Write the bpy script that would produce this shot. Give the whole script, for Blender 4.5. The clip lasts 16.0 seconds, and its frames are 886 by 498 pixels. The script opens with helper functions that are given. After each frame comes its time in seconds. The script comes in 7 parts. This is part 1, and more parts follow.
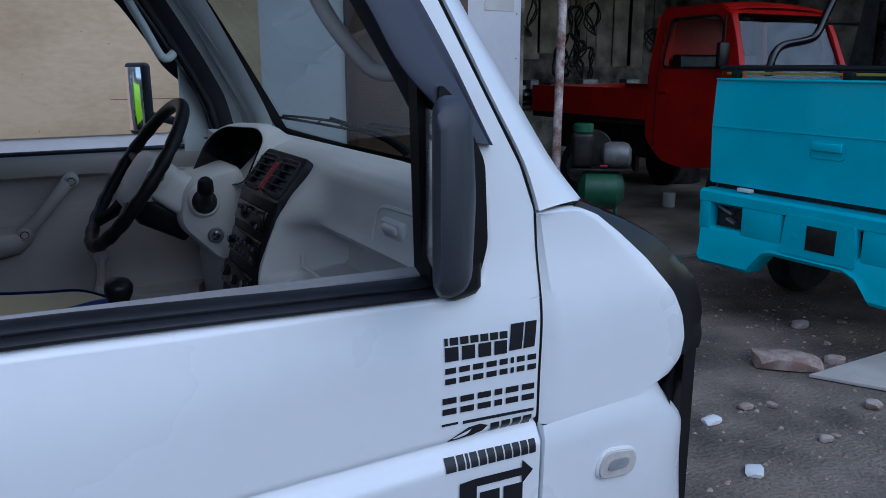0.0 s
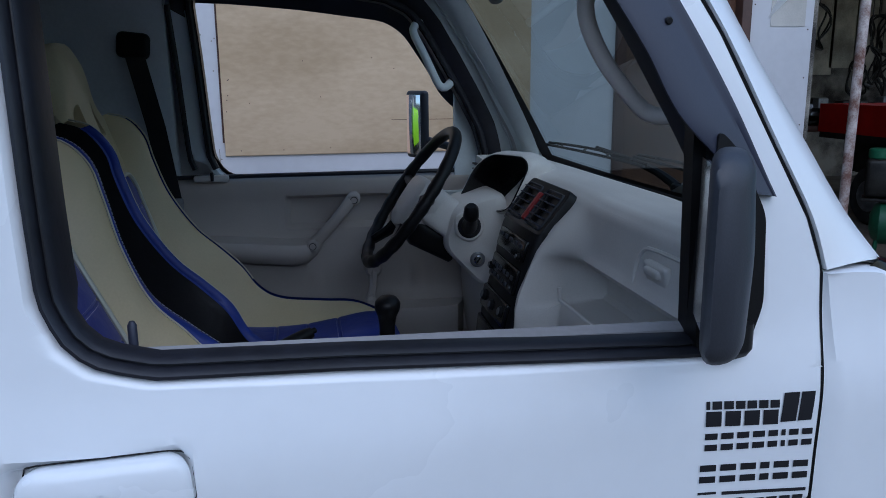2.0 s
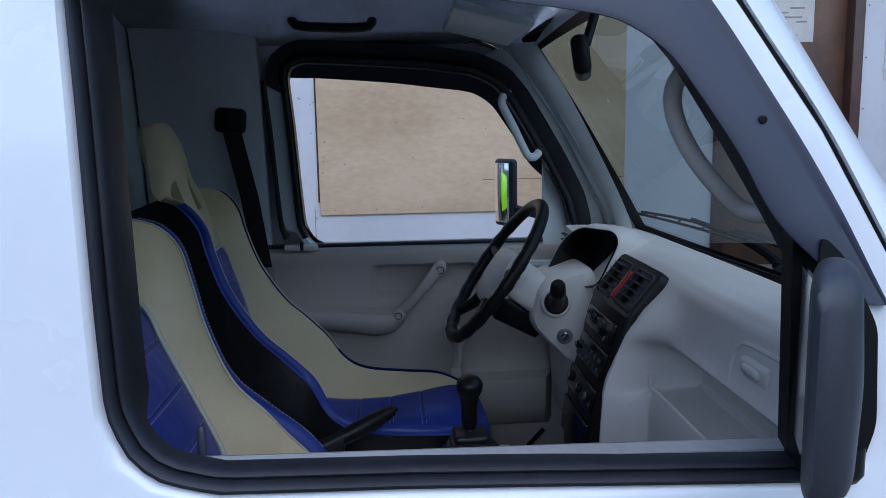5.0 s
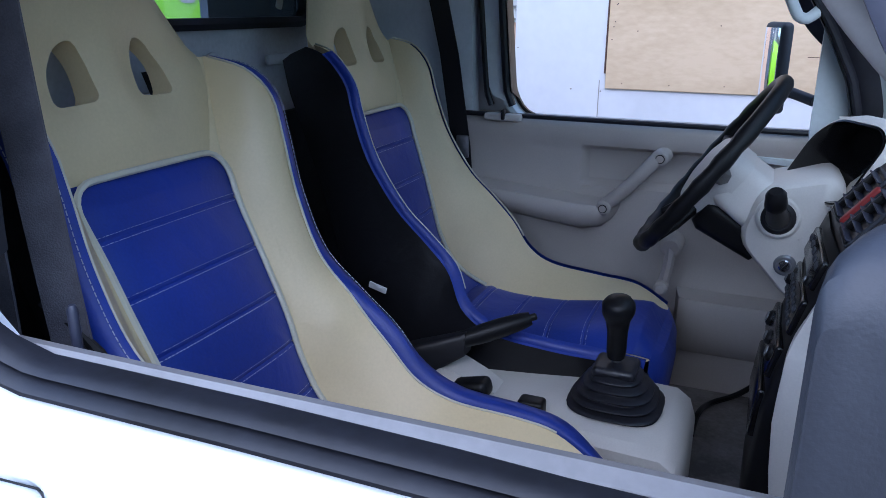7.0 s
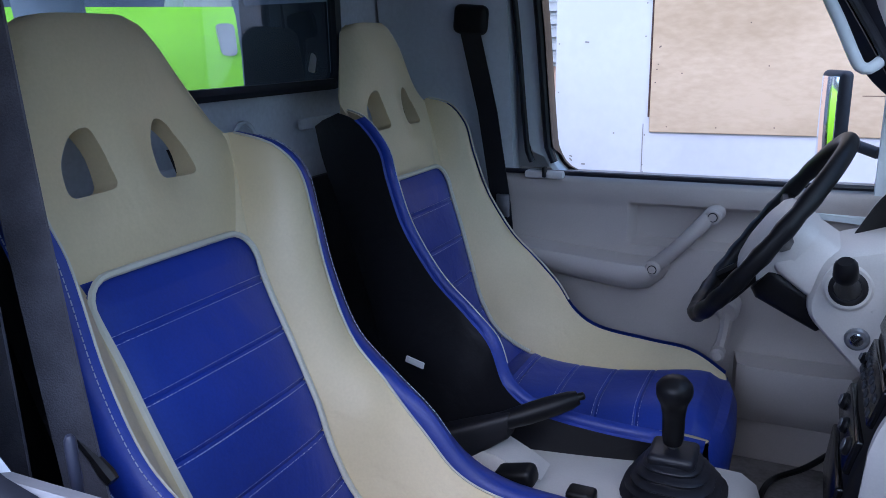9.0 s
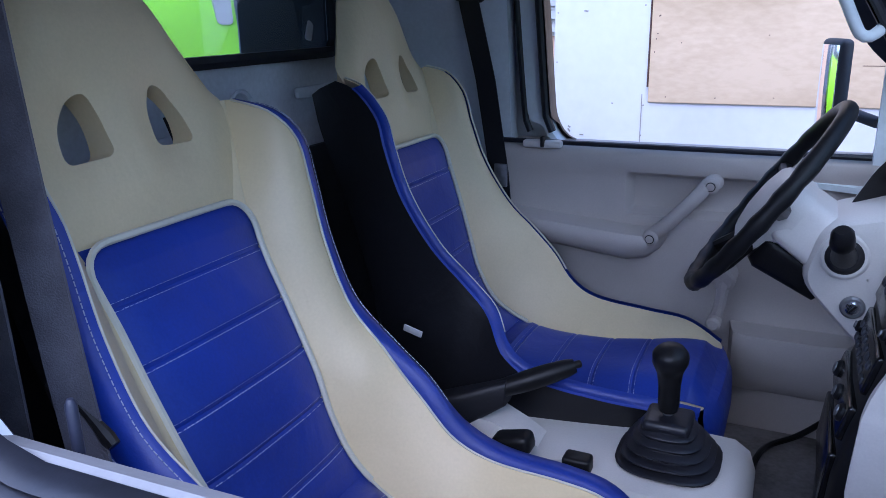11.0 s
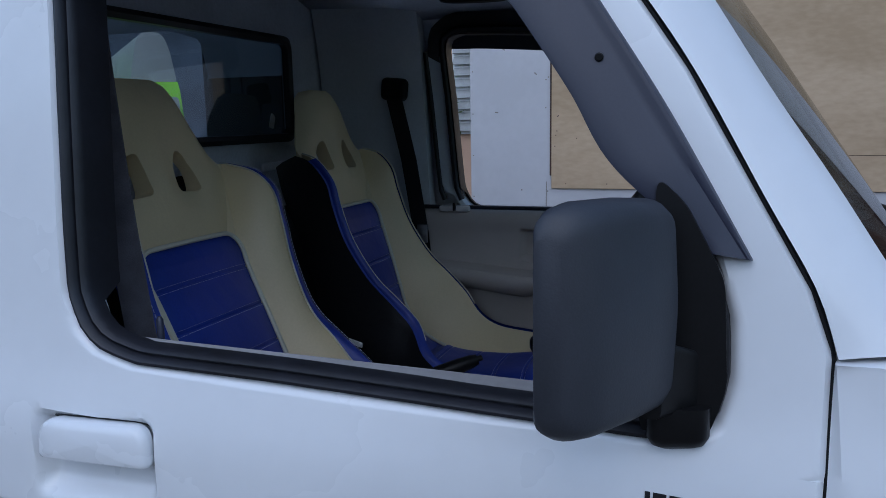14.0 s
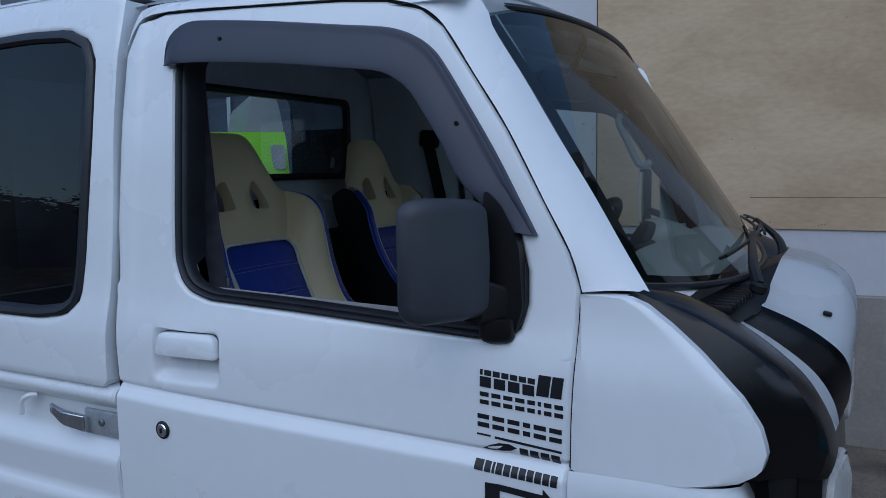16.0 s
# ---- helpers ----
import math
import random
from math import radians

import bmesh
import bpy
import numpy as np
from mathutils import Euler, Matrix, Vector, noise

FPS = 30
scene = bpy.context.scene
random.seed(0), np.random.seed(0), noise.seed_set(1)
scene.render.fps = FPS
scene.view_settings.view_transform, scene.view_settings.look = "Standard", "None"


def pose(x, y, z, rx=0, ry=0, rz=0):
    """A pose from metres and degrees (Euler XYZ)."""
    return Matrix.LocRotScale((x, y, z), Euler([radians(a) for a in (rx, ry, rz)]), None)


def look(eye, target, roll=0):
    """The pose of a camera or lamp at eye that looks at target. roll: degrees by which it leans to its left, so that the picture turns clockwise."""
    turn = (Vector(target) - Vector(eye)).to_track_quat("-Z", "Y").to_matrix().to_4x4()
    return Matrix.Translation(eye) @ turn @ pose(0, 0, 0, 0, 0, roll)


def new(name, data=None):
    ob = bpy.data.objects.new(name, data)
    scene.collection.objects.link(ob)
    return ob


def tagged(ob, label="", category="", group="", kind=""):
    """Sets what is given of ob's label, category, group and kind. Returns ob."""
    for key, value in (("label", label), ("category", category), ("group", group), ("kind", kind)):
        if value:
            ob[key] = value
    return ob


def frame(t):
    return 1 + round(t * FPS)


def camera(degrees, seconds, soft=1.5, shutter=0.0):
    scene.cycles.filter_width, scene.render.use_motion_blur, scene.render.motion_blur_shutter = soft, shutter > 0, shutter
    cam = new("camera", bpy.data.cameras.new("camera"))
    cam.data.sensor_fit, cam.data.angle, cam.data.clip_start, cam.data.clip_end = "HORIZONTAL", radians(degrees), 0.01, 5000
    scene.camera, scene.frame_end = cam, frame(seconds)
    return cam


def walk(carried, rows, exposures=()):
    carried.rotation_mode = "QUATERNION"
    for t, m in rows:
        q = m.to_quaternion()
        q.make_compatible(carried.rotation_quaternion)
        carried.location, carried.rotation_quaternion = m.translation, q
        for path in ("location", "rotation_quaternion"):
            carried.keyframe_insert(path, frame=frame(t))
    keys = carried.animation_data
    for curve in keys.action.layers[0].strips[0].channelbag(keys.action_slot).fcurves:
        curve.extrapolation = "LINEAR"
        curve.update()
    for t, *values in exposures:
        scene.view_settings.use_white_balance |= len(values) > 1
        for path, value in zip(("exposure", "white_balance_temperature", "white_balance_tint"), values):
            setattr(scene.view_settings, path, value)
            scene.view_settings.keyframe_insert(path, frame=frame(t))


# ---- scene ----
cam = camera(59.4, 16.0, 0.65)
METRES, EYE, TILT, LEAN, TURN = 1.95, 1.37, -13.4, 0.1, -29.5
EXPO = [(0.0, -0.03, 5390, 10), (0.5, -0.23, 5390, 10), (1.5, -0.21, 5440, 10), (2.5, 0.22, 5490, 10), (3.5, 0.12, 5490, 10), (6.0, 0.76, 5400, 13), (7.5, 1.37, 5330, 16), (10.5, 1.44, 5210, 21), (11.5, 1.62, 5110, 22), (12.5, 1.42, 5190, 22), (13.0, 0.95, 5210, 22), (13.5, 0.14, 5540, 13), (14.5, -0.32, 5410, 10), (16.0, -0.42, 5390, 8)]
ROWS = [
    (0.0, 0.0, 0.0, 0.0, 0.0, 0.0, -0.0),
    (0.5, -0.0032, -0.0007, -0.0003, 5.93, -0.36, -1.45),
    (1.0, -0.0058, 0.001, 0.0051, 11.5, -0.58, -3.06),
    (1.5, -0.0071, 0.0043, 0.0095, 16.12, -0.58, -4.13),
    (2.0, -0.0048, 0.0042, 0.0176, 18.64, 0.41, -3.97),
    (2.5, -0.005, -0.0075, 0.0447, 20.44, 3.24, -3.3),
    (3.0, -0.0077, -0.0184, 0.055, 21.87, 6.52, -3.05),
    (3.5, -0.0106, -0.0287, 0.0572, 23.03, 7.97, -3.41),
    (6.0, 0.032, 0.1281, 0.0523, 33.51, -2.45, -8.21),
    (6.5, 0.055, 0.1973, 0.0634, 44.28, -6.39, -10.3),
    (7.0, 0.048, 0.233, 0.0729, 51.02, -9.16, -11.04),
    (7.5, 0.03, 0.2503, 0.0808, 53.59, -8.9, -10.42),
    (8.0, 0.0179, 0.2595, 0.0909, 54.2, -7.4, -9.82),
    (10.5, 0.0169, 0.2547, 0.099, 54.09, -6.94, -9.81),
    (11.0, 0.0176, 0.2563, 0.095, 53.95, -9.07, -9.85),
    (11.5, 0.0196, 0.2575, 0.0867, 53.94, -10.43, -9.99),
    (12.0, 0.0274, 0.2499, 0.092, 53.69, -8.71, -10.37),
    (12.5, 0.0504, 0.2138, 0.0813, 51.8, -5.05, -10.2),
    (13.0, 0.0912, 0.1625, 0.0688, 48.46, -2.41, -9.1),
    (13.5, 0.1442, 0.1266, 0.0552, 46.29, -1.18, -8.15),
    (14.0, 0.2001, 0.1293, 0.0494, 48.83, -0.75, -9.1),
    (14.5, 0.2965, 0.1351, 0.0433, 53.81, -0.28, -10.94),
    (15.0, 0.3658, 0.1058, 0.0347, 56.14, 0.28, -11.04),
    (15.5, 0.4463, 0.0666, 0.02, 56.26, 0.66, -10.52),
    (16.0, 0.5107, 0.0671, 0.0243, 56.93, 1.3, -10.42),
]
walk(cam, [(t, pose(0, 0, EYE, TILT, LEAN, TURN) @ pose(METRES * x, METRES * y, METRES * z, 90 + pitch, roll, yaw)) for t, x, y, z, yaw, pitch, roll in ROWS],
     exposures=EXPO)

# ---- world, sun ----
world = bpy.data.worlds.new("sky")
scene.world = world
world.use_nodes = True
wn = world.node_tree.nodes
sky = wn.new("ShaderNodeTexSky")
sky.sky_type = "NISHITA"
sky.sun_disc = False
SUN_EL, SUN_AZ = radians(46), radians(172)
sky.sun_elevation, sky.sun_rotation = SUN_EL, SUN_AZ
sky.dust_density, sky.air_density, sky.ozone_density = 1.0, 1.3, 1.5
world.node_tree.links.new(sky.outputs["Color"], wn["Background"].inputs["Color"])
wn["Background"].inputs["Strength"].default_value = 0.165
sun = new("sun", bpy.data.lights.new("sun", "SUN"))
sun.data.energy, sun.data.angle, sun.data.color = 1.2, radians(100), (1.0, 0.97, 0.93)
sun_from = Vector((math.sin(SUN_AZ) * math.cos(SUN_EL), math.cos(SUN_AZ) * math.cos(SUN_EL), math.sin(SUN_EL)))
sun.matrix_world = look(sun_from * 20, (0, 0, 0))


# ---- materials ----
def mat(name, col, rough=0.5, metal=0.0, var=0.12, scale=6.0, fine=120.0, bump=0.1, dist=0.002, coat=0.0, col2=None, spec=0.5, stretch=(1, 1, 1), rand=0.0, crease=0.0):
    m = bpy.data.materials.new(name)
    m.use_nodes = True
    nt = m.node_tree
    n, l = nt.nodes, nt.links
    b = n["Principled BSDF"]
    b.inputs["Roughness"].default_value = rough
    b.inputs["Metallic"].default_value = metal
    b.inputs["Specular IOR Level"].default_value = spec
    b.inputs["Coat Weight"].default_value = coat
    b.inputs["Coat Roughness"].default_value = 0.06
    tc = n.new("ShaderNodeTexCoord")
    mp = n.new("ShaderNodeMapping")
    mp.inputs["Scale"].default_value = stretch
    l.new(tc.outputs["Object"], mp.inputs["Vector"])
    big = n.new("ShaderNodeTexNoise")
    big.inputs["Scale"].default_value, big.inputs["Detail"].default_value = scale, 5
    l.new(mp.outputs["Vector"], big.inputs["Vector"])
    sm = n.new("ShaderNodeTexNoise")
    sm.inputs["Scale"].default_value, sm.inputs["Detail"].default_value = fine, 3
    l.new(mp.outputs["Vector"], sm.inputs["Vector"])
    mix = n.new("ShaderNodeMix")
    mix.data_type = "RGBA"
    c2 = col2 or tuple(max(0.0, c * (1 - 2.2 * var)) for c in col)
    mix.inputs["A"].default_value = (*col, 1)
    mix.inputs["B"].default_value = (*c2, 1)
    ramp = n.new("ShaderNodeMapRange")
    ramp.inputs["From Min"].default_value, ramp.inputs["From Max"].default_value = 0.38, 0.72
    add = n.new("ShaderNodeMath")
    add.operation = "MULTIPLY_ADD"
    add.inputs[1].default_value, add.inputs[2].default_value = 0.35, -0.12
    l.new(sm.outputs["Fac"], add.inputs[0])
    tot = n.new("ShaderNodeMath")
    l.new(big.outputs["Fac"], tot.inputs[0])
    l.new(add.outputs[0], tot.inputs[1])
    l.new(tot.outputs[0], ramp.inputs["Value"])
    fac = ramp.outputs[0]
    if rand:
        oi = n.new("ShaderNodeObjectInfo")
        ra = n.new("ShaderNodeMath")
        ra.operation = "MULTIPLY_ADD"
        ra.inputs[1].default_value = rand
        l.new(oi.outputs["Random"], ra.inputs[0])
        l.new(fac, ra.inputs[2])
        fac = ra.outputs[0]
    l.new(fac, mix.inputs["Factor"])
    l.new(mix.outputs["Result"], b.inputs["Base Color"])
    rr = n.new("ShaderNodeMapRange")
    rr.inputs["To Min"].default_value, rr.inputs["To Max"].default_value = max(0.02, rough - 0.08), min(1.0, rough + 0.12)
    l.new(big.outputs["Fac"], rr.inputs["Value"])
    l.new(rr.outputs[0], b.inputs["Roughness"])
    if bump:
        bp = n.new("ShaderNodeBump")
        bp.inputs["Strength"].default_value, bp.inputs["Distance"].default_value = bump, dist
        l.new(sm.outputs["Fac"], bp.inputs["Height"])
        if crease:
            wv_ = n.new("ShaderNodeTexNoise")
            wv_.inputs["Scale"].default_value, wv_.inputs["Detail"].default_value, wv_.inputs["Distortion"].default_value = 14.0, 2, 1.2
            l.new(mp.outputs["Vector"], wv_.inputs["Vector"])
            bc = n.new("ShaderNodeBump")
            bc.inputs["Strength"].default_value, bc.inputs["Distance"].default_value = crease, 0.006
            l.new(wv_.outputs["Fac"], bc.inputs["Height"])
            l.new(bc.outputs["Normal"], bp.inputs["Normal"])
        l.new(bp.outputs["Normal"], b.inputs["Normal"])
    return m


def glass_mat(name, col, rough=0.0, ripple=0.0):
    m = bpy.data.materials.new(name)
    m.use_nodes = True
    nt = m.node_tree
    n, l = nt.nodes, nt.links
    tr = n.new("ShaderNodeBsdfTransparent")
    tr.inputs["Color"].default_value = (*col, 1)
    gl = n.new("ShaderNodeBsdfGlossy")
    gl.inputs["Roughness"].default_value = rough
    if ripple:
        tc = n.new("ShaderNodeTexCoord")
        nz = n.new("ShaderNodeTexNoise")
        mp = n.new("ShaderNodeMapping")
        mp.inputs["Scale"].default_value = (1.0, 1.0, 3.2)
        l.new(tc.outputs["Object"], mp.inputs["Vector"])
        l.new(mp.outputs["Vector"], nz.inputs["Vector"])
        nz.inputs["Scale"].default_value, nz.inputs["Detail"].default_value = 7.0, 4
        bp = n.new("ShaderNodeBump")
        bp.inputs["Strength"].default_value, bp.inputs["Distance"].default_value = ripple, 0.012
        l.new(nz.outputs["Fac"], bp.inputs["Height"])
        l.new(bp.outputs["Normal"], gl.inputs["Normal"])
    lw = n.new("ShaderNodeLayerWeight")
    lw.inputs["Blend"].default_value = 0.5
    pw = n.new("ShaderNodeMath")
    pw.operation = "POWER"
    pw.inputs[1].default_value = 5.0
    l.new(lw.outputs["Facing"], pw.inputs[0])
    sc = n.new("ShaderNodeMath")
    sc.operation = "MULTIPLY_ADD"
    sc.inputs[1].default_value, sc.inputs[2].default_value = 0.90, 0.05
    l.new(pw.outputs[0], sc.inputs[0])
    ms = n.new("ShaderNodeMixShader")
    l.new(sc.outputs[0], ms.inputs[0])
    l.new(tr.outputs[0], ms.inputs[1])
    l.new(gl.outputs[0], ms.inputs[2])
    l.new(ms.outputs[0], n["Material Output"].inputs["Surface"])
    return m


M_WHITE = mat("white_paint", (0.80, 0.82, 0.84), 0.26, var=0.018, scale=3, fine=40, bump=0.03, dist=0.001, coat=0.35)
M_BLACKV = mat("black_vinyl", (0.006, 0.006, 0.007), 0.22, var=0.2, scale=5, bump=0, spec=0.35)
M_VISOR = mat("grey_plastic", (0.031, 0.035, 0.058), 0.42, var=0.08, scale=4, fine=400, bump=0.08, dist=0.0005)
M_RUBBER = mat("rubber", (0.017, 0.018, 0.025), 0.40, var=0.25, scale=8, fine=90, bump=0.15)
M_MIRROR = mat("mirror_plastic", (0.040, 0.044, 0.056), 0.5, var=0.12, scale=8, fine=500, bump=0.25, dist=0.0006)
M_BLACKP = mat("black_plastic", (0.009, 0.009, 0.010), 0.42, var=0.2, scale=10, fine=300, bump=0.15, dist=0.0006, spec=0.3)
M_CREAM = mat("cream_vinyl", (0.74, 0.62, 0.37), 0.42, var=0.05, scale=4.5, fine=260, bump=0.22, dist=0.0008, crease=0.35)
M_PIPE = mat("cream_piping", (0.66, 0.64, 0.52), 0.45, var=0.05)
M_BLUE = mat("blue_vinyl", (0.018, 0.044, 0.32), 0.42, var=0.12, scale=5, fine=260, bump=0.25, dist=0.0008, crease=0.35)
M_SHELL = mat("black_seat_vinyl", (0.010, 0.010, 0.013), 0.5, var=0.2, scale=6, fine=260, bump=0.25, dist=0.0008, crease=0.35)
M_BEIGE = mat("grey_beige_dash", (0.68, 0.655, 0.615), 0.5, var=0.06, scale=4, fine=350, bump=0.2, dist=0.0006)
M_TRIM = mat("taupe_trim", (0.55, 0.505, 0.465), 0.6, var=0.06, scale=4, fine=350, bump=0.25, dist=0.0006)
M_INNER = mat("inner_paint", (0.74, 0.81, 0.83), 0.45, var=0.06, scale=5, bump=0.05)
M_LINING = mat("grey_headliner", (0.62, 0.63, 0.66), 0.8, var=0.1, scale=6, bump=0.2)
M_SILL = mat("grey_sill", (0.28, 0.275, 0.28), 0.5, var=0.1, scale=8, bump=0.1)
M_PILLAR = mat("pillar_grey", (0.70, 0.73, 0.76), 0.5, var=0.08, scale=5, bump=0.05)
M_GREYP = mat("bulkhead_grey", (0.70, 0.72, 0.77), 0.55, var=0.12, scale=5, bump=0.1)
M_BELT = mat("belt_webbing", (0.125, 0.12, 0.14), 0.75, var=0.2, scale=20, fine=600, bump=0.4)
M_POST = mat("dark_near_pillar", (0.065, 0.065, 0.075), 0.6, var=0.15, scale=6, fine=300, bump=0.2, dist=0.0006)
M_CHROME = mat("chrome", (0.75, 0.76, 0.78), 0.18, metal=1.0, var=0.08, scale=12, bump=0.05)
M_STEEL = mat("dull_steel", (0.32, 0.33, 0.35), 0.45, metal=0.8, var=0.2, scale=12, bump=0.15)
M_LATCH = mat("pale_latch", (0.55, 0.58, 0.62), 0.35, metal=0.5, var=0.15, scale=14, bump=0.1)
M_THREAD = mat("pale_thread", (0.42, 0.45, 0.60), 0.6, var=0.1)
M_FLOORMAT = mat("cab_floor", (0.30, 0.28, 0.265), 0.8, var=0.25, scale=9, bump=0.3)
M_SHIELD = glass_mat("windshield_glass", (0.36, 0.43, 0.43))
M_DARKGL = glass_mat("tinted_glass", (0.05, 0.055, 0.06), 0.0, 0.05)
M_BACKGL = glass_mat("bulkhead_glass", (0.62, 0.68, 0.72))
M_MIRR = mat("mirror_glass", (0.9, 0.9, 0.9), 0.02, metal=1.0, var=0.0, bump=0)
M_TYRE = mat("tyre_rubber", (0.018, 0.018, 0.018), 0.85, var=0.3, scale=14, bump=0.4)
M_LAMP = mat("frosted_lens", (0.62, 0.58, 0.54), 0.25, var=0.1, scale=14, fine=60, bump=0.2)
M_RED = mat("red_knob", (0.30, 0.02, 0.02), 0.4)
M_GLOSSB = mat("gloss_black", (0.006, 0.006, 0.007), 0.15, var=0.1, bump=0)
M_DARKSHEET = mat("dark_sheet", (0.035, 0.038, 0.045), 0.35, var=0.2, scale=4)
M_WHITEP = mat("white_plastic", (0.75, 0.75, 0.75), 0.5, var=0.05)


# ---- mesh helpers ----
def part(name, bm, material, parent=None, label="", smooth=True):
    me = bpy.data.meshes.new(name)
    bmesh.ops.recalc_face_normals(bm, faces=bm.faces)
    bm.to_mesh(me)
    bm.free()
    for mm in (material if isinstance(material, (list, tuple)) else [material]):
        me.materials.append(mm)
    if smooth:
        me.polygons.foreach_set("use_smooth", [True] * len(me.polygons))
        me.set_sharp_from_angle(angle=radians(38))
    ob = new(name, me)
    if parent is not None:
        ob.parent = parent
        ob.matrix_parent_inverse = Matrix.Translation(parent.location).inverted() if parent.parent is None else Matrix()
    return tagged(ob, label)


def thing(name, loc, label, category, group=""):
    ob = new(name)
    ob.location = loc
    ob.empty_display_size = 0.1
    return tagged(ob, label, category, group)


def add_box(bm, c, s, bevel=0.0, seg=2, rot=None):
    g = bmesh.ops.create_cube(bm, size=1)
    vs = g["verts"]
    bmesh.ops.scale(bm, vec=s, verts=vs)
    if bevel:
        es = list({e for v in vs for e in v.link_edges})
        r = bmesh.ops.bevel(bm, geom=es, offset=bevel, segments=seg, affect="EDGES", profile=0.5)
        vs = list({v for f in r["faces"] for v in f.verts} | {v for v in vs if v.is_valid})
    m = Matrix.Translation(c)
    if rot is not None:
        m = m @ rot.to_4x4()
    bmesh.ops.transform(bm, matrix=m, verts=vs)
    return bm


def box(c, s, bevel=0.0, seg=2, rot=None):
    return add_box(bmesh.new(), c, s, bevel, seg, rot)


def rotm(rx=0, ry=0, rz=0):
    return Euler((radians(rx), radians(ry), radians(rz))).to_matrix()


def add_grid(bm, rows, close_u=False, close_v=False):
    """A sheet through rows of points."""
    vv = [[bm.verts.new(p) for p in r] for r in rows]
    nr, nc = len(vv), len(vv[0])
    for i in range(nr - (0 if close_v else 1)):
        for j in range(nc - (0 if close_u else 1)):
            a, b, c, d = vv[i][j], vv[i][(j + 1) % nc], vv[(i + 1) % nr][(j + 1) % nc], vv[(i + 1) % nr][j]
            if len({a, b, c, d}) == 4:
                try:
                    bm.faces.new((a, b, c, d))
                except ValueError:
                    pass
    return vv


def loft(rings, caps=True):
    bm = bmesh.new()
    vv = add_grid(bm, rings, close_u=True)
    if caps:
        bm.faces.new(vv[0])
        bm.faces.new(vv[-1])
    return bm


def add_tube(bm, pts, r, n=8, caps=True, flat=1.0):
    pts = [Vector(p) for p in pts]
    rings = []
    a = None
    for i, p in enumerate(pts):
        t = (pts[min(i + 1, len(pts) - 1)] - pts[max(i - 1, 0)]).normalized()
        if a is None:
            a = t.cross(Vector((0, 0, 1)))
            if a.length < 1e-3:
                a = t.cross(Vector((1, 0, 0)))
        a = a - t * a.dot(t)
        a.normalize()
        b = a.cross(t)
        rr = r[i] if isinstance(r, (list, tuple)) else r
        rings.append([p + (a * math.cos(k * 2 * math.pi / n) + b * math.sin(k * 2 * math.pi / n) * flat) * rr for k in range(n)])
    vv = add_grid(bm, rings, close_u=True)
    if caps:
        bm.faces.new(vv[0])
        bm.faces.new(vv[-1])
    return bm


def tube(pts, r, n=8, caps=True, flat=1.0):
    return add_tube(bmesh.new(), pts, r, n, caps, flat)


def cyl(c, axis, r, h, n=24, bevel=0.0):
    """A round piece centred at c along axis."""
    a = Vector(axis).normalized()
    c = Vector(c)
    b = min(bevel, h / 2)
    if b:
        pts, rr = [c - a * h / 2, c - a * (h / 2 - b), c + a * (h / 2 - b), c + a * h / 2], [r - b, r, r, r - b]
    else:
        pts, rr = [c - a * h / 2, c + a * h / 2], [r, r]
    return tube(pts, rr, n)


def curve(pts, n):
    """n points at even steps along a smooth line through pts."""
    P = [Vector(p) for p in pts]
    out = []
    for i in range(len(P) - 1):
        p0, p1, p2, p3 = P[max(i - 1, 0)], P[i], P[i + 1], P[min(i + 2, len(P) - 1)]
        for k in range(16):
            t = k / 16
            out.append(0.5 * ((2 * p1) + (p2 - p0) * t + (2 * p0 - 5 * p1 + 4 * p2 - p3) * t * t + (3 * p1 - p0 - 3 * p2 + p3) * t ** 3))
    out.append(P[-1])
    return even(out, n)


def even(pts, n, closed=False):
    P = [Vector(p) for p in pts]
    if closed:
        P.append(P[0])
    d = [0.0]
    for a, b in zip(P, P[1:]):
        d.append(d[-1] + (b - a).length)
    out, j = [], 0
    for k in range(n):
        s = d[-1] * k / (n if closed else n - 1)
        while j < len(d) - 2 and d[j + 1] < s:
            j += 1
        f = (s - d[j]) / max(d[j + 1] - d[j], 1e-9)
        out.append(P[j].lerp(P[j + 1], min(1, f)))
    return out


def rounded(pts, r, k=5):
    """A polygon in the plane with its corners rounded by r (one number or one a corner)."""
    out = []
    n = len(pts)
    for i in range(n):
        p = Vector(pts[i])
        a, b = Vector(pts[i - 1]), Vector(pts[(i + 1) % n])
        rr = r[i] if isinstance(r, (list, tuple)) else r
        u, v = a - p, b - p
        c = min(rr, u.length * 0.49, v.length * 0.49)
        s, e = p + u.normalized() * c, p + v.normalized() * c
        for q in range(k + 1):
            t = q / k
            out.append((1 - t) ** 2 * s + 2 * t * (1 - t) * p + t * t * e)
    return out


def slab(outline, thick, axis="y", at=0.0):
    """A flat plate: an outline of (a, b) pairs, pushed out along an axis."""
    def to3(p, d):
        return {"y": (p[0], at + d, p[1]), "x": (at + d, p[0], p[1]), "z": (p[0], p[1], at + d)}[axis]
    return loft([[to3(p, 0) for p in outline], [to3(p, thick) for p in outline]])


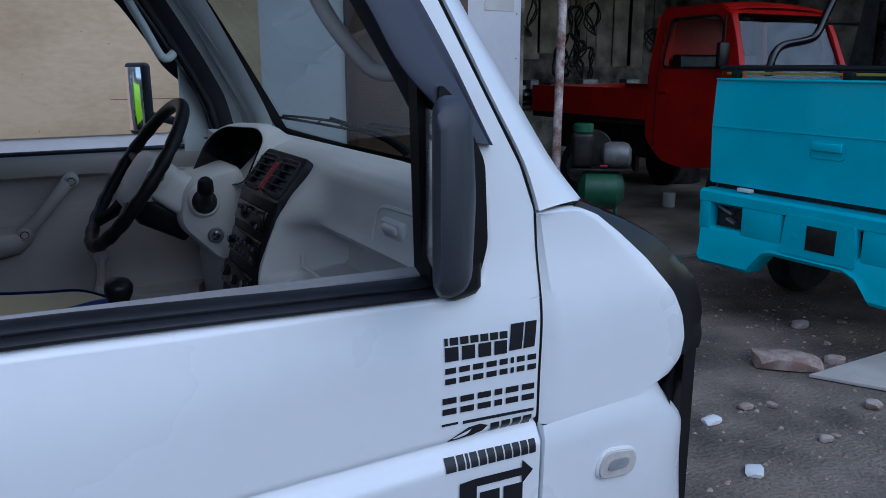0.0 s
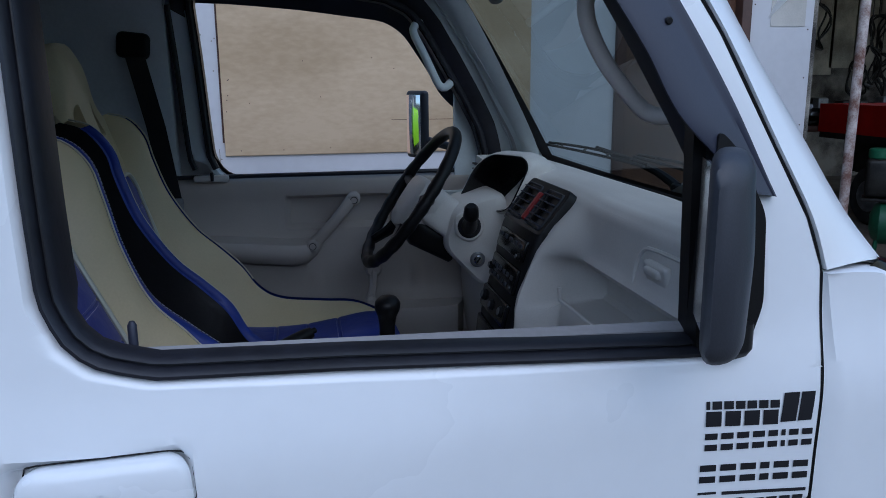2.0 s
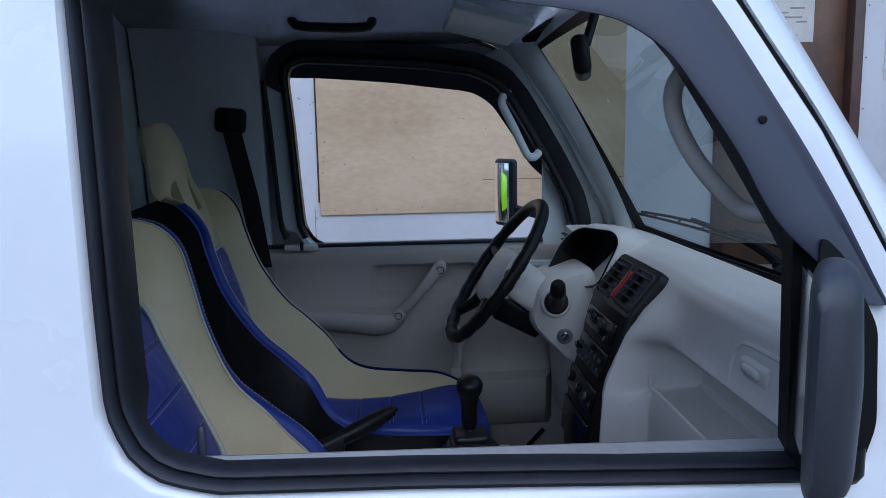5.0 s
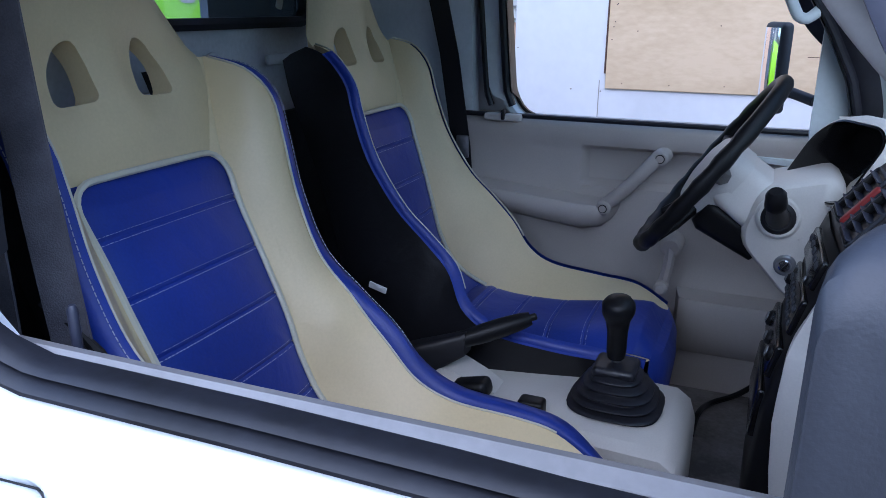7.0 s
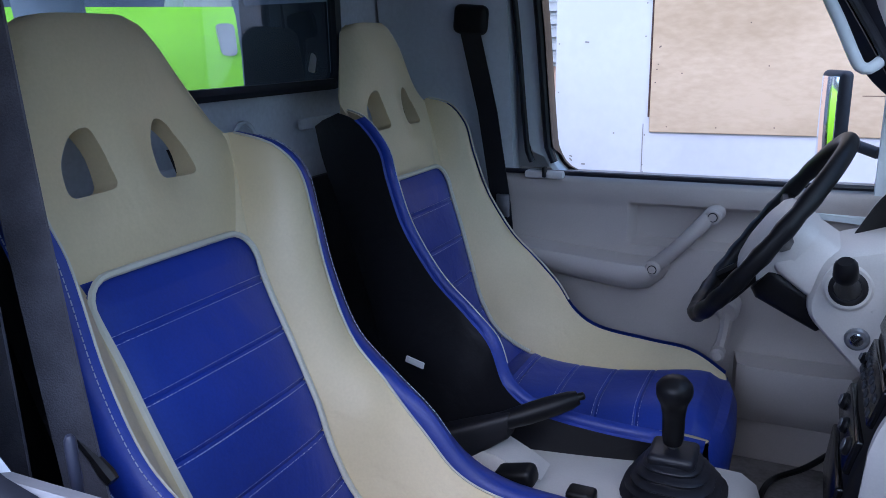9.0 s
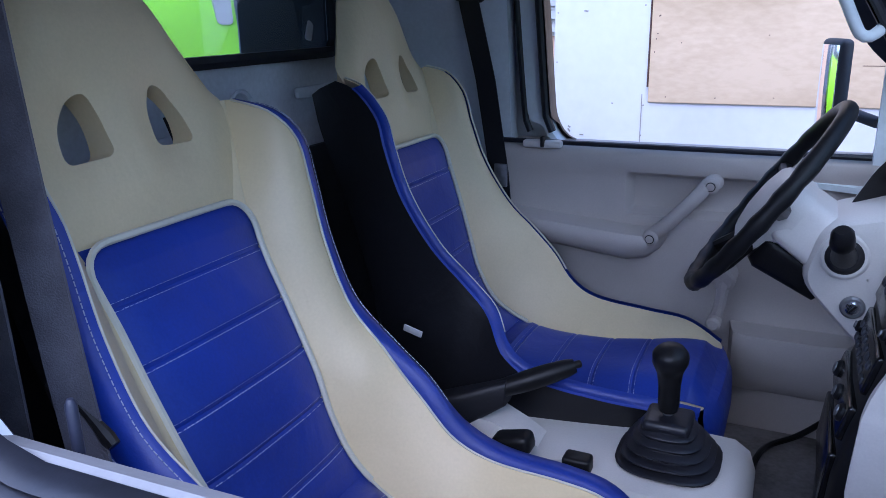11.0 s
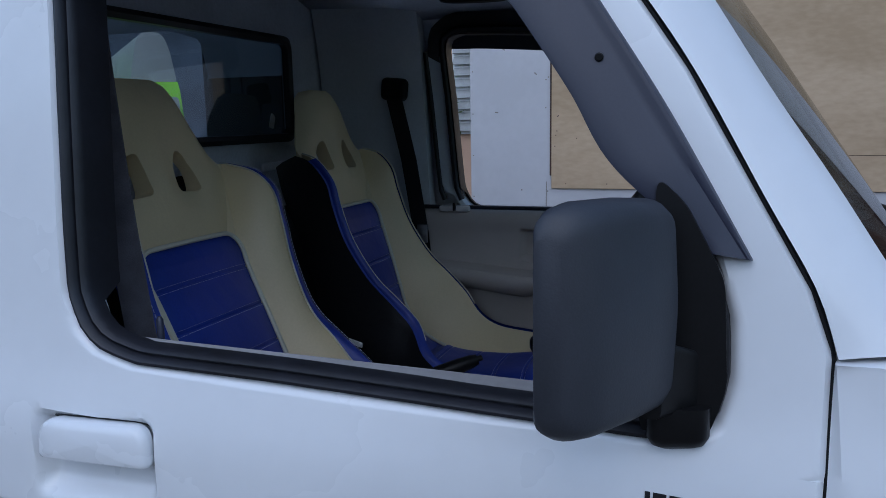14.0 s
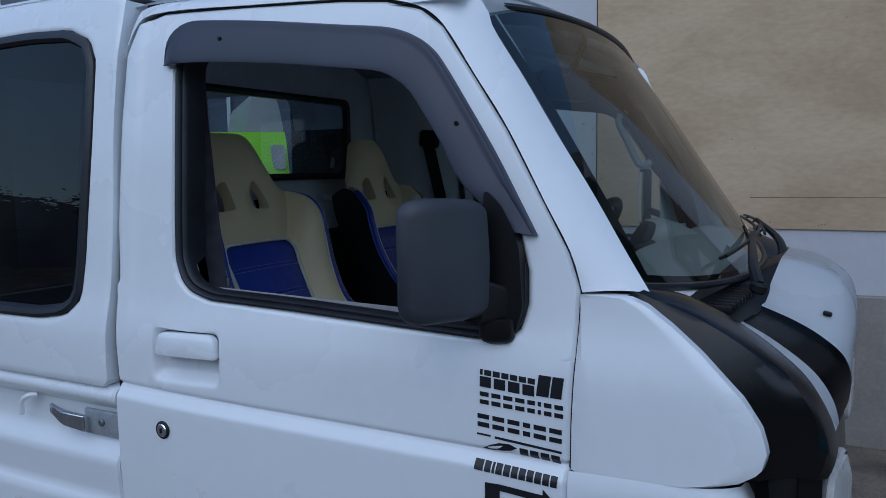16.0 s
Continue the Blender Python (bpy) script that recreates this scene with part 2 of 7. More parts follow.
# ---- shape of the van's sides ----
CY = 1.41
BX = [-3, -0.35, -0.2, 0, 0.2, 0.4, 0.55, 0.66, 0.75, 0.85, 0.95]
BY = [0.668, 0.670, 0.674, 0.690, 0.708, 0.724, 0.736, 0.742, 0.748, 0.765, 0.80]
TZ = [0, 0.8, 1.0, 1.06, 1.09, 1.14, 1.2, 1.3, 1.45, 1.63, 1.75, 1.85]
TV = [0.03, 0.0, 0.0, 0.001, 0.007, 0.02, 0.028, 0.038, 0.055, 0.080, 0.118, 0.19]
SM = (-0.03, -0.015, 0, 0.015, 0.03)


def side_y(x, z):
    b = sum(np.interp(x + 2 * d, BX, BY) for d in SM) / 5
    t = sum(np.interp(z + 0.6 * d, TZ, TV) for d in SM) / 5
    return float(b + t)


def smooth(a, b, v):
    t = min(1, max(0, (v - a) / (b - a)))
    return t * t * (3 - 2 * t)


def door_y(x, z):
    """Side with the crease under the decals: the lower skin stands proud."""
    zc = 0.955 - 0.043 * (x + 0.1)
    cup = smooth(-0.272, -0.254, x) * (1 - smooth(-0.122, -0.104, x)) * smooth(0.980, 1.005, z) * (1 - smooth(1.070, 1.086, z))
    fold = 0.004 * smooth(-0.33, -0.345, x) * smooth(1.06, 1.15, z)
    return side_y(x, z) - 0.012 * (1 - smooth(zc - 0.028, zc - 0.004, z)) + 0.007 * math.exp(-((z - zc) / 0.0045) ** 2) + 0.022 * cup - fold


def sy(y, s):
    """y on the near side (s = 1) or mirrored to the far side (s = -1)."""
    return CY + s * (y - CY)

# ---- the van ----
van = thing("mini_van", (0, CY, 0), "white kei pickup van with black hood stripes and racing decals", "van")

DOOR = [(-0.364, 0.34), (-0.366, 0.6), (-0.368, 0.95), (-0.378, 1.1), (-0.386, 1.28), (-0.388, 1.5), (-0.384, 1.62), (-0.365, 1.685), (-0.30, 1.70),
        (-0.084, 1.692), (0.111, 1.683), (0.2, 1.674), (0.27, 1.654), (0.315, 1.62), (0.375, 1.534), (0.435, 1.446), (0.50, 1.33), (0.545, 1.25), (0.564, 1.195),
        (0.561, 1.08), (0.557, 0.99), (0.556, 0.92), (0.554, 0.82), (0.54, 0.60), (0.50, 0.45), (0.44, 0.36), (0.40, 0.34)]
OPEN = [(-0.136, 1.145), (-0.184, 1.158), (-0.21, 1.18), (-0.226, 1.22), (-0.231, 1.30), (-0.239, 1.47), (-0.247, 1.587), (-0.240, 1.62), (-0.2, 1.637),
        (-0.1, 1.632), (0.1, 1.618), (0.22, 1.60), (0.28, 1.572), (0.32, 1.525), (0.37, 1.445), (0.42, 1.36), (0.462, 1.28), (0.478, 1.222), (0.48, 1.17), (0.469, 1.128),
        (0.437, 1.112), (0.403, 1.113), (0.256, 1.122), (0.03, 1.137)]


def matched(outer, inner, n):
    """Outer points paired to evenly spread inner points along rays from the opening's middle."""
    P = even([(q[0], q[1], 0) for q in inner], n, True)
    Q = even([(q[0], q[1], 0) for q in outer], 1600, True)
    cx, cz = sum(p.x for p in P) / n, sum(p.y for p in P) / n
    pairs = []
    for p in P:
        a = math.atan2(p.y - cz, p.x - cx)
        q = min(Q, key=lambda v: abs((math.atan2(v.y - cz, v.x - cx) - a + math.pi) % (2 * math.pi) - math.pi))
        pairs.append((p.xy, q.xy))
    return pairs


def belt_line(x):
    return 1.128 - 0.058 * (x + 0.136)


def edge_x(z, front):
    """The door's rear or front edge below the belt."""
    pts = [(p[1], p[0]) for p in (DOOR[18:] if front else DOOR[:6])]
    pts.sort()
    return float(np.interp(z, [p[0] for p in pts], [p[1] for p in pts]))


def door_skin(s, fy=door_y):
    """Door panel with its window opening, turned in at both edges; the part below the belt follows the crease."""
    bm = bmesh.new()
    n, rings = 440, 16
    upper = [p for p in DOOR if p[1] > belt_line(p[0]) + 0.004]
    low = [(0.562 - 0.938 * k / 40, belt_line(0.562 - 0.938 * k / 40)) for k in range(41)]
    pairs = matched(upper + low, OPEN, n)
    rows = []
    for dy in (0.05, 0.012):
        rows.append([(p.x, sy(fy(p.x, p.y) + dy, s), p.y) for p, q in pairs])
    for k in range(rings + 1):
        f = k / rings
        row = []
        for p, q in pairs:
            w = p.lerp(q, f)
            e = 0.012 * max(0, 1 - f * (q - p).length / 0.012) ** 2
            if q.y < 1.17:
                g = 0.006 * max(0, 1 - max(0, min(w.x - edge_x(w.y, False), edge_x(w.y, True) - w.x)) / 0.004) ** 2
            else:
                g = 0.006 * max(0, 1 - (1 - f) * (q - p).length / 0.005) ** 2
            row.append((w.x, sy(fy(w.x, w.y) + e + g, s), w.y))
        rows.append(row)
    rows.append([(q.x, sy(fy(q.x, q.y) + (0.003 if abs(q.y - belt_line(q.x)) < 0.004 else 0.03), s), q.y - (0.001 if abs(q.y - belt_line(q.x)) < 0.004 else 0)) for p, q in pairs])
    add_grid(bm, rows, close_u=True)
    rows = []
    steps = [-0.006, -0.0003, 0.0, 0.002] + [0.008 * k for k in range(1, 14)] + [0.112 + 0.006 * k for k in range(1, 9)]
    marks = [("b", v) for v in steps] + [("c", v) for v in (0.012, 0.009, 0.007, 0.005, 0.0035, 0.002, 0.001, 0, -0.001, -0.002, -0.0035, -0.005, -0.007, -0.010, -0.014, -0.018, -0.022, -0.026, -0.030, -0.036, -0.045, -0.06, -0.10, -0.16, -0.24, -0.32, -0.40, -0.48, -0.56, -0.60)]
    nx = 170
    for kind, v in marks:
        row = []
        for k in range(nx + 1):
            u = k / nx
            x = -0.37 + 0.928 * u
            zc = 0.955 - 0.043 * (x + 0.1)
            z = belt_line(x) - (belt_line(x) - zc - 0.016) * v / 0.160 if kind == "b" else max(0.34, zc + v)
            x0, x1 = edge_x(z, False), edge_x(z, True)
            x = x0 + (x1 - x0) * u
            zc = 0.955 - 0.043 * (x + 0.1)
            z = belt_line(x) - (belt_line(x) - zc - 0.016) * v / 0.160 if kind == "b" else max(0.34, zc + v)
            g = 0.006 * max(0, 1 - min(u, 1 - u) * 0.93 / 0.005) ** 2
            row.append((x, sy(fy(x, z) + g + (0.004 if kind == "b" and v < 0 else 0), s), z))
        first, last = row[0], row[-1]
        rows.append([(first[0], sy(sy(first[1], s) + 0.03, s), first[2])] + row + [(last[0], sy(sy(last[1], s) + 0.03, s), last[2])])
    add_grid(bm, rows)
    return bm


def ring_strip(inner, outer, y_in, y_out, n, s):
    """A moulded rubber band between two outlines."""
    pairs = matched(outer, inner, n)
    rows = []
    for f, d in ((0, 0.062), (0, y_in), (0.16, y_in - 0.008), (0.30, y_out + 0.003), (0.36, y_out + 0.008), (0.46, y_out + 0.008), (0.54, y_out - 0.001), (0.75, y_out - 0.005), (0.92, y_out - 0.004), (1, y_out), (1, 0.02)):
        rows.append([(p.lerp(q, f).x, sy(side_y(*p.lerp(q, f)) + (0.03 if d == 0.062 and p.y < 1.21 else d), s), p.lerp(q, f).y) for p, q in pairs])
    bm = bmesh.new()
    add_grid(bm, rows, close_u=True)
    return bm


def inset(poly, d):
    P = [Vector((p[0], p[1])) for p in poly]
    out = []
    n = len(P)
    area = sum(P[i].x * P[(i + 1) % n].y - P[(i + 1) % n].x * P[i].y for i in range(n))
    sg = 1 if area > 0 else -1
    for i in range(n):
        t = (P[(i + 1) % n] - P[i - 1]).normalized()
        out.append(P[i] + Vector((-t.y, t.x)) * d * sg)
    return out


# near door
door = part("door", door_skin(1), M_WHITE, van, "white front door with raised lower panel")
OPEN_E = [p.xy for p in even([(q[0], q[1], 0) for q in OPEN], 120, True)]
GLASS = inset(OPEN_E, 0.017)
part("window_seal", ring_strip(GLASS, inset(OPEN_E, -0.002), 0.018, 0.004, 120, 1), M_RUBBER, door, "worn black rubber window seal")
# far door
door_far = part("door", door_skin(-1, side_y), M_WHITE, van, "white driver's door with taupe inner trim")
part("window_seal", ring_strip(inset(OPEN_E, 0.014), inset(OPEN_E, -0.002), 0.018, 0.004, 120, -1), M_RUBBER, door_far)


def visor(s):
    top = [(-0.270, 1.596), (-0.268, 1.616), (-0.258, 1.644), (-0.24, 1.665), (-0.213, 1.674), (-0.173, 1.673), (-0.042, 1.660), (0.125, 1.638), (0.221, 1.625), (0.268, 1.608), (0.302, 1.584), (0.326, 1.555), (0.367, 1.494), (0.424, 1.405), (0.496, 1.278)]
    bot = [(-0.267, 1.592), (-0.258, 1.592), (-0.243, 1.593), (-0.225, 1.593), (-0.2, 1.592), (-0.149, 1.590), (0.009, 1.577), (0.121, 1.563), (0.209, 1.551), (0.245, 1.537), (0.274, 1.515), (0.297, 1.485), (0.337, 1.426), (0.377, 1.360), (0.463, 1.284)]
    a, b = curve([(*p, 0) for p in top], 70), curve([(*p, 0) for p in bot], 70)
    bm = bmesh.new()
    rows = []
    for f, d in ((0, 0.004), (0.0, -0.013), (0.03, -0.017), (0.10, -0.018), (0.17, -0.0165), (0.25, -0.018), (0.6, -0.023), (0.92, -0.026), (1.0, -0.025), (1.0, -0.021), (0.6, -0.018), (0.2, -0.012)):
        row = []
        for i, (p, q) in enumerate(zip(a, b)):
            w = p.lerp(q, f)
            d2 = d * (0.45 + 0.55 * smooth(0, 0.06, i / 69)) * (0.6 + 0.4 * smooth(0, 0.12, 1 - i / 69))
            row.append((w.x, sy(side_y(w.x, w.y) + d2, s), w.y))
        rows.append(row)
    add_grid(bm, rows)
    return bm


# black strip added inside the shut gap to paint its shade
for s, dd in ((1, door), (-1, door_far)):
    gap = [p.xy for p in even([(q[0], q[1], 0) for q in inset(DOOR, -0.002)], 160, True)]
    part("gap_strip", tube([(p.x, sy(side_y(p.x, p.y) + 0.0095, s), p.y) for p in gap + gap[:1]], 0.0038, 6), M_BLACKP, dd)
part("window_visor", visor(1), M_VISOR, door, "grey plastic rain visor over the window")
part("window_visor", visor(-1), M_VISOR, door_far, "grey plastic rain visor over the window")
for x, z in ((-0.123, 1.632), (0.361, 1.457)):
    part("screw", cyl((x, side_y(x, z) - 0.022, z), (0, 1, 0.1), 0.004, 0.004, 12, 0.001), M_BLACKP, door)

# roof, pillars and rear of the cab
def roof_half(t):
    """Across the roof: from the gutter to the crown. t from 0 (near) to 1 (far)."""
    c = 1 - abs(2 * t - 1) ** 2.6
    return c


def front_x(y, z):
    """The windshield's plane, bowed forward in the middle."""
    u = (y - CY) / 0.62
    return 0.738 - 0.100 * u * u - (z - 1.19) * 0.66 - 0.05 * max(0, z - 1.5)


bm = bmesh.new()
rows = []
for i in range(37):
    t = i / 36
    zc = roof_half(t)
    xf = 0.338 + 0.024 * zc ** 0.5
    row = []
    for k in range(26):
        f = k / 25
        x = -0.62 + (xf + 0.62) * f
        ye = float(np.interp(x, [-0.62, -0.3, -0.08, 0.15, 0.28, 0.362], [0.80, 0.80, 0.812, 0.825, 0.835, 0.852])) - 0.002
        ze = float(np.interp(x, [-0.62, -0.3, -0.08, 0.15, 0.28, 0.362], [1.729, 1.729, 1.723, 1.713, 1.699, 1.673]))
        row.append((x, ye + 2 * (CY - ye) * t, ze + (0.032 + 0.065 * (1 - f ** 4.5)) * zc))
    row.append((xf + 0.008, row[-1][1], row[-1][2] - 0.012))
    row.append((xf + 0.006, row[-1][1], row[-1][2] - 0.03))
    rows.append(row)
add_grid(bm, rows)
bmesh.ops.solidify(bm, geom=bm.faces[:], thickness=-0.004)
part("roof", bm, M_WHITE, van, "white steel cab roof")

# cant rails: between door top and roof, running on down as the windshield pillars
def rail(s):
    low = inset(DOOR, -0.0045)[6:18] + [Vector((0.5685, 1.193))]
    a = curve([(p[0], p[1], 0) for p in low], 60)
    up = [(-0.392, 0.80, 1.72), (-0.37, 0.80, 1.725), (-0.3, 0.80, 1.728), (-0.08, 0.812, 1.722), (0.15, 0.825, 1.712), (0.28, 0.835, 1.698), (0.362, 0.852, 1.666), (0.387, 0.850, 1.615), (0.443, 0.846, 1.53), (0.506, 0.839, 1.43), (0.566, 0.829, 1.34), (0.623, 0.816, 1.25), (0.664, 0.798, 1.193)]
    b = curve(up, 60)
    bm = bmesh.new()
    rows = []
    for f in (-2, -1, 0, 0.1, 0.3, 0.5, 0.7, 0.9, 1.0, 2):
        row = []
        for p, q in zip(a, b):
            P0 = Vector((p.x, side_y(p.x, p.y), p.y))
            if f == -2:
                w = P0 + Vector((0, 0.06, 0))
            elif f == -1:
                w = P0 + Vector((0, 0.006, 0))
            elif f == 2:
                w = q + Vector((-0.03, 0.02, -0.02))
            else:
                w = P0.lerp(q, f) + Vector((0.30, -0.5, 0.40)) * (0.42 * f * (1 - f) * (q - P0).length)
            row.append((w.x, sy(w.y, s), w.z))
        rows.append(row)
    add_grid(bm, rows)
    return bm


for s in (1, -1):
    part("windshield_pillar", rail(s), M_WHITE, van)

# windshield
bm = bmesh.new()
rows = []
for i in range(25):
    v = i / 24
    row = []
    for k in range(33):
        u = -1 + 2 * k / 32
        zz = 1.20 - 0.035 * (1 - abs(u) ** 2.5) + (1.665 - 1.20 + 0.035 * (1 - abs(u) ** 2.5) + 0.03 * (1 - abs(u) ** 2.5)) * v
        hw = 0.602 - 0.062 * v ** 0.7
        y = CY + u * hw
        row.append((front_x(y, zz), y, zz))
    rows.append(row)
add_grid(bm, rows)
shield = part("windshield", bm, M_SHIELD, van, "clear windshield with black edge band")
shield.visible_shadow = False
edge = [Vector(p) for p in [rows[0][k] for k in range(33)] + [rows[i][32] for i in range(1, 25)] + [rows[24][k] for k in range(31, -1, -1)] + [rows[i][0] for i in range(23, 0, -1)]]
part("rubber_edge", add_tube(bmesh.new(), edge + [edge[0]], 0.007, 8), M_RUBBER, shield)
bm = bmesh.new()
mid = sum(edge, Vector()) / len(edge)


def frit(p, f):
    """A point of the glass edge drawn inwards, kept just behind the glass."""
    k = Vector((0, (mid.y - p.y) * f, (mid.z - p.z) * f * (0.5 if p.z < 1.21 else 1.3)))
    q = p + k
    return Vector((front_x(q.y, q.z) - 0.004, q.y, q.z))


add_grid(bm, [[frit(p, f) for p in edge] for f in (0.0, 0.035, 0.07, 0.095)], close_u=True)
part("edge_band", bm, M_BLACKP, shield, "black printed edge band")

# cowl, hood, fenders, nose
def hood_front(y):
    return 0.945 - 0.03 * (abs(y - CY) / 0.6) ** 2


HOOD_MID = curve([(0.805, 0, 1.198), (0.84, 0, 1.192), (0.88, 0, 1.178), (0.923, 0, 1.145), (0.942, 0, 1.085), (0.937, 0, 1.015), (0.93, 0, 0.96)], 41)
HOOD_QUARTER = curve([(0.78, 0, 1.111), (0.834, 0, 1.088), (0.882, 0, 1.063), (0.92, 0, 1.035), (0.936, 0, 1.00), (0.934, 0, 0.96)], 41)
HOOD_EDGE = curve([(0.759, 0, 1.112), (0.79, 0, 1.094), (0.821, 0, 1.072), (0.865, 0, 1.034), (0.90, 0, 0.985), (0.915, 0, 0.95)], 41)


def hood_pt(y, f):
    """f: 0 at the cowl, 1 where the hood ends over the grille. A raised middle, lower flanks."""
    d = abs(y - CY)
    t = max(0.0, min(40.0, f * 40))
    i = min(39, int(t))
    m, q, e = (c[i].lerp(c[i + 1], t - i) for c in (HOOD_MID, HOOD_QUARTER, HOOD_EDGE))
    p = m.lerp(q, smooth(0.10, 0.26, d)).lerp(e, max(0.0, min(1.2, (d - 0.235) / 0.175)))
    return Vector((p.x, y, p.z))


bm = bmesh.new()
vv = add_grid(bm, [[hood_pt(CY + 0.41 * (-1 + 2 * k / 82), i / 30) for k in range(83)] for i in range(31)])
bm.faces.ensure_lookup_table()
for f in bm.faces:
    c = f.calc_center_median()
    u = abs(c.y - CY)
    if 0.235 < u < 0.365:
        f.material_index = 1
bmesh.ops.solidify(bm, geom=bm.faces[:], thickness=-0.006)
hood = part("hood", bm, [M_WHITE, M_BLACKV], van, "white hood with two black vinyl stripes")
for yy in (CY - 0.19,):
    p = hood_pt(yy, 0.42)
    part("washer_nozzle", box(p + Vector((0, 0, 0.006)), (0.016, 0.012, 0.008), 0.003, rot=rotm(0, 14, 0)), M_BLACKP, hood)

LOBE = [(0.566, 1.19), (0.60, 1.1915), (0.636, 1.1905), (0.662, 1.180), (0.702, 1.151), (0.746, 1.114), (0.802, 1.056), (0.826, 1.018), (0.836, 0.982), (0.828, 0.952), (0.80, 0.935), (0.765, 0.926), (0.74, 0.922)]


def fender(s):
    """White lobe behind the black arch band, and the corner below it."""
    bm = bmesh.new()
    back = [(edge_x(1.19 - 0.27 * i / 40, True) + 0.0025, 1.19 - 0.27 * i / 40) for i in range(41)]
    a = even([(x, z, 0) for x, z in back], 41)
    b = even([(*p, 0) for p in LOBE], 41)
    rows = []
    for k in range(17):
        f = k / 16
        rows.append([(p.lerp(q, f).x, sy(side_y(*p.lerp(q, f).xy) - 0.004 - 0.003 * f + (0.008 if k == 0 else 0) + (0.004 if k == 16 else 0), s), p.lerp(q, f).y) for p, q in zip(a, b)])
    rows.append([(q.x + 0.004, sy(side_y(q.x, q.y) + 0.022, s), q.y) for p, q in zip(a, b)])
    add_grid(bm, rows)
    return bm


def lower_fender(s):
    bm = bmesh.new()
    rows = []
    for i in range(31):
        z = 0.9215 - 0.56 * i / 30
        x1 = 0.800 + 0.078 * smooth(0.925, 0.82, z) + 0.03 * smooth(0.8, 0.6, z)
        xb = edge_x(z, True) + 0.0025
        row = [(xb, sy(side_y(xb, z) + 0.02, s), z)]
        for k in range(21):
            f = k / 20
            x = xb + (x1 - xb) * f
            d = 0.006 * (1 if i == 0 else 0) + 0.03 * f ** 8
            row.append((x, sy(side_y(x, z) - 0.012 + d, s), z))
        row.append((x1 + 0.01, sy(side_y(x1, z) + 0.07, s), z))
        rows.append(row)
    add_grid(bm, rows)
    return bm


def arch_band(s):
    """Black band from the lobe's edge over the wing's ridge to the hood's edge, down round the nose."""
    bm = bmesh.new()
    a = curve([(x, side_y(x, z) + 0.012, z) for x, z in ((0.63, 1.188), (0.67, 1.168), (0.72, 1.135), (0.765, 1.096), (0.81, 1.045), (0.836, 0.985), (0.828, 0.952), (0.80, 0.932))], 41)
    r = curve([(0.650, 0.785, 1.196), (0.70, 0.797, 1.177), (0.747, 0.80, 1.158), (0.803, 0.80, 1.128), (0.848, 0.80, 1.093), (0.89, 0.80, 1.044), (0.908, 0.80, 0.99), (0.910, 0.80, 0.945)], 41)
    h = curve([(0.660, 0.815, 1.196), (0.684, 0.90, 1.180), (0.722, 0.96, 1.142)] + [hood_pt(CY - 0.412, f) for f in (0, 0.25, 0.5, 0.8, 1.0)], 41)
    across = [curve([p, p.lerp(q, 0.6) + Vector((0.006, -0.002, 0.006)) * min(1, 20 * (q - p).length), q, q.lerp(w, 0.5) + Vector((0.01, 0, 0.012)) * min(1, 6 * (w - q).length), w], 17) for p, q, w in zip(a, r, h)]
    rows = [[(c[k].x, sy(c[k].y, s), c[k].z) for c in across] for k in range(17)]
    rows.insert(0, [(p.x + 0.01, sy(p.y + 0.03, s), p.z - 0.01) for p in a])
    add_grid(bm, rows)
    return bm


for s in (1, -1):
    fe = part("fender", fender(s), M_WHITE, van, "white front fender panel")
    part("lower_panel", lower_fender(s), M_WHITE, fe)
    part("arch_band", arch_band(s), M_BLACKV, fe, "gloss black vinyl band")
    lo = rounded([(0.646, 0.822), (0.660, 0.860), (0.725, 0.847), (0.720, 0.811)], 0.02)
    bm = loft([[(p.x, sy(side_y(p.x, p.y) - 0.010, s), p.y) for p in lo], [(p.x * 0.96 + 0.028, sy(side_y(p.x, p.y) - 0.018, s), p.y * 0.94 + 0.0496) for p in lo]])
    part("side_lamp", bm, M_LAMP, fe, "frosted side turn lamp")
    rim = [(p.x, sy(side_y(p.x, p.y) - 0.0125, s), p.y) for p in lo]
    part("lamp_rim", tube(rim + rim[:1], 0.0032, 6), M_WHITEP, fe)
    inner = [(p.x * 0.55 + 0.309, p.y * 0.40 + 0.5015) for p in lo]
    part("lamp_reflector", loft([[(x, sy(side_y(x, z) - d, s), z) for x, z in inner] for d in (0.0185, 0.0195)]), M_LATCH, fe)
    part("wing_edge", loft([[(0.905 - 0.03 * k, sy(0.800 - 0.004 * k, s), z) for k in range(2)] + [(0.865 - 0.02 * smooth(0.95, 0.7, z), sy(0.86, s), z), (0.915, sy(0.86, s), z)] for z in (0.955, 0.90, 0.85, 0.80, 0.70, 0.55, 0.40)]), M_BLACKV, fe, "black vinyl strip beside the headlight")
    part("inner_wing", box((0.835, sy(0.905, s), 0.76), (0.13, 0.19, 0.36), 0.02), M_BLACKP, van)
